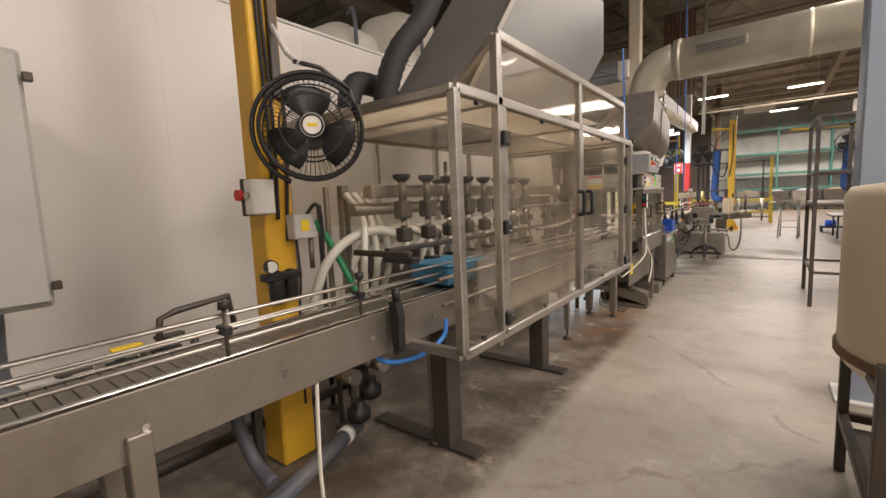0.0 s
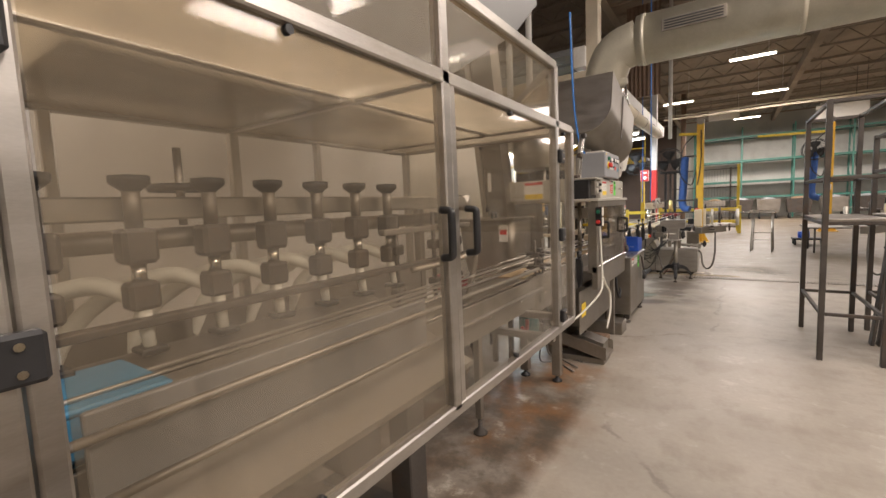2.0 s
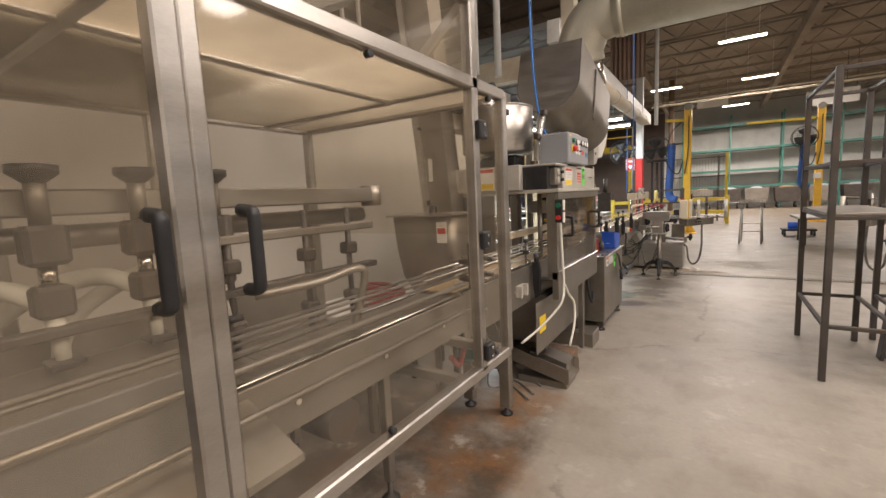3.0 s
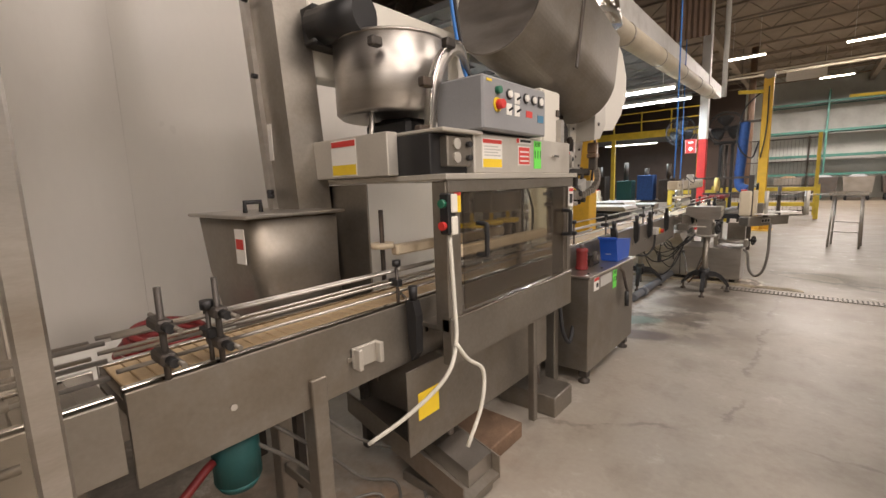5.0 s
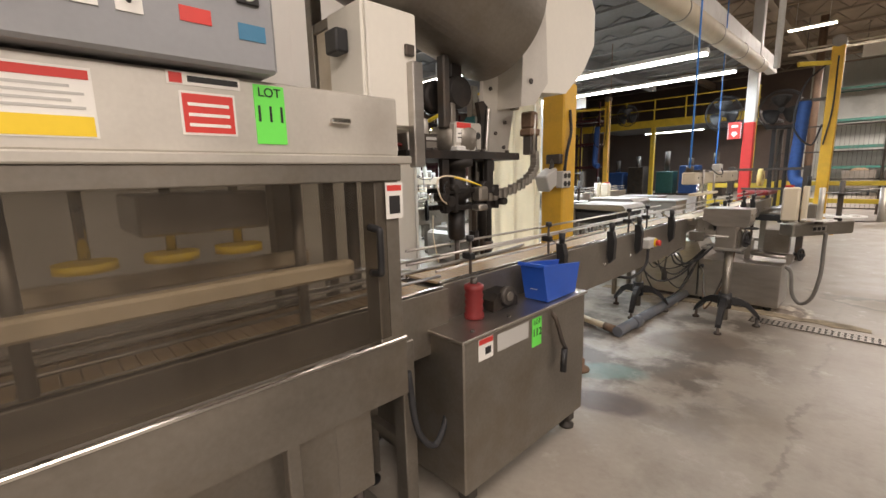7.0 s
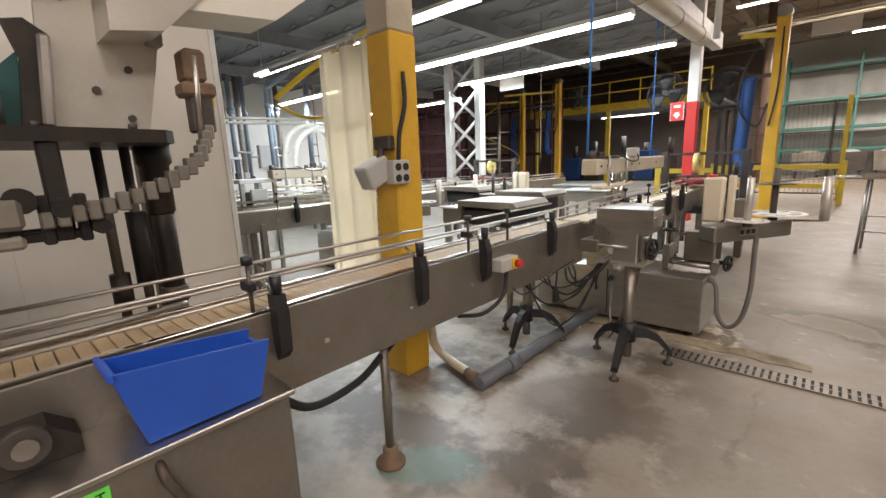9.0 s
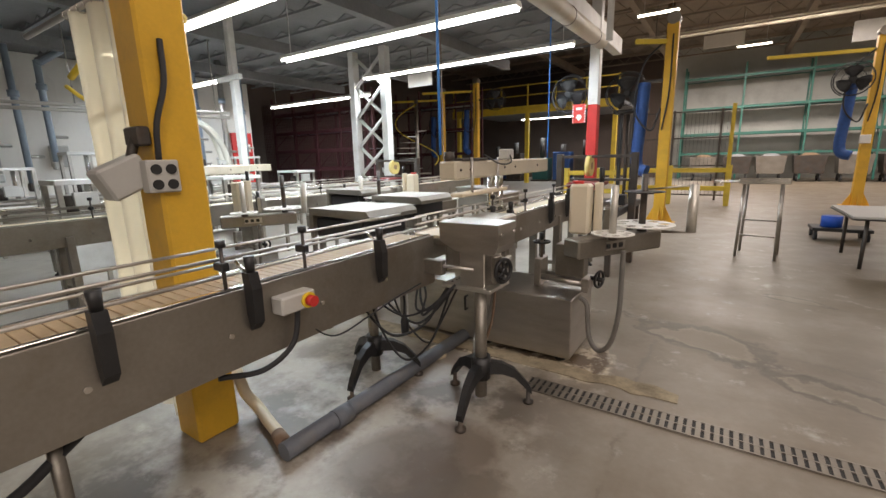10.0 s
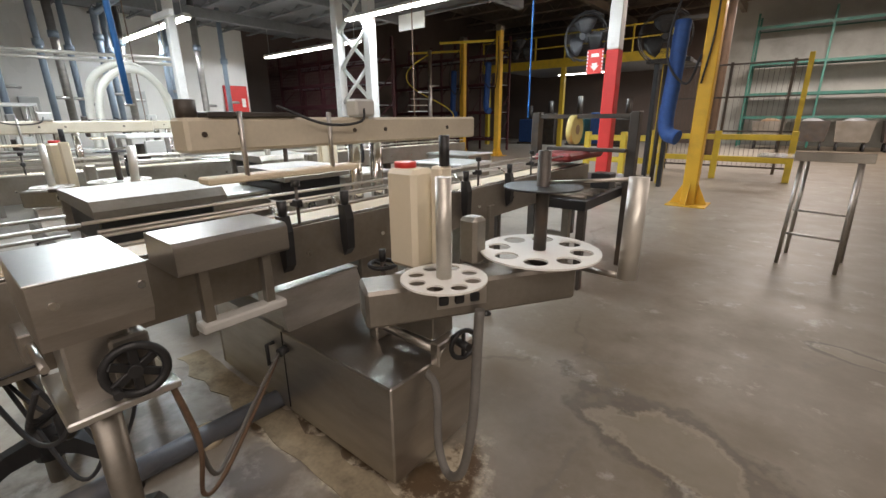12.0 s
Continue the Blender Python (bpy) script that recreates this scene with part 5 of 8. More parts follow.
part("box", box(B(), -2.12, -2.0, 5.44, 6.62, 1.95, 2.42, 0.01), WHITE_TANK, cvr)
part("post", box(B(), -2.08, -2.04, 6.2, 6.24, 1.45, 1.95, 0.004), STEEL_DULL, cvr)

# hopper over the next machine: trough, white guard and drive
hp = thing("cap_hopper", "steel half-round hopper with white plastic side guard", "hopper", (-1.65, 7.3, 2.1))
arc = [(0.28 * math.sin(a), -0.28 * math.cos(a)) for a in [radians(-90 + 5 * i) for i in range(37)]]
prof = [(-0.30, 0.34)] + [(-0.28, 0.34)] + arc + [(0.28, 0.34), (0.29, 0.34)] + [(q * 1.036, r * 1.036) for q, r in arc[::-1]]
HM = pose(-1.55, 6.40, 2.42, -14, 0, 0)
b = prism(B(), [(p[0], p[1]) for p in prof[1:]], "y", 0, 1.2)
b.transform(HM)
part("trough", b, STEEL_DULL, hp)
end = [(0.28, 0.34)] + arc[::-1] + [(-0.28, 0.34)]
b = prism(B(), end, "y", 0.0, 0.01)
b.transform(HM)
part("end_plate", b, STEEL, hp)
b = prism(B(), end, "y", 1.19, 1.2)
b.transform(HM)
part("end_plate", b, STEEL, hp)
b = box(B(), 0.29, 0.30, 0.5, 0.53, -0.2, 0.3, 0.002)
b.transform(HM)
part("stiffener", b, STEEL_DARK, hp)
GP = [(7.72, 1.80), (7.80, 2.56), (8.02, 2.62), (8.26, 2.50), (8.38, 2.33), (8.38, 2.14), (8.26, 1.98), (8.06, 1.83)]
part("side_guard", prism(B(), GP, "x", -1.62, -1.44), WHITE_TANK, hp, "white plastic side guard")
part("guard_plate", prism(B(), [(7.62, 1.72), (7.66, 2.52), (7.80, 2.56), (7.86, 1.86), (7.74, 1.74)], "x", -1.66, -1.432), STEEL_PALE, hp)
for y, z in ((7.72, 2.4), (7.70, 1.85), (8.1, 2.52)):
    part("bolt", cyl(B(), (-1.44, y, z), (-1.425, y, z), 0.014, n=8), STEEL_DARK, hp)
for y in (6.75, 7.75):
    part("support", box(B(), -1.90, -1.85, y - 0.025, y + 0.025, 0.0, 2.15 - 0.25 * (y - 6.75), 0.004), STEEL_DULL, hp)
    part("arm", box(B(), -1.90, -1.55, y - 0.02, y + 0.02, 1.98 - 0.25 * (y - 6.75), 2.02 - 0.25 * (y - 6.75), 0.004), STEEL_DULL, hp)

# cream electrical box beside the capper
eb2 = thing("electrical_box", "cream enamel electrical box with latch", "electrical box", (-1.5, 6.8, 1.5))
part("body", box(B(), -1.62, -1.40, 6.66, 6.90, 1.56, 1.98, 0.006), WHITE_TANK, eb2)
part("door", box(B(), -1.40, -1.385, 6.67, 6.89, 1.57, 1.97, 0.004), WHITE_TANK, eb2)
part("lock", box(B(), -1.385, -1.37, 6.83, 6.87, 1.82, 1.86, 0.003), STEEL_DARK, eb2)
part("rail", box(B(), -1.39, -1.35, 6.84, 6.89, 1.42, 1.80, 0.004), STEEL, eb2)
part("fan_cover", box(B(), -1.56, -1.48, 6.61, 6.66, 1.82, 1.90, 0.006), BLACK, eb2)
part("mount", box(B(), -1.60, -1.42, 6.68, 6.72, 1.44, 1.56, 0.004), STEEL_DULL, eb2)

# ---- chuck capper 112 on its cabinet ----
k2 = thing("chuck_capper", "dark greasy rotary chuck capper over the conveyor", "capping machine", (-1.6, 7.35, 0))
KX, KY = -1.57, 7.28
for x, y, r in ((-1.78, 7.01, 0.045), (-1.78, 7.755, 0.034)):
    p = part("post", cyl(B(), (x, y, 0.72), (x, y, 1.47), r, n=18), GREASY, k2)
    part("sleeve", lathe(B(), x, y, [(r, 1.24), (r + 0.008, 1.25), (r + 0.008, 1.40), (r + 0.018, 1.41), (r + 0.018, 1.47)], 18), GREASY, p)
    part("collar", lathe(B(), x, y, [(r, 0.93), (r + 0.008, 0.935), (r + 0.008, 0.985), (r, 0.99)], 18), STEEL_DARK, p)
for y, z0 in ((7.60, 0.97), (7.67, 1.02)):
    p = part("lift_rod", cyl(B(), (-1.74, y, 0.77), (-1.74, y, 1.46), 0.014, n=10), STEEL_DARK, k2)
    part("sleeve", cyl(B(), (-1.74, y, z0), (-1.74, y, z0 + 0.10 + 2 * (y - 7.60)), 0.028, n=14), GREASY, p)
pl_ = part("top_plate", prism(B(), [(-1.99, 6.95), (-1.53, 6.94), (-1.51, 6.97), (-1.49, 7.20), (-1.49, 7.40), (-1.52, 7.73), (-1.56, 7.76), (-1.99, 7.80)], "z", 1.462, 1.497), GREASY, k2)
for y in (7.0, 7.12, 7.46, 7.66):
    part("bolt", cyl(B(), (-1.55, y, 1.497), (-1.55, y, 1.512), 0.012, n=6), STEEL_DARK, pl_)
part("turret", lathe(B(), -1.60, 7.30, [(0.105, 1.497), (0.115, 1.505), (0.115, 1.59), (0.10, 1.61), (0.06, 1.625)], 28), STEEL_DULL, k2)
part("gear_block", box(B(), -1.64, -1.50, 7.215, 7.40, 1.497, 1.63, 0.012), STEEL_PALE, k2, "pale machined gear block")
part("block_lip", box(B(), -1.66, -1.49, 7.21, 7.34, 1.497, 1.52, 0.004), WHITE_PAINT, k2)
st = part("caution_sticker", box(B(), -1.50, -1.498, 7.215, 7.315, 1.535, 1.625, 0), PAPER, k2)
part("sticker_band", box(B(), -1.498, -1.497, 7.217, 7.313, 1.60, 1.624, 0), STICK_R, st)
part("print_mark", box(B(), -1.498, -1.497, 7.26, 7.305, 1.55, 1.568, 0, turned(-1.498, 7.28, 1.56, -15, 0, 0)), INK, st)
for k in range(2):
    part("print_line", box(B(), -1.498, -1.497, 7.225, 7.25, 1.555 + 0.018 * k, 1.56 + 0.018 * k, 0), INK, st)
part("bore", cyl(B(), (-1.50, 7.365, 1.57), (-1.496, 7.365, 1.57), 0.016, n=14), INK, k2)
sp = part("name_plate", box(B(), -1.57, -1.555, 7.035, 7.15, 1.50, 1.572, 0.002), STEEL_DARK, k2)
part("print_mark", cyl(B(), (-1.555, 7.055, 1.54), (-1.553, 7.055, 1.54), 0.014, n=14), LIGHT_GREY, sp)
part("print_line", box(B(), -1.555, -1.553, 7.08, 7.142, 1.545, 1.558, 0), LIGHT_GREY, sp)
part("print_line", box(B(), -1.555, -1.553, 7.08, 7.142, 1.51, 1.538, 0), STEEL, sp)
te = part("tee_handle", lathe(B(), -1.60, 7.105, [(0.024, 1.497), (0.024, 1.625), (0.018, 1.64), (0.001, 1.645)], 14), STEEL_PALE, k2)
part("tee_bar", cyl(B(), (-1.60, 7.03, 1.628), (-1.60, 7.19, 1.618), 0.007, n=8), BLACK, te)
dw_ = part("drive_wheel", lathe(B(), 0, 0, [(0.05, -0.025), (0.075, -0.02), (0.075, -0.008), (0.062, 0.0), (0.075, 0.008), (0.075, 0.02), (0.05, 0.025)], 26), GREASY, k2)
dw_.data.transform(Matrix.Translation(ORIGIN[k2.name]))
dw_.data.transform(Matrix.Translation(Vector((-1.64, 7.21, 1.75)) - ORIGIN[k2.name]) @ pose(0, 0, 0, 0, 90, 0))
mo = part("drive_motor", cyl(B(), (-1.72, 7.30, 1.77), (-1.54, 7.30, 1.77), 0.068, n=24), GREASY, k2)
for k in range(5):
    part("cooling_fin", torus(B(), (-1.70 + 0.034 * k, 7.30, 1.77), (1, 0, 0), 0.069, 0.006, 22, 6), GREASY, mo)
part("terminal_box", box(B(), -1.66, -1.56, 7.25, 7.33, 1.83, 1.90, 0.008), GREASY, mo)
part("motor_column", box(B(), -1.59, -1.54, 7.185, 7.225, 1.60, 1.92, 0.006), STEEL_DARK, k2)
part("motor_column", box(B(), -1.66, -1.60, 7.30, 7.34, 1.60, 1.74, 0.006), GREASY, k2)
part("linkage", box(B(), -1.57, -1.55, 7.24, 7.27, 1.60, 1.72, 0.004), STEEL_DULL, k2)
# spindle assembly under the plate
part("head_shaft", lathe(B(), KX, KY, [(0.085, 1.462), (0.085, 1.43), (0.05, 1.42), (0.05, 1.34), (0.075, 1.335), (0.075, 1.28), (0.05, 1.27), (0.05, 1.22)], 22), GREASY, k2)
part("chuck", lathe(B(), KX, KY, [(0.042, 1.22), (0.042, 1.085), (0.034, 1.075), (0.012, 1.07)], 18), GREASY, k2)
part("chuck_rod", cyl(B(), (KX, KY, 0.94), (KX, KY, 1.075), 0.012, n=10), STEEL_DARK, k2)
for z, xo in ((1.315, 0.06), (1.235, 0.05)):
    part("frame_arm", box(B(), KX + xo - 0.012, KX + xo + 0.012, 7.14, 7.52, z - 0.012, z + 0.012, 0.004), GREASY, k2)
    part("frame_arm", box(B(), KX - xo - 0.012, KX - xo + 0.012, 7.15, 7.50, z - 0.012, z + 0.012, 0.004), GREASY, k2)
for y in (7.15, 7.21, 7.36, 7.44, 7.51):
    part("frame_upright", box(B(), KX + 0.035, KX + 0.075, y - 0.012, y + 0.012, 1.215, 1.335, 0.004), GREASY, k2)
for y, z, r in ((7.12, 1.29, 0.02), (7.15, 1.27, 0.026), (7.18, 1.33, 0.016), (7.40, 1.325, 0.03), (7.47, 1.30, 0.022), (7.54, 1.25, 0.02)):
    part("knuckle", cyl(B(), (KX + 0.03, y, z), (KX + 0.10, y, z), r, n=12), GREASY, k2)
part("roller_block", box(B(), KX + 0.05, KX + 0.11, 7.335, 7.40, 1.26, 1.33, 0.01), STEEL_DULL, k2)
part("roller_block", box(B(), KX + 0.05, KX + 0.11, 7.33, 7.395, 1.215, 1.245, 0.008), STEEL, k2)
for y in (7.155, 7.47):
    part("drop_bar", box(B(), KX + 0.03, KX + 0.065, y - 0.022, y + 0.022, 1.22, 1.465, 0.006), GREASY, k2)
part("air_tube", tube(B(), [(-1.47, 7.33, 1.34), (-1.46, 7.22, 1.37), (-1.47, 7.11, 1.385), (-1.48, 7.07, 1.36), (-1.48, 7.09, 1.29), (-1.48, 7.13, 1.26)], 0.0035), BEIGE, k2)
part("air_tube", tube(B(), [(-1.46, 7.34, 1.335), (-1.455, 7.24, 1.36), (-1.46, 7.16, 1.378)], 0.004), STICK_Y, k2, "yellow air tube")
part("air_tube", tube(B(), [(-1.50, 7.15, 1.36), (-1.49, 7.12, 1.33), (-1.50, 7.15, 1.28)], 0.004), RUBBER, k2)
part("air_tube", tube(B(), [(-1.60, 7.15, 1.20), (-1.59, 7.14, 1.10), (-1.6, 7.18, 0.97)], 0.003), BEIGE, k2)
# jointed cap chute rising to the hopper
cps = smooth_path([(-1.50, 7.44, 1.275), (-1.47, 7.56, 1.30), (-1.45, 7.68, 1.345), (-1.46, 7.78, 1.41), (-1.49, 7.83, 1.49)], 4)
ch = part("cap_chute", tube(B(), cps, 0.012, 6, 1), STEEL_DARK, k2, "jointed steel cap chute")
for i, p in enumerate(cps):
    part("chute_link", box(B(), p.x - 0.022, p.x + 0.022, p.y - 0.013, p.y + 0.013, p.z - 0.02 - 0.004 * (i % 2), p.z + 0.02 + 0.004 * (i % 2), 0.004), STEEL_DULL, ch)
part("chute_riser", box(B(), -1.55, -1.49, 7.80, 7.86, 1.49, 1.62, 0.006), STEEL_DARK, k2)
part("riser_rail", cyl(B(), (-1.485, 7.81, 1.49), (-1.485, 7.82, 1.70), 0.009, n=8), STEEL, k2)
part("riser_clamp", box(B(), -1.56, -1.48, 7.78, 7.87, 1.59, 1.63, 0.008), RUSTY, k2)
part("riser_clamp", box(B(), -1.56, -1.48, 7.79, 7.85, 1.63, 1.72, 0.010), RUSTY, k2)
# pale side plate of the feeder and its lever
part("feeder_plate", prism(B(), [(7.50, 1.50), (7.71, 1.50), (7.76, 1.72), (7.78, 1.95), (7.52, 1.95), (7.50, 1.70)], "x", -1.61, -1.585), STEEL_PALE, k2)
for y, z in ((7.60, 1.60), (7.68, 1.66), (7.70, 1.78), (7.56, 1.82), (7.64, 1.88), (7.67, 1.53)):
    part("bolt", cyl(B(), (-1.585, y, z), (-1.575, y, z), 0.010, n=8), STEEL_DARK, k2)
part("lever", box(B(), -1.56, -1.54, 7.475, 7.50, 1.50, 1.72, 0.006, turned(-1.55, 7.48, 1.5, -6, 0, 0)), STEEL, k2)
part("lever_back", prism(B(), [(7.44, 1.50), (7.50, 1.50), (7.52, 1.72), (7.48, 1.75), (7.44, 1.74), (7.46, 1.66)], "x", -1.585, -1.56), GREASY, k2)
part("teal_casting", prism(B(), [(7.37, 1.50), (7.46, 1.50), (7.46, 1.68), (7.42, 1.64), (7.37, 1.60)], "x", -1.66, -1.60), TEAL, k2)
part("stay", cyl(B(), (-1.60, 6.985, 1.497), (-1.64, 6.97, 2.10), 0.022, n=12), STEEL_DULL, k2)
part("side_cable", tube(B(), [(-1.62, 6.86, 1.75), (-1.60, 6.90, 1.55), (-1.58, 6.96, 1.52)], 0.008), RED_HOSE, k2)
part("side_cable", tube(B(), [(-1.70, 6.80, 1.60), (-1.68, 6.85, 1.35), (-1.68, 6.87, 1.1), (-1.70, 6.86, 0.90)], 0.011), RUBBER, k2)
part("side_bar", tube(B(), [(-1.46, 7.0, 0.99), (-1.44, 7.2, 1.0), (-1.44, 7.5, 1.0), (-1.47, 7.7, 1.0)], 0.009, 6), STEEL_DULL, k2)
# cream control box of this machine on its own post
kb2 = thing("control_box", "cream control box with buttons on a dark post", "control box", (-1.62, 6.82, 0))
part("body", box(B(), -1.78, -1.66, 6.70, 6.88, 1.38, 1.96, 0.008), CREAM_PAINT, kb2)
part("face", box(B(), -1.660, -1.652, 6.75, 6.855, 1.50, 1.93, 0.003), LIGHT_GREY, kb2)
for k in range(4):
    part("knob", cyl(B(), (-1.652, 6.80, 1.66 + 0.075 * k), (-1.630, 6.80, 1.66 + 0.075 * k), 0.02, n=14), BLACK if k != 1 else GREEN_BTN, kb2)
part("label_mark", box(B(), -1.653, -1.649, 6.765, 6.795, 1.465, 1.49, 0), LIME, kb2)
part("label_mark", box(B(), -1.653, -1.649, 6.80, 6.83, 1.465, 1.49, 0), STICK_R, kb2)
part("post", cyl(B(), (-1.735, 6.79, 0.0), (-1.735, 6.79, 1.40), 0.028, n=14), STEEL_DARK, kb2)
part("cable", tube(B(), [(-1.62, 6.87, 1.38), (-1.60, 6.92, 1.20), (-1.61, 6.90, 0.95)], 0.009), RUBBER, kb2)

kc = thing("steel_cabinet", "stainless base cabinet with green lot tag and crank", "cabinet", (-1.6, 7.45, 0))
CX = -1.165
part("body", box(B(), -1.95, CX, 6.885, 7.83, 0.10, 0.755, 0.006), STEEL_DULL, kc)
part("top", box(B(), -1.97, CX + 0.012, 6.87, 7.842, 0.755, 0.77, 0.003), STEEL, kc)
for x in (-1.90, CX - 0.05):
    for y in (6.95, 7.76):
        part("leg", box(B(), x - 0.03, x + 0.03, y - 0.03, y + 0.03, 0.04, 0.10, 0.004), STEEL_DARK, kc)
        part("foot", lathe(B(), x, y, [(0.04, 0), (0.04, 0.015), (0.012, 0.03), (0.012, 0.05)], 12), STEEL_DARK, kc)
for y in (6.98, 7.22, 7.72):
    part("bolt", cyl(B(), (CX - 0.04, y, 0.77), (CX - 0.04, y, 0.777), 0.01, n=8), STEEL_DARK, kc)
tag = part("lot_tag", box(B(), CX, CX + 0.002, 7.34, 7.415, 0.60, 0.735, 0), LIME, kc, "lime green paper lot tag")
words("LOT", 0.03, on_x(CX + 0.003, 7.378, 0.715), INK, tag)
words("112", 0.05, on_x(CX + 0.003, 7.378, 0.665), INK, tag)
st = part("warning_sticker", box(B(), CX, CX + 0.002, 6.97, 7.06, 0.655, 0.745, 0), PAPER, kc)
part("sticker_band", box(B(), CX + 0.002, CX + 0.003, 6.972, 7.058, 0.722, 0.744, 0), STICK_R, st)
part("print_mark", box(B(), CX + 0.002, CX + 0.003, 7.01, 7.045, 0.675, 0.705, 0), INK, st)
part("faded_plate", box(B(), CX, CX + 0.0015, 7.09, 7.31, 0.66, 0.735, 0), LIGHT_GREY, kc)
part("crank_arm", tube(B(), [(CX - 0.01, 7.507, 0.735), (CX + 0.02, 7.51, 0.70), (CX + 0.03, 7.56, 0.57), (CX + 0.035, 7.585, 0.53)], 0.011, steps=1), STEEL_DARK, kc)
part("crank_grip", cyl(B(), (CX + 0.03, 7.58, 0.53), (CX + 0.04, 7.555, 0.42), 0.016, n=12), BLACK, kc)

bb = thing("parts_bin", "blue plastic parts bin standing on the cabinet", "bin", (-1.245, 7.62, 0.77))
b = prism(B(), [(7.50, 0.775), (7.76, 0.775), (7.80, 0.925), (7.455, 0.96)], "x", -1.315, -1.305)
prism(b, [(7.50, 0.775), (7.76, 0.775), (7.80, 0.925), (7.455, 0.96)], "x", -1.195, -1.185)
prism(b, [(7.50, 0.775), (7.505, 0.775), (7.465, 0.96), (7.455, 0.96)], "x", -1.305, -1.195)
prism(b, [(7.755, 0.775), (7.76, 0.775), (7.80, 0.90), (7.79, 0.90)], "x", -1.305, -1.195)
prism(b, [(7.50, 0.775), (7.76, 0.775), (7.76, 0.78), (7.50, 0.78)], "x", -1.305, -1.195)
part("tub", b, BLUE, bb)
part("rim", box(B(), -1.325, -1.175, 7.448, 7.46, 0.948, 0.965, 0.002), BLUE, bb)
part("label", box(B(), -1.275, -1.235, 7.482, 7.484, 0.83, 0.88, 0, turned(-1.245, 7.483, 0.855, 10, 0, 0)), PAPER, bb)
rf = thing("red_bottle", "dark red ribbed plastic cylinder on the cabinet", "bottle", (-1.31, 7.11, 0.77))
part("body", lathe(B(), -1.31, 7.11, [(0.042, 0.771), (0.044, 0.78), (0.044, 0.79), (0.038, 0.80), (0.042, 0.815), (0.037, 0.83), (0.042, 0.845), (0.037, 0.86), (0.042, 0.875), (0.037, 0.89), (0.043, 0.90), (0.043, 0.918), (0.03, 0.925), (0.001, 0.925)], 22), RED_HOSE, rf)
part("neck", cyl(B(), (-1.31, 7.11, 0.91), (-1.31, 7.11, 0.95), 0.015, n=12), STEEL_DARK, rf)
rl = thing("wheel_casting", "worn brown metal wheel casting on the cabinet", "casting", (-1.32, 7.3, 0.77))
part("base", prism(B(), [(7.22, 0.771), (7.40, 0.771), (7.40, 0.81), (7.35, 0.855), (7.25, 0.85), (7.22, 0.82)], "x", -1.38, -1.29), GREASY, rl)
part("wheel", cyl(B(), (-1.30, 7.31, 0.832), (-1.27, 7.31, 0.832), 0.042, n=20), STEEL_DARK, rl)
part("hub", cyl(B(), (-1.27, 7.31, 0.832), (-1.262, 7.31, 0.832), 0.022, n=12), STEEL_DULL, rl)

# ---- support legs, floor pipe, curtain ----
pl = thing("support_leg", "steel conveyor support leg with rusty foot", "leg", (-1.5, 8.44, 0))
part("tube", cyl(B(), (-1.5, 8.44, 0.03), (-1.5, 8.44, 0.66), 0.02, n=12), STEEL_DULL, pl)
part("foot", lathe(B(), -1.5, 8.44, [(0.07, 0), (0.07, 0.012), (0.035, 0.03), (0.035, 0.08), (0.02, 0.09)], 16), RUSTY, pl)


def tripod(x, y, top, ang, r=0.034):
    t = thing("tripod_stand", "steel column stand on black splayed tripod legs", "stand", (x, y, 0), "tripod stands")
    part("column", cyl(B(), (x, y, 0.06), (x, y, top), r, n=16), STEEL_DULL, t)
    part("hub", cyl(B(), (x, y, 0.17), (x, y, 0.30), r + 0.02, n=16), BLACK, t)
    for k in range(3):
        a = radians(ang + 120 * k)
        c, s = math.cos(a), math.sin(a)
        side = Vector((-s, c, 0))
        loops = [[Vector((x + q * c, y + q * s, z)) + side * w * e + Vector((0, 0, h * f)) for e, f in ((-1, -1), (1, -1), (0.7, 1), (-0.7, 1))] for q, z, w, h in ((0.03, 0.235, 0.034, 0.035), (0.12, 0.225, 0.030, 0.030), (0.19, 0.19, 0.027, 0.026), (0.26, 0.11, 0.024, 0.022), (0.285, 0.075, 0.022, 0.016))]
        leg = part("leg", rings(B(), loops), BLACK, t)
        for fc in leg.data.polygons:
            fc.use_smooth = False
        part("foot", lathe(B(), x + 0.27 * c, y + 0.27 * s, [(0.03, 0), (0.03, 0.015), (0.012, 0.025), (0.012, 0.08)], 12), STEEL_DARK, leg)
    return t


tripod(-1.0, 10.10, 0.69, 35)
tripod(-1.72, 10.02, 0.66, -80, 0.03)

fp = thing("floor_pipe", "dark grey drain pipe lying on the floor", "pipe", (-1.5, 9.8, 0))
part("run", cyl(B(), (-1.56, 9.20, 0.05), (-1.52, 10.95, 0.05), 0.045, n=16), PVC_GREY, fp)
part("coupling", cyl(B(), (-1.545, 9.50, 0.05), (-1.54, 9.60, 0.05), 0.052, n=16), PVC_GREY, fp)
fh = thing("drain_hose", "cream flexible hose joined to the drain pipe", "hose", (-2.0, 9.3, 0))
part("hose", tube(B(), [(-2.02, 9.28, 0.30), (-2.05, 9.33, 0.14), (-2.0, 9.36, 0.06), (-1.85, 9.32, 0.045), (-1.68, 9.27, 0.05)], 0.03, 10), BEIGE, fh)
part("coupling", cyl(B(), (-1.70, 9.27, 0.05), (-1.60, 9.24, 0.05), 0.035, n=12), RUSTY, fh)

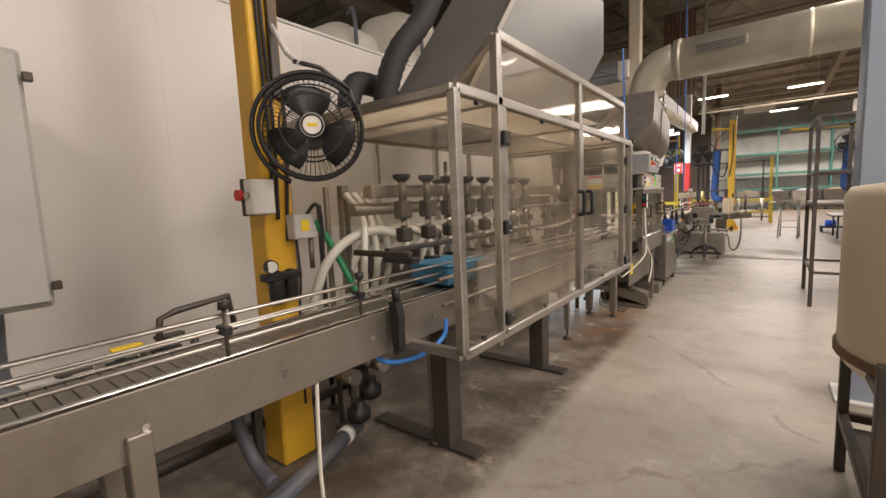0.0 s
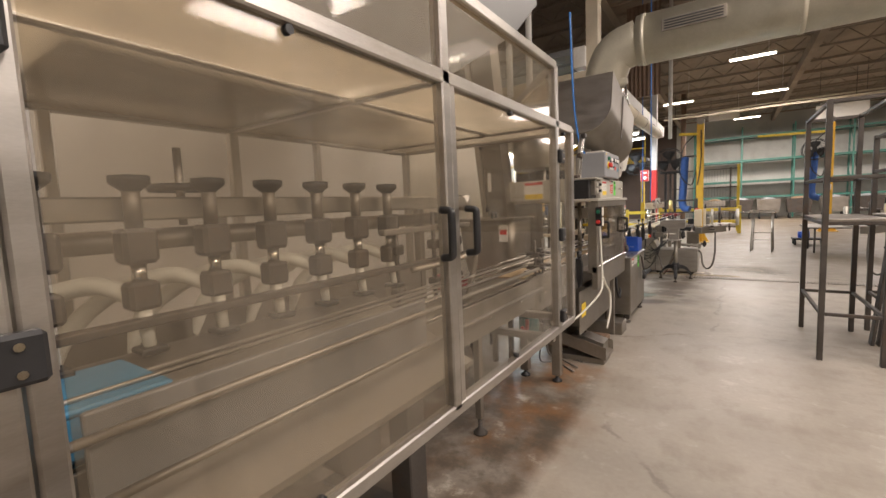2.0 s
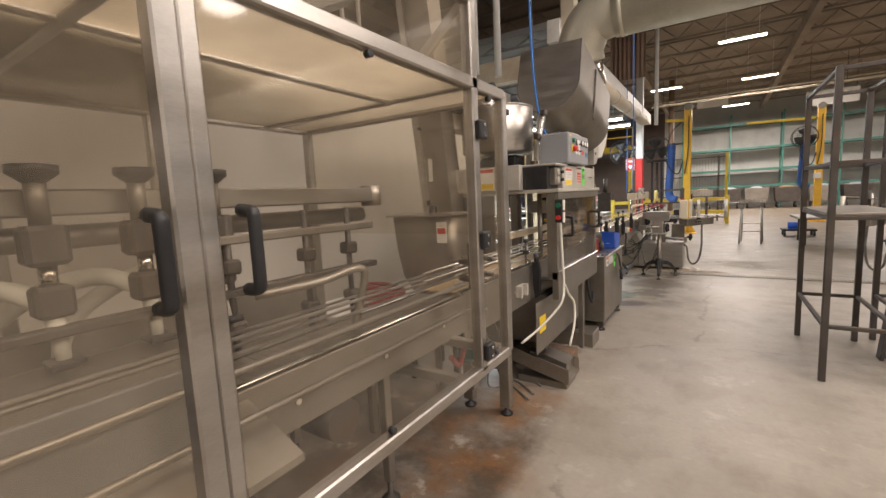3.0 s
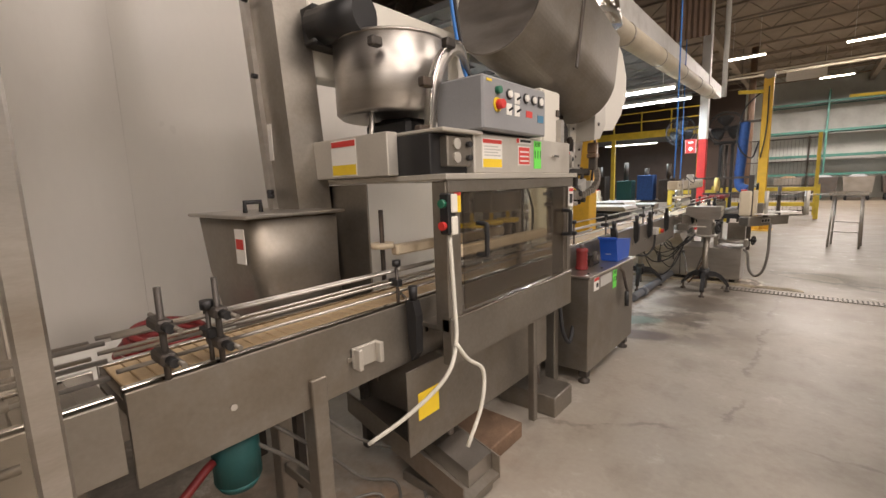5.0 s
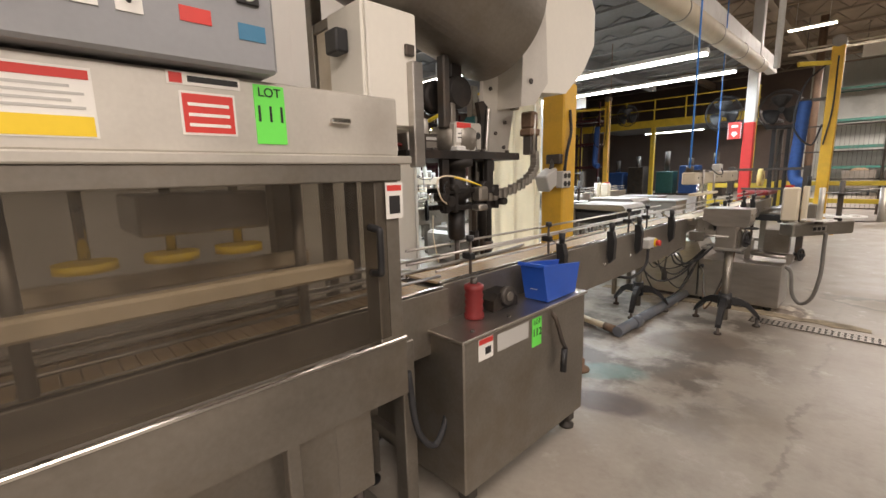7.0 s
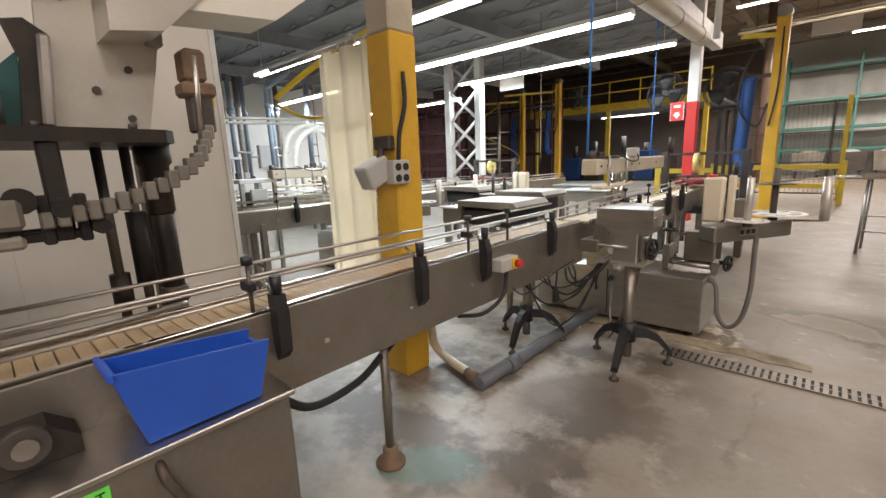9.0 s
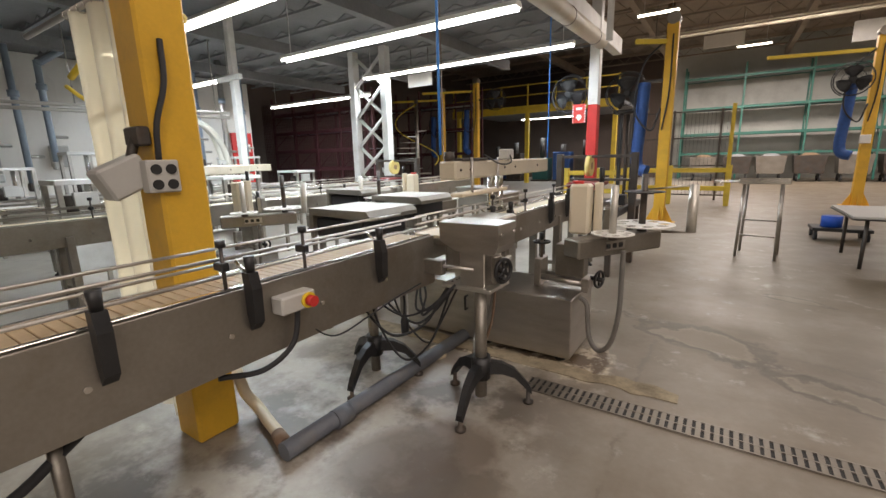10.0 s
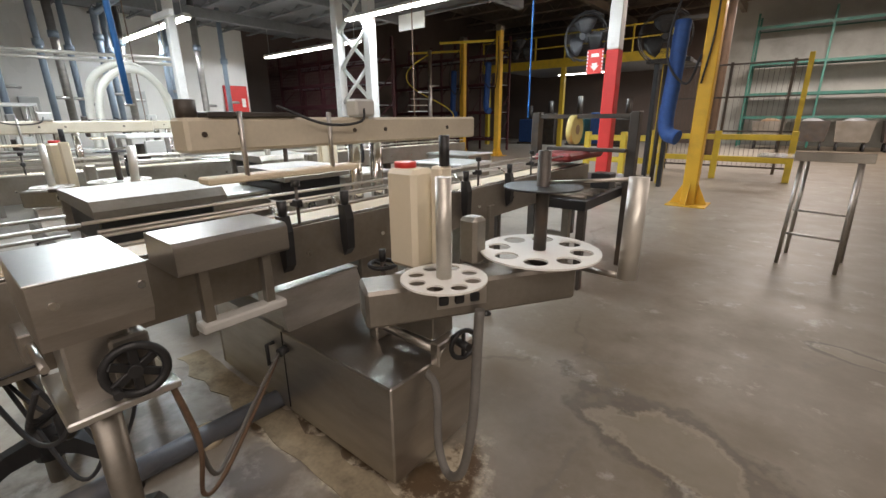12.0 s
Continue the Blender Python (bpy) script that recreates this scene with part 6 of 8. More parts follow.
cu = thing("strip_curtain", "yellowed clear plastic curtain hanging on a rail", "curtain", (-2.6, 9.05, 1))
n = 46
loops = []
for z in (0.08, 0.8, 1.5, 2.12):
    lp = []
    for side in (0, 1):
        rng_ = range(n) if side == 0 else range(n - 1, -1, -1)
        for i in rng_:
            u = i / (n - 1)
            w = 0.035 * math.sin(u * 17 + 0.4 * z) + 0.010 * math.sin(u * 31 + z)
            lp.append(Vector((-2.86 + 0.60 * u, 9.10 + w + 0.003 * side, z)))
    loops.append(lp)
part("sheet", rings(B(), loops), CURTAIN, cu)
part("rail", cyl(B(), (-3.5, 9.10, 2.14), (-2.24, 9.10, 2.14), 0.016, n=10), STEEL, cu)
for i in range(7):
    x = -2.82 + 0.09 * i
    part("ring", torus(B(), (x, 9.10, 2.13), (1, 0, 0), 0.022, 0.003, 12, 5), STEEL_BRIGHT, cu)
sh = thing("emergency_shower", "yellow emergency shower head on a yellow pipe", "shower", (-2.7, 9.5, 2.3))
part("pipe", tube(B(), [(-4.2, 9.5, 2.05), (-3.6, 9.5, 2.20), (-3.0, 9.5, 2.30), (-2.55, 9.45, 2.36), (-2.4, 9.4, 2.55), (-2.22, 9.17, 2.75)], 0.024, 10), STICK_Y, sh)
part("head", lathe(B(), -2.62, 9.45, [(0.12, 2.16), (0.13, 2.18), (0.06, 2.26), (0.03, 2.36)], 20), STICK_Y, sh)
part("pull_ring", tube(B(), [(-4.0, 9.4, 1.95), (-3.5, 9.35, 1.80), (-3.0, 9.3, 1.75), (-2.5, 9.3, 1.78)], 0.014), STICK_Y, sh)
wl = thing("wall_label", "yellow notice label on the white partition", "label", (XW, 8.35, 1.87))
part("sheet", box(B(), XW + 0.001, XW + 0.003, 8.55, 8.645, 1.83, 1.90, 0), STICK_Y, wl)
for i in range(2):
    part("print_line", box(B(), XW + 0.003, XW + 0.004, 8.56, 8.63, 1.85 + 0.022 * i, 1.857 + 0.022 * i, 0), RUSTY, wl)

# ---- trench drain ----
dr = thing("trench_drain", "black slotted trench drain grate set in the floor", "drain", (1.0, 10.45, 0), kind="structure")
# flat black sheet gives the shade of the channel; no trench is cut
part("channel", box(B(), -0.86, 6.0, 10.38, 10.53, 0.001, 0.004, 0), INK, dr)
for a in (10.375, 10.449, 10.523):
    part("rim", box(B(), -0.86, 6.0, a, a + 0.010, 0.004, 0.009, 0), STEEL_DULL, dr)
bars = [box(B(), -0.012, 0.012, -0.035, 0.035, 0.0, 0.004, 0)]
first = part("bar", bars[0], STEEL_DULL, dr)
first.data.transform(Matrix.Translation(ORIGIN[dr.name]))
k = 0
for i in range(100):
    for yy in (10.418, 10.492):
        o = first if k == 0 else first.copy()
        if k:
            scene.collection.objects.link(o)
            o.parent = dr
        o.location = (-0.83 + 0.040 * i - 1.0, yy - 10.45, 0.0045)
        k += 1
edge_pts = [(-2.4 + 0.06 * i, 10.66 + 0.05 * noise.noise((i * 0.35, 0.0, 0.0)) + 0.02 * noise.noise((i * 1.3, 3.0, 0.0))) for i in range(40)]
back_pts = [(-2.4 + 0.06 * i, 10.80 + 0.06 * noise.noise((i * 0.4, 7.0, 0.0))) for i in range(40)]
kerb = solo("floor_patch", prism(B(), edge_pts + back_pts[::-1], "z", 0.001, 0.004), mat("rough_grout", (0.30, 0.25, 0.17), 0.85, 0, 0.4, 9, 60, 0.3, dirt=(0.10, 0.075, 0.05)), "crumbled brown grout along the drain", "floor patch", kind="structure")


# ---- labeler ----
def labeler():
    lb = thing("labeling_machine", "stainless labeling machine with white label discs", "labeler", (-1.2, 11.1, 0), "labeling machines")
    part("cabinet", box(B(), -1.40, -0.71, 10.795, 11.30, 0.045, 0.458, 0.006), STEEL, lb)
    d = part("door_cabinet", prism(B(), [(10.80, 0.045), (10.80, 0.458), (10.86, 0.50), (11.30, 0.50), (11.30, 0.045)], "x", -2.06, -1.403), STEEL, lb)
    part("shoulder", prism(B(), [(-1.60, 0.45), (-1.36, 0.45), (-1.43, 0.62), (-1.60, 0.62)], "y", 10.812, 11.26), STEEL, d)
    part("shoulder_top", box(B(), -1.61, -1.425, 10.805, 11.265, 0.62, 0.628, 0.002), STEEL_PALE, d)
    part("handle", tube(B(), [(-1.49, 10.80, 0.37), (-1.49, 10.765, 0.37), (-1.49, 10.765, 0.27), (-1.49, 10.80, 0.27)], 0.009, steps=1), BLACK, d)
    part("door_gap", box(B(), -1.412, -1.405, 10.797, 10.80, 0.06, 0.45, 0), INK, d)
    for x in (-1.98, -1.36, -0.80):
        part("foot", cyl(B(), (x, 10.88, 0), (x, 10.88, 0.05), 0.035, n=12), BLACK, lb)
        part("foot", cyl(B(), (x, 11.22, 0), (x, 11.22, 0.05), 0.035, n=12), BLACK, lb)
    part("outlet", cyl(B(), (-1.37, 10.795, 0.385), (-1.37, 10.755, 0.375), 0.02, n=12), BLACK, lb)
    # slide carriage
    for y in (11.03, 11.12):
        part("slide_bar", cyl(B(), (-1.02, y, 0.53), (-0.66, y, 0.51), 0.022, n=12), STEEL, lb)
    part("slide_block", box(B(), -1.05, -1.00, 11.0, 11.16, 0.458, 0.66, 0.006), STEEL_DULL, lb)
    part("slide_block", box(B(), -0.71, -0.665, 11.0, 11.16, 0.458, 0.555, 0.006), STEEL, lb)
    part("support_post", box(B(), -0.90, -0.70, 11.01, 11.13, 0.555, 0.78, 0.005), STEEL_DULL, lb)
    w = part("handwheel", torus(B(), (-0.612, 11.08, 0.545), (1, -0.3, 0), 0.055, 0.010, 20, 6), BLACK, lb)
    part("hub", cyl(B(), (-0.67, 11.09, 0.545), (-0.58, 11.07, 0.545), 0.016, n=10), BLACK, w)
    part("spoke", box(B(), -0.618, -0.606, 11.075, 11.085, 0.495, 0.595, 0), BLACK, w)
    w = part("handwheel", torus(B(), (-1.02, 11.07, 0.775), (0, 0, 1), 0.055, 0.009, 20, 6), BLACK, lb)
    part("spindle", cyl(B(), (-1.02, 11.07, 0.60), (-1.02, 11.07, 0.79), 0.011, n=10), STEEL_DARK, w)
    part("spoke", box(B(), -1.07, -0.97, 11.065, 11.075, 0.77, 0.78, 0), BLACK, w)
    part("knob", cyl(B(), (-1.02, 11.07, 0.79), (-1.02, 11.07, 0.84), 0.014, n=10), BLACK, w)
    # arm with discs
    arm = part("arm_housing", box(B(), -0.72, -0.58, 10.66, 11.36, 0.765, 0.88, 0.01, turned(-0.62, 10.76, 0.85, 0, 0, -32)), STEEL_DULL, lb)
    pn = part("panel", box(B(), -0.581, -0.577, 10.87, 11.03, 0.80, 0.855, 0, turned(-0.62, 10.76, 0.85, 0, 0, -32)), STEEL, arm)
    for k in range(3):
        part("switch", box(B(), -0.577, -0.573, 10.875 + 0.05 * k, 10.905 + 0.05 * k, 0.812, 0.842, 0.004, turned(-0.62, 10.76, 0.85, 0, 0, -32)), BLACK, arm)
    for x, y, z, r in ((-0.49, 10.82, 0.91, 0.124), (-0.385, 11.195, 0.922, 0.198)):
        b = B()
        nseg = 48
        hole_r, hr = r * 0.68, r * 0.17
        # disc with eight round holes: outer ring, spokes and hub skinned as sectors
        outer = circle((x, y, z), (0, 0, 1), r, nseg)
        for dz in (0.0,):
            vo = [b.verts.new(p) for p in outer]
            vi = []
            for s in range(8):
                a0 = math.atan2(outer[s * 6].y - y, outer[s * 6].x - x)
                step = 2 * math.pi / 8
                sgn = 1 if (outer[1] - Vector((x, y, z))).cross(outer[0] - Vector((x, y, z))).z < 0 else -1
                mid = a0 + sgn * step / 2
                hc = Vector((x + hole_r * math.cos(mid), y + hole_r * math.sin(mid), z))
                hole = []
                for q in range(12):
                    aa = mid + sgn * (2 * math.pi * (q + 0.5) / 12)
                    hole.append(b.verts.new(hc + Vector((hr * 1.15 * math.cos(aa), hr * 1.15 * math.sin(aa), 0))))
                vi.append((hole, mid, sgn))
            hubr = r * 0.36
            hub = [b.verts.new(p) for p in circle((x, y, z), (0, 0, 1), hubr, nseg)]
            for s in range(8):
                hole, mid, sgn = vi[s]
                o = [vo[(s * 6 + k) % nseg] for k in range(7)]
                h = [hub[(s * 6 + k) % nseg] for k in range(7)]
                # upper half faces the rim, lower half faces the hub
                up = [hole[q] for q in (8, 9, 10, 11, 0, 1, 2, 3)]
                dn = [hole[q] for q in (3, 4, 5, 6, 7, 8)]
                b.faces.new(o + up[::-1])
                b.faces.new([h[0], o[0], up[0]])
                b.faces.new([o[6], h[6], up[-1]])
                b.faces.new(list(reversed(h)) + dn[::-1])
            b.faces.new(hub)
        geo = bmesh.ops.extrude_face_region(b, geom=list(b.faces))
        bmesh.ops.translate(b, vec=(0, 0, 0.006), verts=[g for g in geo["geom"] if isinstance(g, bmesh.types.BMVert)])
        part("label_disc", b, PAPER, lb, "white perforated label disc")
    part("spool_post", cyl(B(), (-0.49, 10.82, 0.915), (-0.49, 10.82, 1.20), 0.022, n=16), STEEL_PALE, lb)
    part("spool_post", cyl(B(), (-0.385, 11.195, 0.925), (-0.385, 11.195, 1.25), 0.021, n=16), STEEL_DARK, lb)
    part("spool_plate", cyl(B(), (-0.385, 11.195, 1.135), (-0.385, 11.195, 1.14), 0.125, n=28), BLACK, lb)
    part("disc_seat", cyl(B(), (-0.49, 10.82, 0.875), (-0.49, 10.82, 0.912), 0.03, n=14), STEEL_DARK, lb)
    part("disc_seat", cyl(B(), (-0.385, 11.195, 0.875), (-0.385, 11.195, 0.924), 0.03, n=14), STEEL_DARK, lb)
    part("drive_column", box(B(), -0.775, -0.65, 10.875, 10.98, 0.88, 1.20, 0.015), CREAM_TANK, lb)
    part("drive_column", box(B(), -0.635, -0.59, 10.93, 10.99, 0.88, 1.21, 0.008), CREAM_TANK, lb)
    part("red_cap", cyl(B(), (-0.735, 10.93, 1.20), (-0.735, 10.93, 1.218), 0.035, n=14), RED, lb)
    part("knob", cyl(B(), (-0.60, 10.96, 1.21), (-0.60, 10.96, 1.30), 0.016, n=12), BLACK, lb)
    part("motor", box(B(), -0.60, -0.53, 11.03, 11.10, 0.88, 1.04, 0.012), STEEL_DULL, lb)
    part("outrigger", cyl(B(), (-0.27, 11.25, 0.875), (-0.105, 11.21, 0.89), 0.010, n=10), STEEL, lb)
    part("roller", cyl(B(), (-0.105, 11.21, 0.885), (-0.108, 11.23, 1.185), 0.028, n=18), STEEL_PALE, lb)
    part("tie_rod", cyl(B(), (-0.108, 11.23, 1.18), (-0.385, 11.195, 1.15), 0.006, n=8), STEEL, lb)
    part("cable", tube(B(), [(-0.44, 10.93, 0.79), (-0.44, 10.92, 0.65), (-0.44, 10.90, 0.40), (-0.48, 10.90, 0.18), (-0.56, 10.92, 0.10), (-0.63, 10.95, 0.18), (-0.66, 10.98, 0.38), (-0.72, 10.99, 0.43)], 0.016, 10), GREY_RUBBER, lb)
    part("side_hood", box(B(), -1.98, -1.64, 10.90, 11.28, 0.498, 0.56, 0.006), STEEL, lb)
    return lb


lab = labeler()

hy = thing("bottle_guide_head", "stainless drive head on stand with handwheel", "machine head", (-1.05, 10.1, 0.7))
part("hood", prism(B(), [(-1.10, 0.90), (-0.875, 0.90), (-0.856, 0.94), (-0.856, 1.045), (-1.20, 1.045), (-1.20, 0.95)], "y", 10.016, 10.216), STEEL, hy)
part("hood_top", box(B(), -1.203, -0.853, 10.013, 10.219, 1.045, 1.051, 0.002), ALU, hy)
part("neck", box(B(), -1.10, -0.95, 10.05, 10.18, 0.70, 0.90, 0.006), STEEL, hy)
part("base_plate", box(B(), -1.20, -0.90, 10.02, 10.25, 0.69, 0.71, 0.004), ALU, hy)
part("clamp_block", box(B(), -0.98, -0.925, 10.13, 10.21, 0.71, 0.86, 0.006), STEEL_DULL, hy)
part("clamp_plate", box(B(), -1.30, -1.18, 10.0, 10.04, 0.76, 0.84, 0.004), STEEL_DULL, hy)
part("guide_bar", cyl(B(), (-1.30, 10.02, 0.81), (-1.0, 10.02, 0.81), 0.009, n=8), STEEL, hy)
for y in (10.05, 10.2):
    part("bolt", cyl(B(), (-0.856, y, 1.0), (-0.848, y, 1.0), 0.009, n=8), STEEL_BRIGHT, hy)
w = part("handwheel", torus(B(), (-0.895, 10.162, 0.785), (1, -0.25, 0), 0.062, 0.011, 24, 8), BLACK, hy)
part("hub", cyl(B(), (-0.935, 10.17, 0.785), (-0.88, 10.157, 0.785), 0.016, n=12), BLACK, w)
for a in (0, 60, 120):
    part("spoke", box(B(), -0.902, -0.89, 10.152, 10.172, 0.727, 0.843, 0.002, turned(-0.895, 10.162, 0.785, a, 0, 0)), BLACK, w)
part("wheel_grip", cyl(B(), (-0.89, 10.117, 0.755), (-0.855, 10.112, 0.755), 0.010, n=10), BLACK, w)
for k in range(3):
    part("cable", tube(B(), [(-1.1, 10.0, 0.72), (-1.2 - 0.05 * k, 9.98, 0.60 - 0.04 * k), (-1.4, 10.05 + 0.05 * k, 0.52 + 0.03 * k), (-1.55, 10.3, 0.66)], 0.007), RUBBER, hy)
part("cable", tube(B(), [(-0.98, 10.24, 0.70), (-1.05, 10.29, 0.46), (-1.16, 10.36, 0.16), (-1.25, 10.47, 0.16), (-1.32, 10.66, 0.32), (-1.37, 10.755, 0.375)], 0.008), GREY_RUBBER, hy)
part("cable", tube(B(), [(-0.98, 10.24, 0.70), (-1.04, 10.30, 0.40), (-1.18, 10.32, 0.09), (-1.24, 10.42, 0.07), (-1.31, 10.64, 0.28), (-1.37, 10.755, 0.375)], 0.008), RUSTY, hy)
cv2 = thing("belt_cover", "stainless cover over the timing screw", "cover", (-1.1, 10.5, 0.8))
part("cover", prism(B(), [(-1.28, 0.925), (-1.06, 0.925), (-1.05, 0.935), (-1.05, 1.01), (-1.065, 1.022), (-1.28, 1.022)], "y", 10.335, 10.68), STEEL, cv2)
part("leg", box(B(), -1.12, -1.09, 10.40, 10.43, 0.74, 0.925, 0.002), STEEL_DULL, cv2)
part("leg", box(B(), -1.12, -1.09, 10.60, 10.63, 0.74, 0.925, 0.002), STEEL_DULL, cv2)
part("clamp_bar", box(B(), -1.13, -1.07, 10.38, 10.66, 0.72, 0.75, 0.005), LIGHT_GREY, cv2)
rt = solo("tape_reel", lathe(B(), -1.55, 10.48, [(0.05, 0.0), (0.06, 0.002), (0.06, 0.06), (0.035, 0.06), (0.035, 0.004)], 24), BEIGE, "beige roll lying on the floor", "roll", at=(-1.55, 10.48, 0))
sb = thing("push_button_box", "grey stop button box on conveyor side", "button box", (-1.37, 9.2, 0.8))
part("box", box(B(), -1.38, -1.31, 9.10, 9.26, 0.80, 0.87, 0.006), LIGHT_GREY, sb)
part("collar", cyl(B(), (-1.31, 9.22, 0.835), (-1.30, 9.22, 0.835), 0.032, n=18), STICK_Y, sb)
part("button", cyl(B(), (-1.30, 9.22, 0.835), (-1.27, 9.22, 0.835), 0.022, n=16), RED, sb)
part("cable", tube(B(), [(-1.35, 9.2, 0.80), (-1.35, 9.16, 0.66), (-1.4, 9.05, 0.58), (-1.45, 8.9, 0.60)], 0.011), RUBBER, sb)
cl = thing("power_cable", "black cable hanging below the conveyor", "cable", (-1.5, 8.2, 0.5), "hanging cables")
part("cable", tube(B(), [(-1.42, 7.9, 0.62), (-1.45, 8.05, 0.50), (-1.50, 8.3, 0.48), (-1.5, 8.45, 0.56), (-1.48, 8.55, 0.64)], 0.016), RUBBER, cl)

c2 = conveyor("stainless labeler conveyor with white belt", -1.30, 0.28, 10.24, 14.0, 0.93, 0.22, (12.3, 13.6), links=False, rods=(0.05, 0.10), posts=(10.9, 11.5, 12.2, 12.9))
for y in (10.80, 11.10, 12.0, 12.5):
    black_bracket(-1.30, y, 0.93, 0.17)


def press_beam():
    t = thing("top_press", "beige enamel top press beam over the conveyor", "press", (-1.44, 11.4, 0), "top press beams")
    part("beam", box(B(), -1.56, -1.425, 10.56, 12.29, 1.235, 1.358, 0.012), CREAM_PAINT, t)
    for y in (10.62, 10.75, 11.3, 11.5, 12.0):
        part("bolt", cyl(B(), (-1.425, y, 1.30), (-1.419, y, 1.30), 0.010, n=8), STEEL_DARK, t)
    for y in (11.45, 11.60):
        part("column", cyl(B(), (-1.62, y, 0.60), (-1.62, y, 1.34), 0.035, n=16), STEEL_BRIGHT, t)
    part("shoe", box(B(), -1.50, -1.40, 10.6, 11.3, 1.12, 1.145, 0.006), BEIGE, t)
    for y in (10.75, 11.15):
        part("rod", cyl(B(), (-1.412, y, 1.12), (-1.412, y, 1.38), 0.010, n=8), STEEL, t)
    part("top_tray", box(B(), -1.56, -1.42, 10.64, 11.0, 1.358, 1.378, 0.004), STEEL_DARK, t)
    part("valve", box(B(), -1.48, -1.40, 11.3, 11.42, 1.36, 1.44, 0.01), LIGHT_GREY, t)
    part("motor", cyl(B(), (-1.50, 10.60, 1.358), (-1.50, 10.60, 1.42), 0.035, n=14), STEEL_DARK, t)
    part("cable", tube(B(), [(-1.40, 10.9, 1.40), (-1.37, 11.1, 1.33), (-1.37, 11.3, 1.34), (-1.42, 11.36, 1.42)], 0.006), RUBBER, t)
    part("foot", box(B(), -1.72, -1.55, 11.38, 11.68, 0.0, 0.62, 0.01), STEEL_DULL, t)
    return t


prs = press_beam()

# carton sealer
se = thing("carton_sealer", "black carton sealer with yellow tape roll", "sealer", (-1.4, 13.9, 0))
for x in (-1.86, -0.92):
    part("mast", box(B(), x - 0.04, x + 0.04, 13.95, 14.05, 0, 1.40, 0.006), STEEL_DARK, se)
part("crossbar", box(B(), -1.86, -0.92, 13.97, 14.03, 1.34, 1.38, 0.004), STEEL_DARK, se)
part("bed", box(B(), -1.82, -0.96, 13.1, 14.9, 0.66, 0.74, 0.006), BLACK, se)
for i in range(12):
    part("roller", cyl(B(), (-1.30, 13.2 + 0.14 * i, 0.75), (-1.0, 13.2 + 0.14 * i, 0.75), 0.02, n=10), STEEL_DULL, se)
for x in (-1.78, -1.0):
    for y in (13.15, 14.85):
        part("leg", box(B(), x - 0.03, x + 0.03, y - 0.03, y + 0.03, 0, 0.66, 0.004), STEEL_DARK, se)
part("tape_head", box(B(), -1.62, -1.28, 13.5, 14.3, 0.98, 1.05, 0.02), RED_HOSE, se)
part("head_arm", box(B(), -1.7, -0.95, 13.9, 14.0, 1.05, 1.08, 0.005), STEEL_DARK, se)
b = cyl(B(), (-1.50, 14.0, 1.24), (-1.44, 14.0, 1.24), 0.135, n=28)
tp = part("tape_roll", b, mat("yellow_tape", (0.75, 0.62, 0.22), 0.35), se, "pale yellow tape roll")
part("tape_core", cyl(B(), (-1.44, 14.0, 1.24), (-1.437, 14.0, 1.24), 0.045, n=18), CARDBOARD, tp)
part("control", box(B(), -1.05, -0.9, 13.4, 13.55, 0.80, 0.92, 0.006), BLACK, se)
copy_thing(se, pose(-5.3, 14.6, 0))

# copies: labelers and press on the next line, and one across the aisle
copy_thing(lab, pose(-2.75, 12.3, 0, 0, 0, 180))
copy_thing(lab, pose(-4.5, 10.8, 0))
copy_thing(lab, pose(2.35, 10.75, 0, 0, 0, 180))
copy_thing(prs, pose(-5.6, 10.9, 0))
c3 = conveyor("stainless conveyor of the second line with white belt", -4.6, 0.28, 8.9, 16.5, 0.93, 0.22, (9.4, 11.0, 13.0, 15.5), links=False, rods=(0.05, 0.10), posts=(9.6, 10.5, 12.2, 13.4))
for y in (9.8, 11.2, 12.6, 14.0):
    black_bracket(-4.6, y, 0.93, 0.17)
c4 = conveyor("stainless conveyor of the third line with white belt", -6.9, 0.28, 9.5, 16.0, 0.90, 0.22, (9.9, 12.0, 14.0, 15.7), links=False, rods=(0.05, 0.10), posts=(10.5, 12.2, 14.4))
copy_thing(prs, pose(-7.1, 12.3, 0))
for x, y in ((-3.0, 11.2), (-3.2, 12.6), (-2.9, 13.9), (-6.0, 12.6), (-3.6, 15.0)):
    t = thing("work_table", "steel side table with grey top and dark hood box", "table", (x, y, 0), "side tables")
    part("top", box(B(), x - 0.38, x + 0.38, y - 0.30, y + 0.30, 0.86, 0.88, 0.004), ALU, t)
    part("apron", box(B(), x - 0.36, x + 0.36, y - 0.28, y + 0.28, 0.70, 0.86, 0.004), STEEL_DULL, t)
    for sx in (-0.33, 0.33):
        for sy in (-0.25, 0.25):
            part("leg", box(B(), x + sx - 0.02, x + sx + 0.02, y + sy - 0.02, y + sy + 0.02, 0, 0.70, 0.003), STEEL_DULL, t)
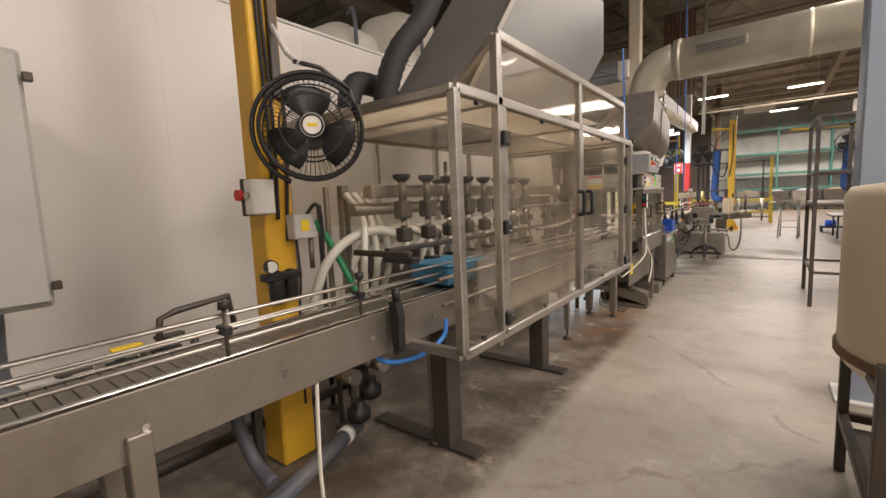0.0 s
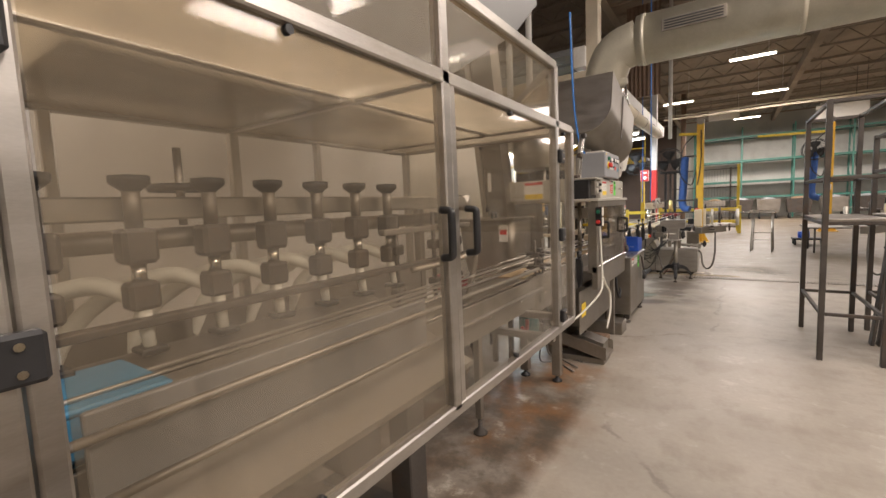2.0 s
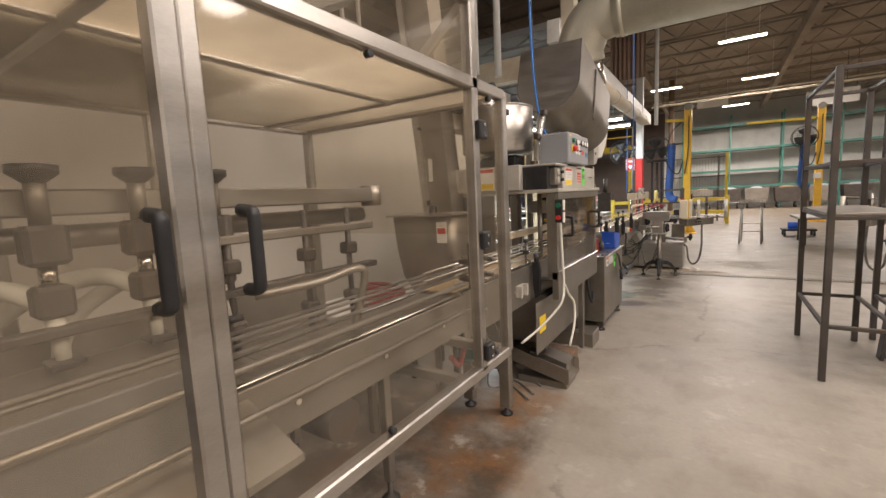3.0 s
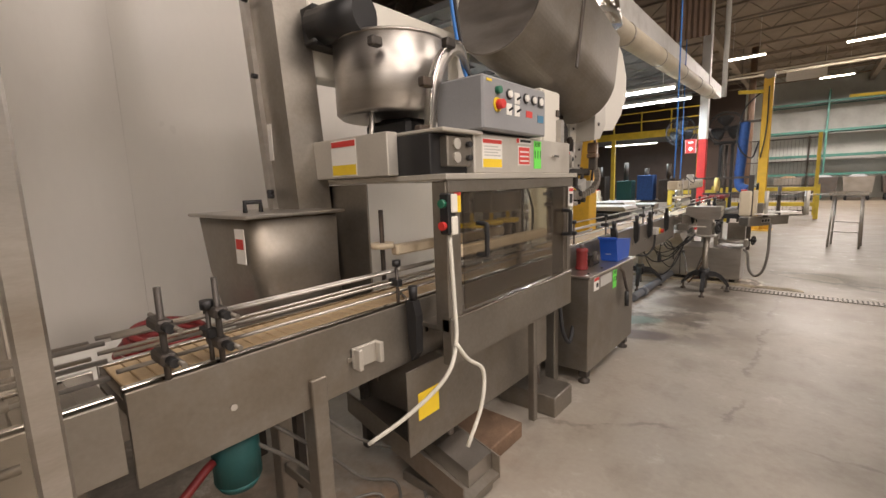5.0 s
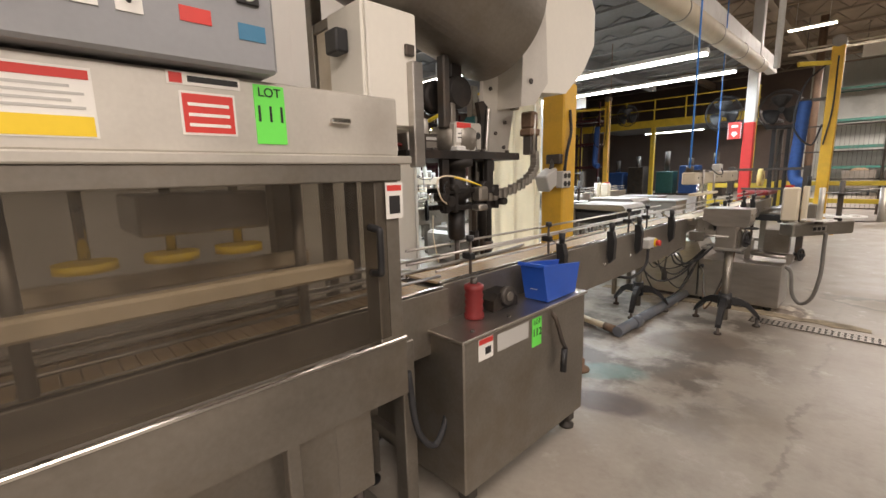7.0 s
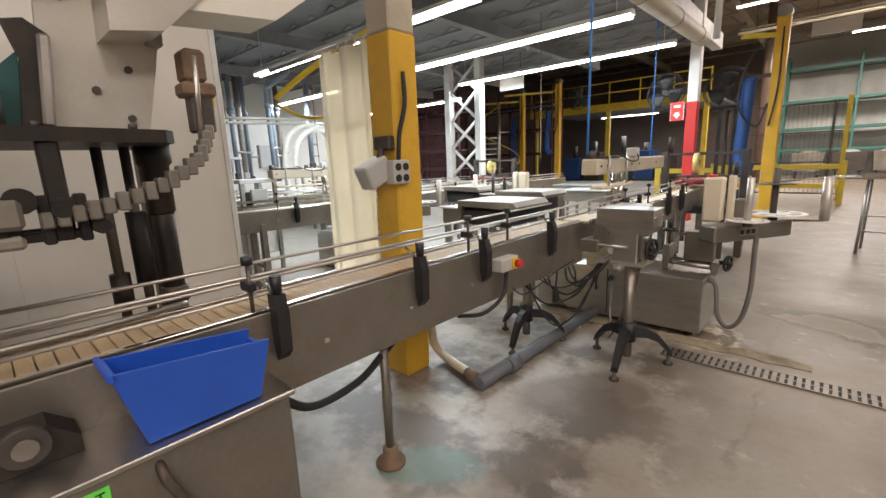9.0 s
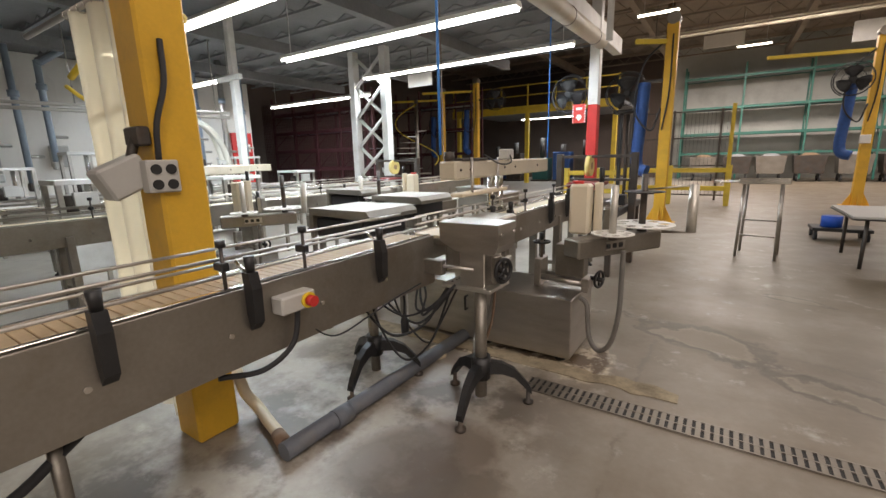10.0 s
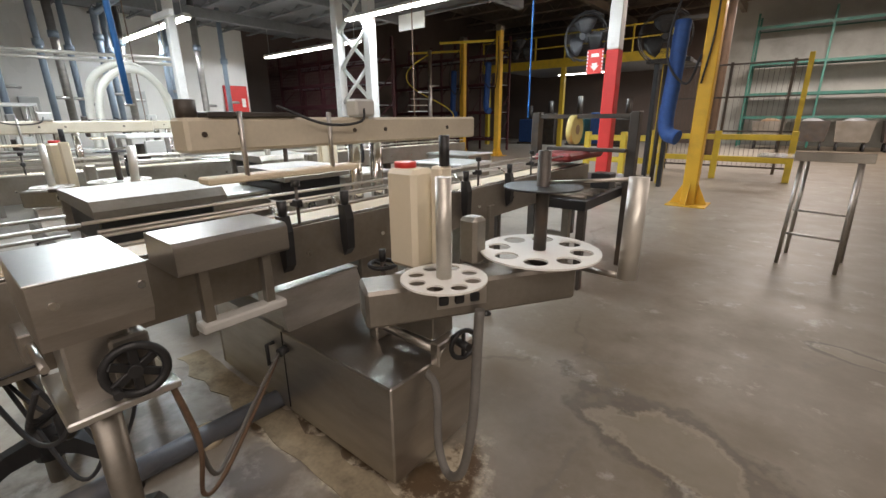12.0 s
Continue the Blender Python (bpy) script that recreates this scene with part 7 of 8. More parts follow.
for x, y in ((-2.35, 10.65), (-2.7, 11.75), (-4.0, 12.3)):
    t = thing("machine_hood", "open stainless hood box over the conveyor side", "hood", (x, y, 0), "hood boxes")
    part("shell", prism(B(), [(x - 0.32, 0.80), (x - 0.32, 1.02), (x + 0.28, 1.02), (x + 0.32, 0.98), (x + 0.32, 0.95), (x - 0.28, 0.97), (x - 0.28, 0.80)], "y", y - 0.28, y + 0.28), STEEL_DULL, t)
    # solid black block stands in for the shade inside the open hood
    part("dark_inside", box(B(), x - 0.28, x + 0.22, y - 0.25, y + 0.25, 0.80, 0.94, 0.01), BLACK, t)
    for sy in (-0.2, 0.2):
        part("leg", box(B(), x - 0.30, x - 0.26, y + sy - 0.02, y + sy + 0.02, 0, 0.80, 0.003), STEEL_DULL, t)
        part("leg", box(B(), x + 0.18, x + 0.22, y + sy - 0.02, y + sy + 0.02, 0, 0.80, 0.003), STEEL_DULL, t)


# ---- packing area: pipes, truss column, racks ----
tr = thing("lattice_column", "white painted steel lattice column", "column", (-7.3, 16.3, 0))
for x in (-7.85, -6.85):
    part("chord", box(B(), x - 0.09, x + 0.09, 16.2, 16.4, 0, 3.95, 0.01), WHITE_PAINT, tr)
for i in range(5):
    z = 0.3 + 0.7 * i
    part("lacing", cyl(B(), (-7.78, 16.28, z), (-6.92, 16.28, z + 0.7), 0.04, n=6), WHITE_PAINT, tr)
    part("lacing", cyl(B(), (-6.92, 16.34, z), (-7.78, 16.34, z + 0.7), 0.04, n=6), WHITE_PAINT, tr)
wc = thing("steel_column", "slim white painted column in packing area", "column", (-7.4, 12.85, 0))
part("shaft", box(B(), -7.46, -7.34, 12.79, 12.91, 0, 3.9, 0.01), WHITE_PAINT, wc)
part("cross_arm", box(B(), -7.75, -7.05, 12.72, 12.79, 2.80, 2.88, 0.006), WHITE_PAINT, wc)
for i, (y, z0) in enumerate(((10.3, 1.3), (10.8, 1.1), (11.3, 1.5), (11.9, 1.3), (12.2, 1.3), (12.45, 1.2), (12.85, 1.4), (13.05, 1.2), (13.35, 1.3), (13.98, 1.5), (14.13, 0.9), (14.31, 1.2), (14.7, 1.2), (15.4, 1.3))):
    v = thing("vertical_pipe", "blue-grey conduit dropping from the ceiling", "pipe", (-11.0, y, 0), "ceiling drop pipes")
    xo = -11.0 - 0.25 * (i % 3)
    if i in (2, 6):
        part("pipe", tube(B(), [(xo, y, z0), (xo, y, 3.3), (xo + 0.05, y + 0.05, 3.42), (xo + 0.3, y + 0.45, 3.75), (xo + 0.3, y + 0.5, 3.93)], 0.06, 10), BLUE_PIPE, v)
    else:
        part("pipe", cyl(B(), (xo, y, z0), (xo, y, 3.94), 0.055 if i % 2 else 0.07, n=12), BLUE_PIPE if i % 4 else STEEL, v)
    part("coupling", cyl(B(), (xo, y, 2.9 - 0.2 * (i % 2)), (xo, y, 3.02 - 0.2 * (i % 2)), 0.085, n=12), BLUE_PIPE, v)
    part("valve_end", box(B(), xo - 0.07, xo + 0.09, y - 0.07, y + 0.07, z0 - 0.16, z0, 0.02), STEEL_DARK if i % 2 else LIGHT_GREY, v)
    part("branch", cyl(B(), (xo, y, z0 + 0.5), (xo - 0.1, y + 0.28, z0 + 0.5), 0.03, n=8), STEEL, v)
rl2 = thing("pipe_rail", "twin horizontal steel rails hung from ceiling", "rail", (-9.2, 11.6, 2.4))
for z in (2.33, 2.42):
    part("rail", cyl(B(), (-10.3, 8.9, z + 0.05), (-8.5, 13.35, z - 0.04), 0.03, n=10), STEEL_PALE, rl2)
for q in (0.1, 0.5, 0.95):
    part("hanger", cyl(B(), (-10.3 + 1.8 * q, 8.9 + 4.45 * q, 2.4), (-10.3 + 1.8 * q, 8.9 + 4.45 * q, 3.94), 0.012, n=8), STEEL, rl2)
for k, (dx, hw, zt) in enumerate(((0.0, 0.56, 2.24), (0.3, 0.50, 2.14))):
    h = thing("arched_hose", "white arched suction hose over the line", "hose", (-8.5 + dx, 12.45, 1), "arched hoses")
    pts = [(-8.5 + dx + 0.28 * u * hw, 12.45 + 0.96 * u * hw, z) for u, z in ((-1.0, 0.9), (-1.0, 1.5), (-0.82, zt - 0.28), (-0.42, zt - 0.06), (0.0, zt), (0.42, zt - 0.08), (0.8, zt - 0.34), (1.0, 1.45), (1.08, 0.9))]
    part("hose", tube(B(), pts, 0.055, 12), WHITE_HOSE, h)
for x, y, w_, d_, h_ in ((-9.6, 10.1, 0.7, 0.6, 1.35), (-9.9, 11.2, 0.5, 0.5, 1.6), (-9.7, 13.4, 0.6, 0.8, 1.25), (-8.2, 14.6, 0.7, 0.5, 1.15), (-10.4, 14.6, 0.8, 0.7, 1.5), (-5.9, 9.9, 0.5, 0.5, 1.2), (-6.2, 11.9, 0.45, 0.6, 1.15)):
    t = thing("machine_cabinet", "pale steel machine cabinet with open frame", "cabinet", (x, y, 0), "packing machines")
    for sx in (-1, 1):
        for sy in (-1, 1):
            part("post", box(B(), x + sx * (w_ / 2 - 0.03) - 0.025, x + sx * (w_ / 2 - 0.03) + 0.025, y + sy * (d_ / 2 - 0.03) - 0.025, y + sy * (d_ / 2 - 0.03) + 0.025, 0, h_, 0.004), STEEL, t)
    part("body", box(B(), x - w_ / 2 + 0.05, x + w_ / 2 - 0.05, y - d_ / 2 + 0.05, y + d_ / 2 - 0.05, 0.25, 0.80, 0.01), WHITE_PAINT, t)
    part("deck", box(B(), x - w_ / 2, x + w_ / 2, y - d_ / 2, y + d_ / 2, 0.86, 0.89, 0.004), ALU, t)
    part("top_frame", box(B(), x - w_ / 2, x + w_ / 2, y - d_ / 2, y + d_ / 2, h_, h_ + 0.05, 0.006), WHITE_PAINT, t)
    part("motor", cyl(B(), (x + 0.05, y - 0.1, 0.89), (x + 0.05, y - 0.1, 1.08), 0.07, n=14), STEEL_DARK, t)
    part("panel", box(B(), x + w_ / 2 - 0.04, x + w_ / 2 + 0.01, y - 0.12, y + 0.1, 0.95, 1.12, 0.008), LIGHT_GREY, t)
    part("column", cyl(B(), (x - 0.1, y + 0.12, 0.89), (x - 0.1, y + 0.12, h_), 0.03, n=12), STEEL_BRIGHT, t)

tb9 = thing("packing_table", "long pale packing table beneath the hoses", "table", (-9.4, 12.3, 0))
part("top", box(B(), -10.0, -8.6, 10.4, 14.6, 0.84, 0.90, 0.006), ALU, tb9)
for y in (10.6, 12.5, 14.4):
    for x in (-9.9, -8.7):
        part("leg", box(B(), x - 0.03, x + 0.03, y - 0.03, y + 0.03, 0, 0.84, 0.004), STEEL_DULL, tb9)
for y, w_, h_ in ((10.2, 0.5, 0.6), (11.9, 0.35, 0.5), (13.9, 0.6, 0.7)):
    k = thing("wall_panel_box", "pale grey electrical panel box on wall", "electrical box", (-13.45, y, 1.5), "wall boxes")
    part("box", box(B(), -13.5, -13.32, y - w_ / 2, y + w_ / 2, 1.4, 1.4 + h_, 0.008), LIGHT_GREY, k)
    part("door", box(B(), -13.32, -13.31, y - w_ / 2 + 0.02, y + w_ / 2 - 0.02, 1.42, 1.38 + h_, 0.004), LIGHT_GREY, k)
rd = thing("fire_door", "bright red sliding fire door", "door", (-13.4, 16.65, 0))
part("leaf", box(B(), -13.47, -13.40, 16.3, 17.0, 0, 2.36, 0.006), RED, rd)
part("handle", box(B(), -13.40, -13.35, 16.4, 16.45, 1.0, 1.2, 0.004), STEEL_DARK, rd)
sg = thing("wall_sign", "small white notice sign beside red door", "sign", (-13.48, 17.0, 1.9))
part("plate", box(B(), -13.40, -13.39, 16.80, 16.92, 1.75, 2.0, 0), PAPER, sg)


def pallet_rack(name, label, material, x0, x1, y, depth, levels, top, bays, load=None, along="x"):
    r = thing(name, label, "rack", ((x0 + x1) / 2, y, 0), name + "s")
    for i in range(bays + 1):
        x = x0 + (x1 - x0) * i / bays
        for dy in (0, depth):
            part("upright", box(B(), x - 0.04, x + 0.04, y + dy - 0.04, y + dy + 0.04, 0, top, 0.004), material, r)
        for k in range(4):
            z = 0.3 + k * (top - 0.6) / 4
            part("brace", cyl(B(), (x, y, z), (x, y + depth, z + (top - 0.6) / 4), 0.02, n=6), material, r)
    for z in levels:
        for dy in (0, depth):
            part("beam", box(B(), x0, x1, y + dy - 0.025, y + dy + 0.025, z - 0.06, z + 0.06, 0.004), material, r)
        for i in range(bays):
            xa, xb = x0 + (x1 - x0) * i / bays, x0 + (x1 - x0) * (i + 1) / bays
            part("deck", box(B(), xa + 0.05, xb - 0.05, y + 0.03, y + depth - 0.03, z - 0.01, z + 0.02, 0), GREY_PAINT, r)
    return r


pallet_rack("green_pallet_rack", "empty green steel pallet rack along far wall", GREEN_RACK, -2.2, 8.2, 35.2, 1.1, (1.3, 2.3, 3.6, 5.1), 5.7, 4)
pallet_rack("red_pallet_rack", "dark red pallet rack behind the packing area", MAROON, -16 + 0.3, -10.6, 19.6, 1.0, (0.4, 1.1, 1.8, 2.5, 3.2), 3.9, 4)
pallet_rack("red_pallet_rack", "dark red pallet rack behind the packing area", MAROON, -15.7, -9.9, 25.8, 1.0, (0.5, 1.6, 2.7, 3.8), 4.6, 4)
ms = thing("mesh_screen", "dark maroon mesh screen behind the packing area", "screen", (-12, 19.2, 0))
b = B()
for i in range(60):
    x = -15.8 + 0.1 * i
    box(b, x - 0.006, x + 0.006, 19.18, 19.19, 0.05, 3.6, 0)
for i in range(36):
    box(b, -15.8, -9.9, 19.19, 19.2, 0.1 + 0.1 * i - 0.006, 0.1 + 0.1 * i + 0.006, 0)
part("mesh", b, MAROON, ms)
part("post", box(B(), -9.95, -9.87, 19.15, 19.23, 0, 3.7, 0.004), MAROON, ms)

# ---- jib posts with blue hoses ----
def jib(x, y, h, fan_side, arm_dir, label):
    p = thing("jib_post", label, "post", (x, y, 0), "jib posts")
    part("shaft", box(B(), x - 0.10, x + 0.10, y - 0.10, y + 0.10, 0.0, h, 0.012), YELLOW, p)
    b = B()
    for s in range(4):
        prism(b, [(0.10, 0.02), (0.26, 0.02), (0.10, 0.35)], "y", -0.008, 0.008)
        bmesh.ops.rotate(b, verts=b.verts, cent=(0, 0, 0), matrix=Matrix.Rotation(radians(90), 3, "Z"))
    b.transform(Matrix.Translation((x, y, 0)))
    part("gusset", b, YELLOW, p)
    part("base_plate", box(B(), x - 0.28, x + 0.28, y - 0.28, y + 0.28, 0, 0.02, 0.003), YELLOW, p)
    part("cap_motor", cyl(B(), (x, y - 0.12, h + 0.08), (x, y + 0.16, h + 0.08), 0.11, n=18), STEEL_DULL, p)
    ax, ay = arm_dir
    arm = part("arm", box(B(), 0, 2.2 if fan_side < 0 else 0.7, -0.035, 0.035, h - 0.35, h - 0.27, 0.006), YELLOW_PALE, p)
    arm.data.transform(Matrix.Translation(ORIGIN[p.name]))
    arm.data.transform(Matrix.Translation(-ORIGIN[p.name]) @ pose(x, y, 0, 0, 0, math.degrees(math.atan2(ay, ax))))
    hx, hy_ = x - 0.42, y - 0.05
    part("hose_hanger", box(B(), hx - 0.04, x - 0.09, hy_ - 0.04, hy_ + 0.04, h - 1.02, h - 0.96, 0.004), STEEL_DARK, p)
    part("hose", tube(B(), [(hx, hy_, h - 1.0), (hx - 0.03, hy_, h - 1.8), (hx - 0.06, hy_, h - 2.4), (hx, hy_ - 0.05, h - 2.62), (hx + 0.16, hy_ - 0.1, h - 2.68)], 0.11, 14, 9, 0.05), BLUE_HOSE, p, "blue sleeved vacuum hose")
    part("cable", tube(B(), [(x - 0.12, y - 0.1, h - 0.3), (x - 0.45, y - 0.15, h - 0.7), (x - 0.55, y - 0.2, h - 1.5), (x - 0.25, y - 0.15, h - 1.9), (x - 0.11, y - 0.11, h - 1.5)], 0.018), RUBBER, p)
    part("cable", tube(B(), [(x + 0.02, y - 0.11, h - 0.2), (x + 0.02, y - 0.115, h - 1.2), (x - 0.06, y - 0.12, h - 1.9)], 0.014), RUBBER, p)
    return p


jib(-1.02, 17.68, 3.72, 1, (-0.8, -0.6), "yellow jib post with blue vacuum hose")
jr = jib(2.75, 22.4, 3.9, -1, (-0.97, -0.25), "yellow jib post with blue hose and fan")
jib(-8.65, 24.0, 4.3, -1, (-0.9, -0.4), "yellow jib post with blue vacuum hose")
jib(-10.7, 24.6, 4.2, -1, (-0.9, -0.4), "yellow jib post with blue vacuum hose")
sw2 = thing("switch_box", "white switch box on yellow post", "switch", (2.65, 22.28, 1.6))
part("box", box(B(), 2.6, 2.8, 22.24, 22.30, 1.5, 1.7, 0.006), PAPER, sw2)
fan(2.3, 22.1, 2.95, 0.36, -100)
fan(-2.85, 17.45, 2.62, 0.36, -95)
fan(-2.05, 19.2, 2.76, 0.44, -80, label="grey caged fan on black mast")
fan(-7.8, 24.0, 3.6, 0.4, -70)
for x, y, z, px, py in ((2.3, 22.1, 2.95, 2.70, 22.35), (-2.85, 17.45, 2.62, -2.40, 17.35), (-7.8, 24.0, 3.6, -8.55, 24.0)):
    k = thing("fan_bracket", "dark steel arm holding a fan", "bracket", (x, y, z), "fan brackets")
    part("arm", cyl(B(), (x, y + 0.14, z), (px, py, z + 0.05), 0.02, n=8), STEEL_DARK, k)
mast = thing("lift_mast", "black forklift style mast with twin rails", "mast", (-2.0, 19.4, 0))
for x in (-2.18, -1.88):
    part("rail", box(B(), x - 0.04, x + 0.04, 19.36, 19.48, 0, 2.35, 0.005), BLACK, mast)
part("ram", cyl(B(), (-2.03, 19.42, 0.1), (-2.03, 19.42, 2.3), 0.04, n=12), STEEL_DARK, mast)
part("head", box(B(), -2.35, -1.6, 19.25, 19.55, 2.32, 2.40, 0.01), BLACK, mast)
sn = thing("fire_sign", "red and white fire point sign with arrow", "sign", (-2.5, 17.15, 2.2))
part("plate", box(B(), -2.68, -2.42, 17.16, 17.175, 2.02, 2.38, 0), STICK_R, sn)
for i in range(7):
    for x in (-2.68, -2.44):
        part("stripe", box(B(), x, x + 0.02, 17.157, 17.16, 2.03 + 0.05 * i, 2.055 + 0.05 * i, 0), PAPER, sn)
part("print_line", box(B(), -2.61, -2.49, 17.157, 17.16, 2.27, 2.32, 0), PAPER, sn)
part("arrow", prism(B(), [(-2.59, 2.18), (-2.51, 2.18), (-2.51, 2.14), (-2.48, 2.14), (-2.55, 2.06), (-2.62, 2.14), (-2.59, 2.14)], "y", 17.157, 17.16), PAPER, sn)
part("stay", box(B(), -2.45, -2.40, 17.17, 17.19, 2.15, 2.25, 0), STEEL_DARK, sn)

# yellow guard rails and dark cage beyond the jib post
for x0, x1, y in ((-2.6, 0.1, 21.5), (-3.6, -2.0, 19.9)):
    g = thing("guard_rail", "yellow steel guard rail on the floor", "guard rail", ((x0 + x1) / 2, y, 0), "guard rails")
    for x in (x0, (x0 + x1) / 2, x1):
        part("post", box(B(), x - 0.06, x + 0.06, y - 0.06, y + 0.06, 0, 1.05, 0.008), YELLOW_PALE, g)
    for z in (0.45, 0.92):
        part("rail", box(B(), x0, x1, y - 0.03, y + 0.03, z - 0.06, z + 0.06, 0.01), YELLOW_PALE, g)
cg = thing("safety_cage", "dark wire safety cage with yellow post", "cage", (-1.0, 23.0, 0))
for x in (-2.6, -1.4, -0.2):
    part("post", box(B(), x - 0.03, x + 0.03, 22.97, 23.03, 0, 2.6, 0.004), STEEL_DARK, cg)
part("post", box(B(), 0.02, 0.12, 22.95, 23.05, 0, 2.7, 0.006), YELLOW_PALE, cg)
for z in (0.15, 1.0, 1.8, 2.55):
    part("rail", box(B(), -2.6, 0.05, 22.98, 23.02, z - 0.02, z + 0.02, 0.003), STEEL_DARK, cg)
for i in range(27):
    part("wire", cyl(B(), (-2.55 + 0.1 * i, 23.0, 0.15), (-2.55 + 0.1 * i, 23.0, 2.55), 0.005, n=4), STEEL_DARK, cg)
pp = thing("sprinkler_riser", "brown steel riser pipe at far wall", "pipe", (-2.7, 30, 0))
part("pipe", cyl(B(), (-2.3, 28.0, 0), (-2.3, 28.0, 7.0), 0.13, n=14), CORR, pp)

# mezzanine with yellow railing
mz = thing("mezzanine", "mezzanine deck with yellow edge beam and railing", "mezzanine", (-8.5, 31, 0))
part("deck", box(B(), -13.5, -4.4, 30.05, 36.6, 3.82, 3.95, 0), GREY_PAINT, mz)
part("edge_beam", box(B(), -13.5, -4.4, 29.97, 30.05, 3.60, 3.98, 0.008), YELLOW_PALE, mz)
for i in range(7):
    x = -13.4 + 1.49 * i
    part("rail_post", box(B(), x - 0.03, x + 0.03, 29.98, 30.04, 3.98, 5.05, 0.004), YELLOW_PALE, mz)
for z in (4.5, 5.0):
    part("rail", cyl(B(), (-13.5, 30.01, z), (-4.4, 30.01, z), 0.03, n=8), YELLOW_PALE, mz)
for x in (-13.2, -9.0, -4.6):
    part("column", box(B(), x - 0.1, x + 0.1, 30.1, 30.3, 0, 3.82, 0.008), YELLOW_PALE, mz)
for i, (x, c) in enumerate(((-11.6, BLUE), (-10.4, STEEL_DARK), (-8.8, TEAL), (-7.6, BLUE), (-6.4, STEEL_DARK))):
    q = thing("stored_machine", "dark blue machine standing below the mezzanine", "machine", (x, 32, 0), "stored machines")
    part("body", box(B(), x - 0.45, x + 0.45, 31.6, 32.4, 0.1, 1.3 + 0.3 * (i % 2), 0.03), BLUE_HOSE if c is BLUE else c, q)
    part("head", cyl(B(), (x, 32.0, 1.3), (x, 32.0, 2.0 + 0.2 * (i % 3)), 0.14, n=14), STEEL_DARK, q)
    part("base", box(B(), x - 0.5, x + 0.5, 31.5, 32.5, 0, 0.1, 0.01), STEEL_DARK, q)
sc = thing("spiral_stair", "grey steel stair with curved handrail", "stair", (-10.2, 20.8, 0))
for i in range(12):
    a = radians(28 * i)
    part("tread", prism(B(), [(0.1 * math.cos(a) - 10.2, 22.0 + 0.1 * math.sin(a)), (0.8 * math.cos(a) - 10.2, 22.0 + 0.8 * math.sin(a)), (0.8 * math.cos(a + 0.45) - 10.2, 22.0 + 0.8 * math.sin(a + 0.45)), (0.1 * math.cos(a + 0.45) - 10.2, 22.0 + 0.1 * math.sin(a + 0.45))], "z", 0.2 * (i + 1), 0.2 * (i + 1) + 0.03), STEEL, sc)
part("pole", cyl(B(), (-10.2, 22.0, 0), (-10.2, 22.0, 3.6), 0.07, n=12), STEEL, sc)
part("handrail", tube(B(), [(0.82 * math.cos(radians(28 * i)) - 10.2, 22.0 + 0.82 * math.sin(radians(28 * i)), 0.2 * (i + 1) + 0.95) for i in range(12)], 0.02), YELLOW_PALE, sc)

# hanging boards, cables and pipes under the roof
for x0, x1, y, z0, z1 in ((-1.25, 0.15, 30.0, 5.55, 6.05), (2.9, 4.6, 27.0, 4.6, 5.2), (-6.7, -6.0, 17.0, 3.1, 3.4)):
    w = thing("hanging_board", "plain white board hung from the roof", "board", ((x0 + x1) / 2, y, z0), "hanging boards")
    part("board", box(B(), x0, x1, y - 0.02, y + 0.02, z0, z1, 0.004), PAPER, w)
    for x in (x0 + 0.1, x1 - 0.1):
        part("wire", cyl(B(), (x, y, z1), (x, y, 7.0 if y > 20 else 3.96), 0.008, n=6), STEEL_DARK, w)
for x, y, m in ((-2.2, 14.4, BLUE_TUBE), (-4.3, 14.8, CORR), (-8.5, 12.6, CORR), (-1.45, 10.4, BLUE_TUBE)):
    c = thing("drop_cable", "thin air line dropping from the ceiling", "cable", (x, y, 2), "drop cables")
    part("line", tube(B(), [(x, y, 3.96 if x < -2.3 else 7.0), (x + 0.01, y, 2.6), (x, y + 0.02, 1.35 if y > 11 else 1.4)], 0.009), m, c)
cr = thing("corrugated_screen", "brown corrugated sheet hanging by the beam", "screen", (-2.1, 14.2, 5))
pts = [(-2.55 + 0.05 * i, 14.2 + (0.03 if i % 2 else 0)) for i in range(17)]
part("sheet", prism(B(), pts + [(p[0], p[1] + 0.006) for p in pts[::-1]], "z", 4.1, 6.4), CORR, cr)
for x, y in ((-1.65, 15.5), (-2.9, 8.3), (-3.1, 8.0)):
    v = thing("riser_pipe", "white vertical riser pipe", "pipe", (x, y, 3), "riser pipes")
    part("pipe", cyl(B(), (x, y, 3.1), (x, y, 7.0), 0.05, n=12), WHITE_PAINT, v)
rw = thing("roof_pipe", "pale pipe run crossing under the roof", "pipe", (3, 26, 5.2))
part("pipe", cyl(B(), (-3.0, 26.0, 5.3), (13.5, 26.0, 5.3), 0.05, n=10), CREAM_PAINT, rw)
part("pipe", cyl(B(), (-3.0, 26.4, 5.5), (13.5, 26.4, 5.5), 0.03, n=8), CREAM_PAINT, rw)
for x in (-2.5, 4.0):
    part("hanger", cyl(B(), (x, 26.0, 5.3), (x, 26.0, 6.45), 0.01, n=6), STEEL_DARK, rw)
ladder = thing("roof_ladder", "white ladder rails above the partition", "ladder", (-4.2, 6.8, 3.5))
for y in (6.6, 6.9):
    part("rail", box(B(), -4.22, -4.18, y - 0.02, y + 0.02, 0.0, 4.6, 0.003), WHITE_PAINT, ladder)
for i in range(14):
    part("rung", cyl(B(), (-4.2, 6.6, 0.4 + 0.3 * i), (-4.2, 6.9, 0.4 + 0.3 * i), 0.012, n=6), WHITE_PAINT, ladder)

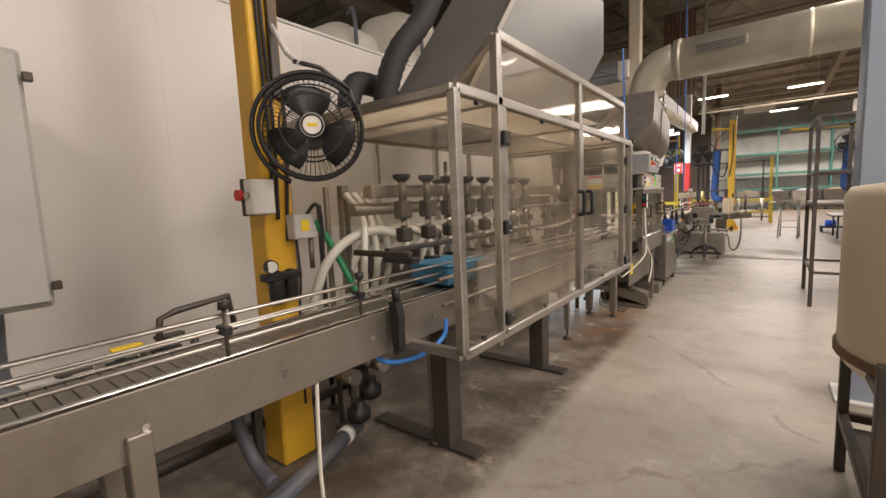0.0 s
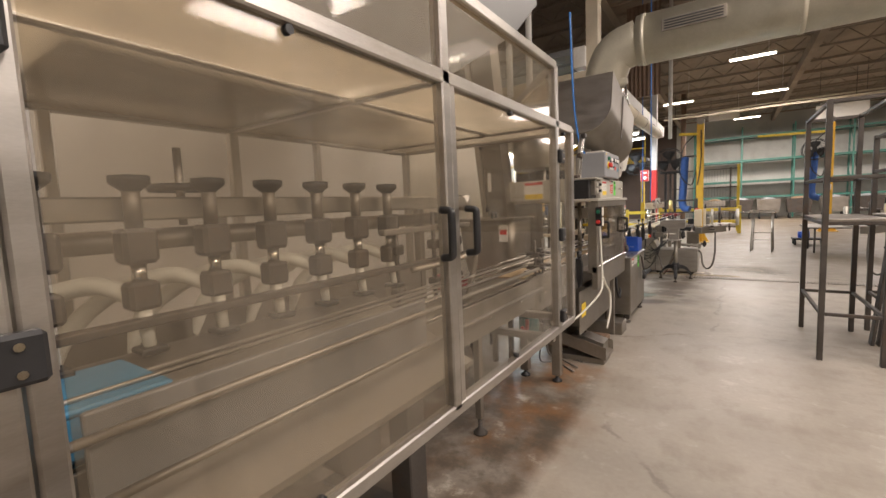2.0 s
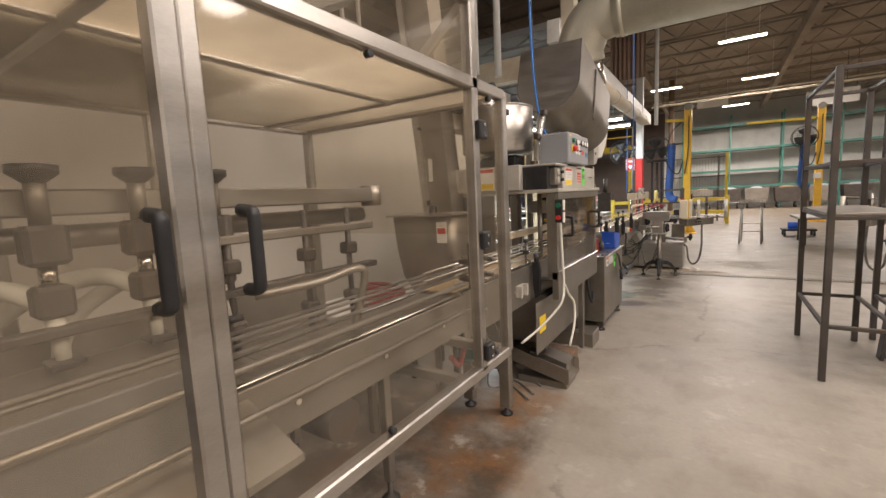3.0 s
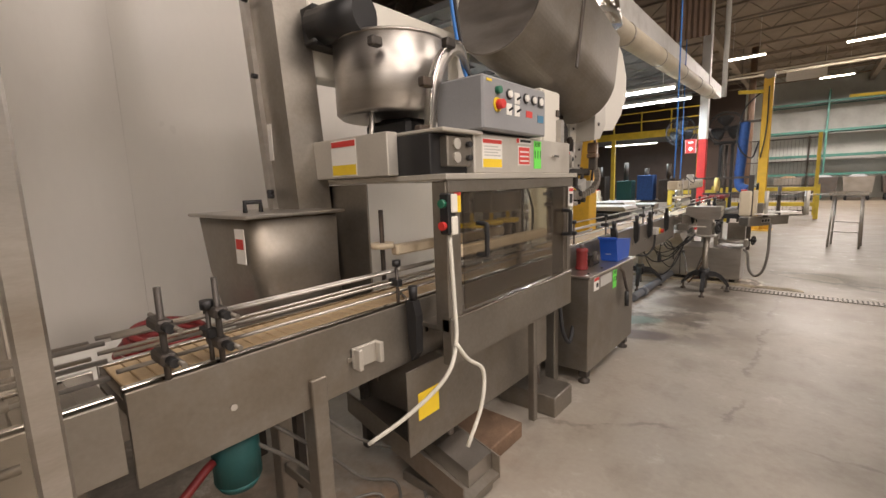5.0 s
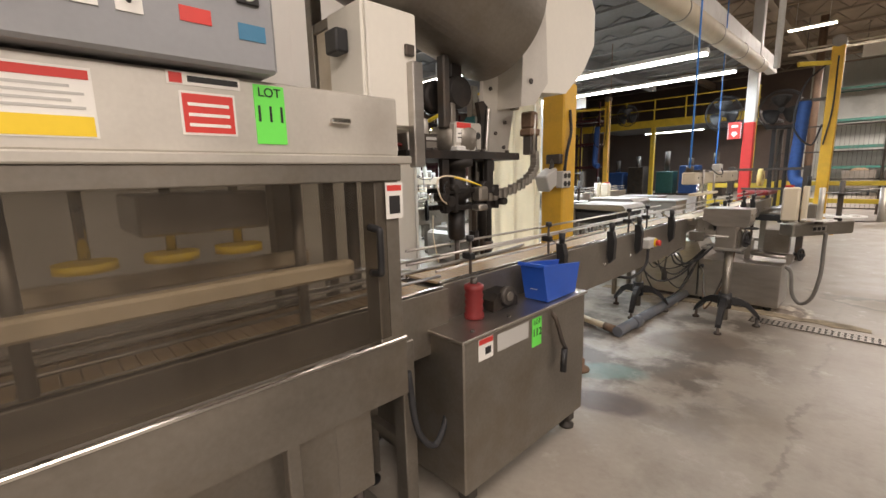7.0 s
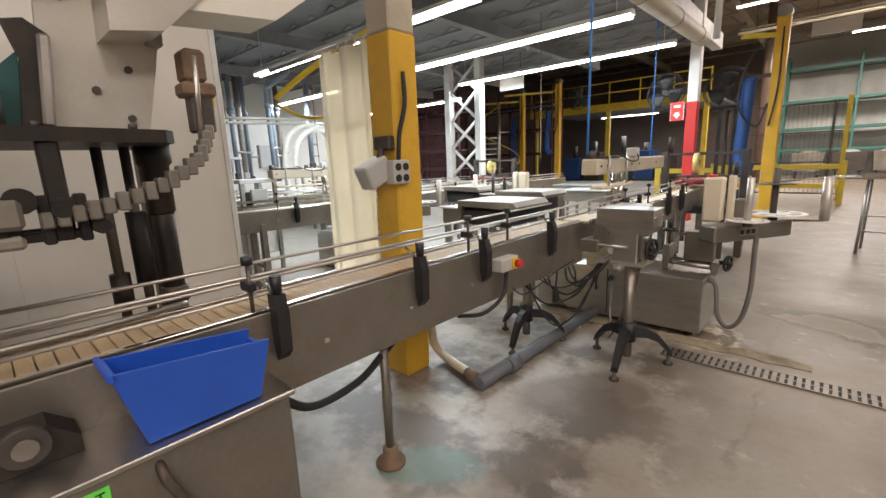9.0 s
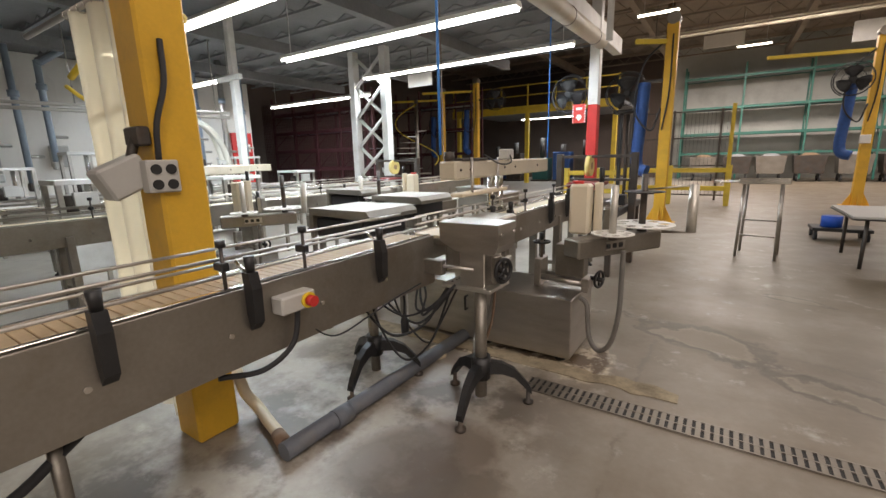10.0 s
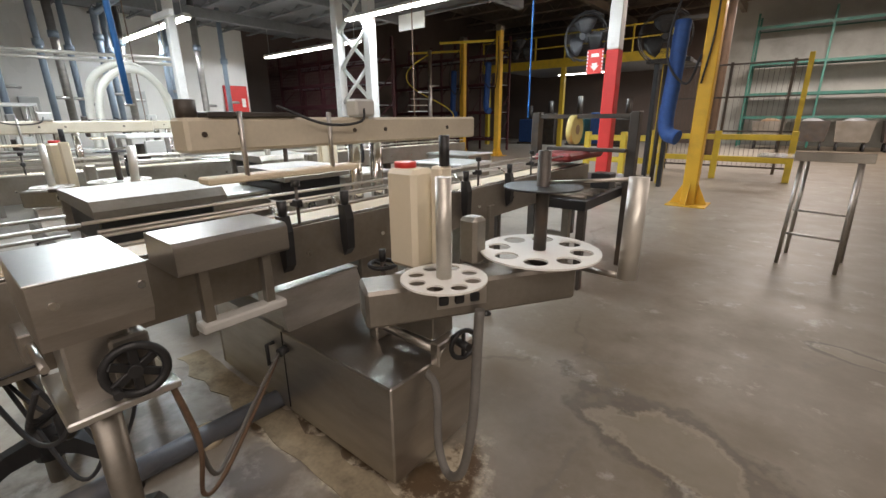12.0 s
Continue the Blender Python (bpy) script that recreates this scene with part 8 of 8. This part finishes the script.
# ---- aisle: dark rack, table, carts ----
def shelf_frame(x0, x1, y0, y1, h, levels, label):
    r = thing("shelf_frame", label, "rack", ((x0 + x1) / 2, (y0 + y1) / 2, 0), "shelf frames")
    for x in (x0, x1):
        for y in (y0, y1):
            part("post", box(B(), x - 0.02, x + 0.02, y - 0.02, y + 0.02, 0, h, 0.003), STEEL_DARK, r)
    for z in levels:
        for x in (x0, x1):
            part("rail", box(B(), x - 0.014, x + 0.014, y0 + 0.02, y1 - 0.02, z - 0.014, z + 0.014, 0.003), STEEL_DARK, r)
        for y in (y0, y1):
            part("rail", box(B(), x0 + 0.02, x1 - 0.02, y - 0.014, y + 0.014, z - 0.014, z + 0.014, 0.003), STEEL_DARK, r)
    part("shelf", box(B(), x0 - 0.01, x1 + 0.01, y0 - 0.01, y1 + 0.01, levels[1] + 0.015, levels[1] + 0.035, 0.003), STEEL_DULL, r)
    return r


shelf_frame(0.42, 0.81, 6.38, 7.49, 2.16, (0.40, 1.16, 1.53, 2.14), "tall dark steel tube shelf frame in aisle")
shelf_frame(0.95, 1.75, 6.7, 7.6, 1.95, (0.40, 1.16, 1.60, 1.93), "tall dark steel tube shelf frame in aisle")
for k in range(3):
    pk = thing("plank", "dark timber plank leaning in the shelf frame", "plank", (0.9 + 0.04 * k, 7.0, 0), "leaning planks")
    part("board", box(B(), 0.86 + 0.05 * k, 0.885 + 0.05 * k, 7.0, 7.10, 0.0, 1.9 - 0.2 * k, 0.003, turned(0.87, 7.05, 0, 0, 5, 0)), STEEL_DARK, pk)
for i in range(5):
    c = thing("pail", "grey plastic pail on the rear shelf", "pail", (1.1 + 0.14 * i, 7.1, 1.2), "pails")
    part("body", lathe(B(), 1.08 + 0.15 * i, 7.1, [(0.055, 1.196), (0.065, 1.34), (0.068, 1.36), (0.001, 1.36)], 16), WHITE_TANK if i % 2 else GREY_PAINT, c)

st = thing("steel_stand", "tall stainless tray stand on thin legs", "table", (0.45, 15.1, 0))
for x, y in ((0.24, 14.98), (0.66, 14.88), (0.30, 15.42), (0.72, 15.34)):
    part("leg", cyl(B(), (x, y, 0), (x * 0.9 + 0.045, y, 0.98), 0.017, n=10), STEEL, st)
part("tray", box(B(), 0.20, 0.72, 14.86, 15.44, 0.97, 1.0, 0.008), STEEL_BRIGHT, st)
part("tray_rim", box(B(), 0.20, 0.72, 14.85, 14.86, 0.97, 1.05, 0.003), STEEL_BRIGHT, st)
part("tray_flap", box(B(), -0.08, 0.20, 14.9, 15.4, 0.985, 0.995, 0.002), STEEL_BRIGHT, st)
part("shelf_bar", cyl(B(), (0.24, 14.98, 0.30), (0.66, 14.9, 0.30), 0.012, n=8), STEEL, st)
part("shelf_bar", cyl(B(), (0.28, 15.42, 0.45), (0.72, 15.34, 0.45), 0.012, n=8), STEEL, st)

ct = thing("work_table", "low steel table with black edge beside the aisle", "table", (1.7, 15.4, 0))
part("top", box(B(), 1.3, 2.8, 14.7, 16.0, 0.60, 0.63, 0.006), LIGHT_GREY, ct)
part("edge", box(B(), 1.29, 2.81, 14.69, 16.01, 0.585, 0.60, 0.004), BLACK, ct)
for x in (1.45, 2.65):
    for y in (14.85, 15.85):
        part("leg", cyl(B(), (x, y, 0), (x, y, 0.59), 0.02, n=8), STEEL_DARK, ct)
dl = thing("dolly", "small black dolly with a blue container", "dolly", (1.55, 17.0, 0))
part("frame", box(B(), 1.25, 1.95, 16.8, 17.3, 0.14, 0.19, 0.006), BLACK, dl)
for x in (1.3, 1.9):
    for y in (16.85, 17.25):
        part("wheel", cyl(B(), (x - 0.02, y, 0.06), (x + 0.02, y, 0.06), 0.06, n=14), RUBBER, dl)
        part("leg", box(B(), x - 0.02, x + 0.02, y - 0.02, y + 0.02, 0.06, 0.15, 0.003), BLACK, dl)
part("container", cyl(B(), (1.5, 17.05, 0.19), (1.5, 17.05, 0.36), 0.13, n=18), BLUE, dl)

# carts and bins before the far wall
for i, x in enumerate((-1.0, 0.4, 1.7, 3.1, 4.6, 6.0)):
    k = thing("bin_cart", "grey metal bin cart with loose scrap", "cart", (x, 33.6, 0), "bin carts")
    part("tub", prism(B(), [(x - 0.5, 0.35), (x + 0.5, 0.35), (x + 0.58, 1.15), (x - 0.58, 1.15)], "y", 33.2, 34.1), STEEL_DARK if i % 2 else STEEL_DULL, k)
    part("heap", lathe(B(), x, 33.65, [(0.42, 1.14), (0.30, 1.20), (0.18, 1.26), (0.001, 1.27)], 9), GREY_PAINT if i % 3 else WOOD, k)
    for dx in (-0.4, 0.4):
        part("wheel", cyl(B(), (x + dx - 0.03, 33.3, 0.14), (x + dx + 0.03, 33.3, 0.14), 0.14, n=14), RUBBER, k)
        part("wheel", cyl(B(), (x + dx - 0.03, 34.0, 0.14), (x + dx + 0.03, 34.0, 0.14), 0.14, n=14), RUBBER, k)
        part("axle_frame", box(B(), x + dx - 0.02, x + dx + 0.02, 33.3, 34.0, 0.14, 0.36, 0), STEEL_DARK, k)

# ---- pumps and pipes under the infeed conveyor ----
pf = thing("floor_pipework", "grey plastic pipes with valves on floor", "pipework", (-1.9, 0.9, 0))
part("main_pipe", cyl(B(), (-1.72, 0.9, 0.06), (-1.95, 1.62, 0.06), 0.045, n=14), PVC_GREY, pf)
part("pipe", cyl(B(), (-1.72, 0.9, 0.06), (-1.55, 0.2, 0.06), 0.045, n=14), PVC_GREY, pf)
part("white_collar", cyl(B(), (-1.90, 1.47, 0.06), (-1.92, 1.52, 0.06), 0.05, n=14), PAPER, pf)
part("branch", tube(B(), [(-1.85, 1.0, 0.07), (-2.0, 1.0, 0.12), (-2.1, 0.98, 0.3), (-2.1, 0.98, 0.42)], 0.035), PVC_GREY, pf)
part("pipe", cyl(B(), (-2.25, -0.6, 0.18), (-2.25, 1.9, 0.18), 0.035, n=12), STEEL_DARK, pf)
part("pipe", cyl(B(), (-2.45, -0.6, 0.38), (-2.45, 1.8, 0.38), 0.03, n=12), STEEL_DULL, pf)
for y, z in ((1.62, 0.09), (1.72, 0.20), (1.62, 0.34)):
    part("valve", lathe(B(), -1.93, y, [(0.05, z), (0.07, z + 0.02), (0.07, z + 0.07), (0.04, z + 0.09), (0.04, z + 0.13)], 16), BLACK, pf)
for y in (1.78, 1.55):
    part("fitting", cyl(B(), (-2.0, y, 0.40), (-1.85, y, 0.40), 0.045, n=14), STEEL, pf)
for i, (x, y, z) in enumerate(((-2.05, 0.35, 0.72), (-2.05, 0.52, 0.76), (-2.0, 0.66, 0.78), (-2.05, 0.80, 0.74), (-2.1, 0.98, 0.42))):
    v = thing("ball_valve", "black plastic ball valve with lever", "valve", (x, y, z), "ball valves")
    part("body", cyl(B(), (x, y - 0.06, z), (x, y + 0.06, z), 0.05, n=14), BLACK, v)
    part("collar", cyl(B(), (x, y - 0.075, z), (x, y - 0.055, z), 0.056, n=14), STEEL, v)
    part("stem", cyl(B(), (x, y, z), (x, y, z + 0.09), 0.018, n=10), BLACK, v)
    part("lever", box(B(), x - 0.02, x + 0.02, y - 0.03, y + 0.08, z + 0.085, z + 0.10, 0.003), STICK_Y if i == 1 else STEEL_DARK, v)
pm = thing("valve_manifold", "long grey manifold pipe behind the conveyor", "pipe", (-2.05, 0.5, 0.72))
part("run", cyl(B(), (-2.05, -0.9, 0.72), (-2.05, 1.15, 0.74), 0.035, n=12), STEEL_DULL, pm)
for y in (-0.5, 0.45, 1.05):
    part("stand", box(B(), -2.07, -2.03, y - 0.02, y + 0.02, 0, 0.72, 0.003), STEEL_DARK, pm)
part("rod", tube(B(), [(-1.95, 0.62, 0.80), (-1.95, 0.64, 0.96), (-1.95, 0.70, 0.98), (-1.95, 0.92, 1.0), (-1.95, 0.94, 0.84)], 0.014, steps=1), STEEL_DARK, pm)
dw = thing("extension_cord", "thin white cord hanging to the floor", "cord", (-1.5, 0.95, 0), "hanging cables")
part("cord", tube(B(), [(-1.34, 0.93, 0.75), (-1.36, 0.93, 0.4), (-1.38, 0.94, 0.1), (-1.45, 0.9, 0.012)], 0.008), WHITE_HOSE, dw)
bt = thing("air_tube", "blue air tube looped under the conveyor", "tube", (-1.4, 1.4, 0.65), "hanging cables")
part("tube", tube(B(), [(-1.4, 1.25, 0.74), (-1.38, 1.34, 0.66), (-1.3, 1.46, 0.66), (-1.25, 1.6, 0.72), (-1.3, 1.7, 0.78)], 0.012), BLUE_TUBE, bt)
for i, (y, x) in enumerate(((1.62, -2.1), (1.75, -2.35), (1.5, -2.5))):
    q = thing("stand_pipe", "thin vertical steel stand pipe", "pipe", (x, y, 0), "stand pipes")
    part("pipe", cyl(B(), (x, y, 0), (x, y, 1.5 - 0.1 * i), 0.017, n=10), STEEL_DARK if i else STEEL_DULL, q)
    part("foot", lathe(B(), x, y, [(0.04, 0), (0.04, 0.02), (0.02, 0.03)], 10), STEEL_DARK, q)

for k, (dx, dz, yy) in enumerate(((0.0, 0.0, 10.02), (0.04, -0.06, 10.08), (-0.05, -0.12, 9.98), (0.08, -0.20, 10.14), (-0.02, -0.30, 10.05))):
    w = thing("loose_cable", "black cable looping below the conveyor joint", "cable", (-1.5, yy, 0.5), "hanging cables")
    part("cable", tube(B(), [(-1.66 + dx, yy - 0.12, 0.69), (-1.62 + dx, yy - 0.06, 0.56 + dz * 0.6), (-1.48 + dx, yy, 0.47 + dz), (-1.34, yy + 0.06, 0.52 + dz * 0.7), (-1.22, yy + 0.10, 0.64), (-1.16, yy + 0.10, 0.71)], 0.006 + 0.001 * (k % 3), 8), RUBBER, w)
w = thing("loose_cable", "thin black lead sagging along the conveyor side", "cable", (-1.4, 9.6, 0.6), "hanging cables")
part("cable", tube(B(), [(-1.39, 9.26, 0.70), (-1.37, 9.40, 0.60), (-1.37, 9.62, 0.62), (-1.37, 9.85, 0.655), (-1.36, 10.05, 0.68)], 0.004, 6), RUBBER, w)
pg = thing("cable_plug", "black plug hanging on its cable", "plug", (-1.5, 10.06, 0.4))
part("body", lathe(B(), -1.50, 10.06, [(0.012, 0.33), (0.024, 0.345), (0.026, 0.42), (0.014, 0.45), (0.006, 0.48)], 12), BLACK, pg)
part("lead", tube(B(), [(-1.50, 10.06, 0.47), (-1.49, 10.05, 0.58), (-1.50, 10.02, 0.69)], 0.007), RUBBER, pg)

# ---- around the capper conveyor ----
mt = thing("gear_motor", "dark teal electric motor under the conveyor", "motor", (-1.42, 4.7, 0.5))
part("body", cyl(B(), (-1.5, 4.70, 0.46), (-1.5, 4.70, 0.68), 0.075, n=20), TEAL, mt)
part("cap", lathe(B(), -1.5, 4.70, [(0.075, 0.46), (0.06, 0.43), (0.001, 0.425)], 20), TEAL, mt)
part("cable", tube(B(), [(-1.48, 4.62, 0.56), (-1.42, 4.45, 0.5), (-1.38, 4.3, 0.6)], 0.014), RED_HOSE, mt)
rh = thing("coiled_hose", "coil of red hose lying on a ledge", "hose", (-2.15, 4.7, 0.86))
part("ledge", box(B(), -2.6, -1.95, 4.3, 5.15, 0.70, 0.72, 0.004), PAPER, rh)
for x in (-2.55, -2.0):
    for y in (4.35, 5.1):
        part("ledge_leg", box(B(), x - 0.02, x + 0.02, y - 0.02, y + 0.02, 0, 0.70, 0.003), STEEL_DULL, rh)
for k in range(4):
    part("coil", torus(B(), (-2.2, 4.72 + 0.01 * k, 0.735 + 0.026 * k), (0.05 * k, 0.1, 1), 0.17 - 0.01 * k, 0.014, 28, 6), RED_HOSE, rh)
for k, y in enumerate((5.05, 5.15, 5.3)):
    w = thing("loose_cable", "thin grey cable trailing to the floor", "cable", (-1.5, y, 0.2), "hanging cables")
    part("cable", tube(B(), [(-1.45, y - 0.35, 0.62), (-1.5, y - 0.1, 0.34), (-1.55, y + 0.1 * k, 0.1), (-1.5, y + 0.25, 0.012), (-1.3, y + 0.1, 0.012)], 0.007), GREY_RUBBER, w)
wb = thing("sensor_bracket", "white plastic sensor bracket on conveyor side", "bracket", (-1.34, 5.12, 0.76))
part("plate", box(B(), -1.348, -1.33, 5.08, 5.20, 0.74, 0.82, 0.004), STEEL_PALE, wb)
part("lip", box(B(), -1.33, -1.30, 5.08, 5.10, 0.74, 0.82, 0.003), STEEL_PALE, wb)
part("lip", box(B(), -1.33, -1.30, 5.18, 5.20, 0.74, 0.82, 0.003), STEEL_PALE, wb)
black_bracket(-1.33, 5.38, 0.88, 0.2)
for y in (4.50, 4.64):
    rc = thing("rail_clamp", "dark steel clamp cluster on the guide rods", "clamp", (-1.38, y, 1.0), "rail clamps")
    part("rod", cyl(B(), (-1.36, y, 0.86), (-1.36, y, 1.17), 0.009, n=8), STEEL_DARK, rc)
    for z in (0.98, 1.07):
        part("block", box(B(), -1.42, -1.33, y - 0.02, y + 0.02, z - 0.016, z + 0.016, 0.006), STEEL_DARK, rc)
        part("cross_rod", cyl(B(), (-1.50, y + 0.012, z), (-1.26, y + 0.012, z), 0.007, n=8), STEEL_DULL, rc)
        part("thumb_screw", cyl(B(), (-1.33, y, z), (-1.29, y, z), 0.012, n=10), BLACK, rc)
dec = thing("hazard_label", "white hazard label on the cap bin", "label", (-1.9, 4.92, 1.2))
part("sheet", box(B(), -1.84, -1.76, 4.916, 4.919, 1.12, 1.26, 0), PAPER, dec)
part("print_mark", box(B(), -1.83, -1.77, 4.914, 4.916, 1.18, 1.22, 0), STICK_R, dec)
hc = thing("power_cable", "black cable loop under the capper", "cable", (-1.3, 6.75, 0.5), "hanging cables")
part("cable", tube(B(), [(-1.3, 6.72, 0.66), (-1.28, 6.74, 0.42), (-1.27, 6.82, 0.32), (-1.28, 6.9, 0.42), (-1.3, 6.93, 0.6)], 0.013), RUBBER, hc)
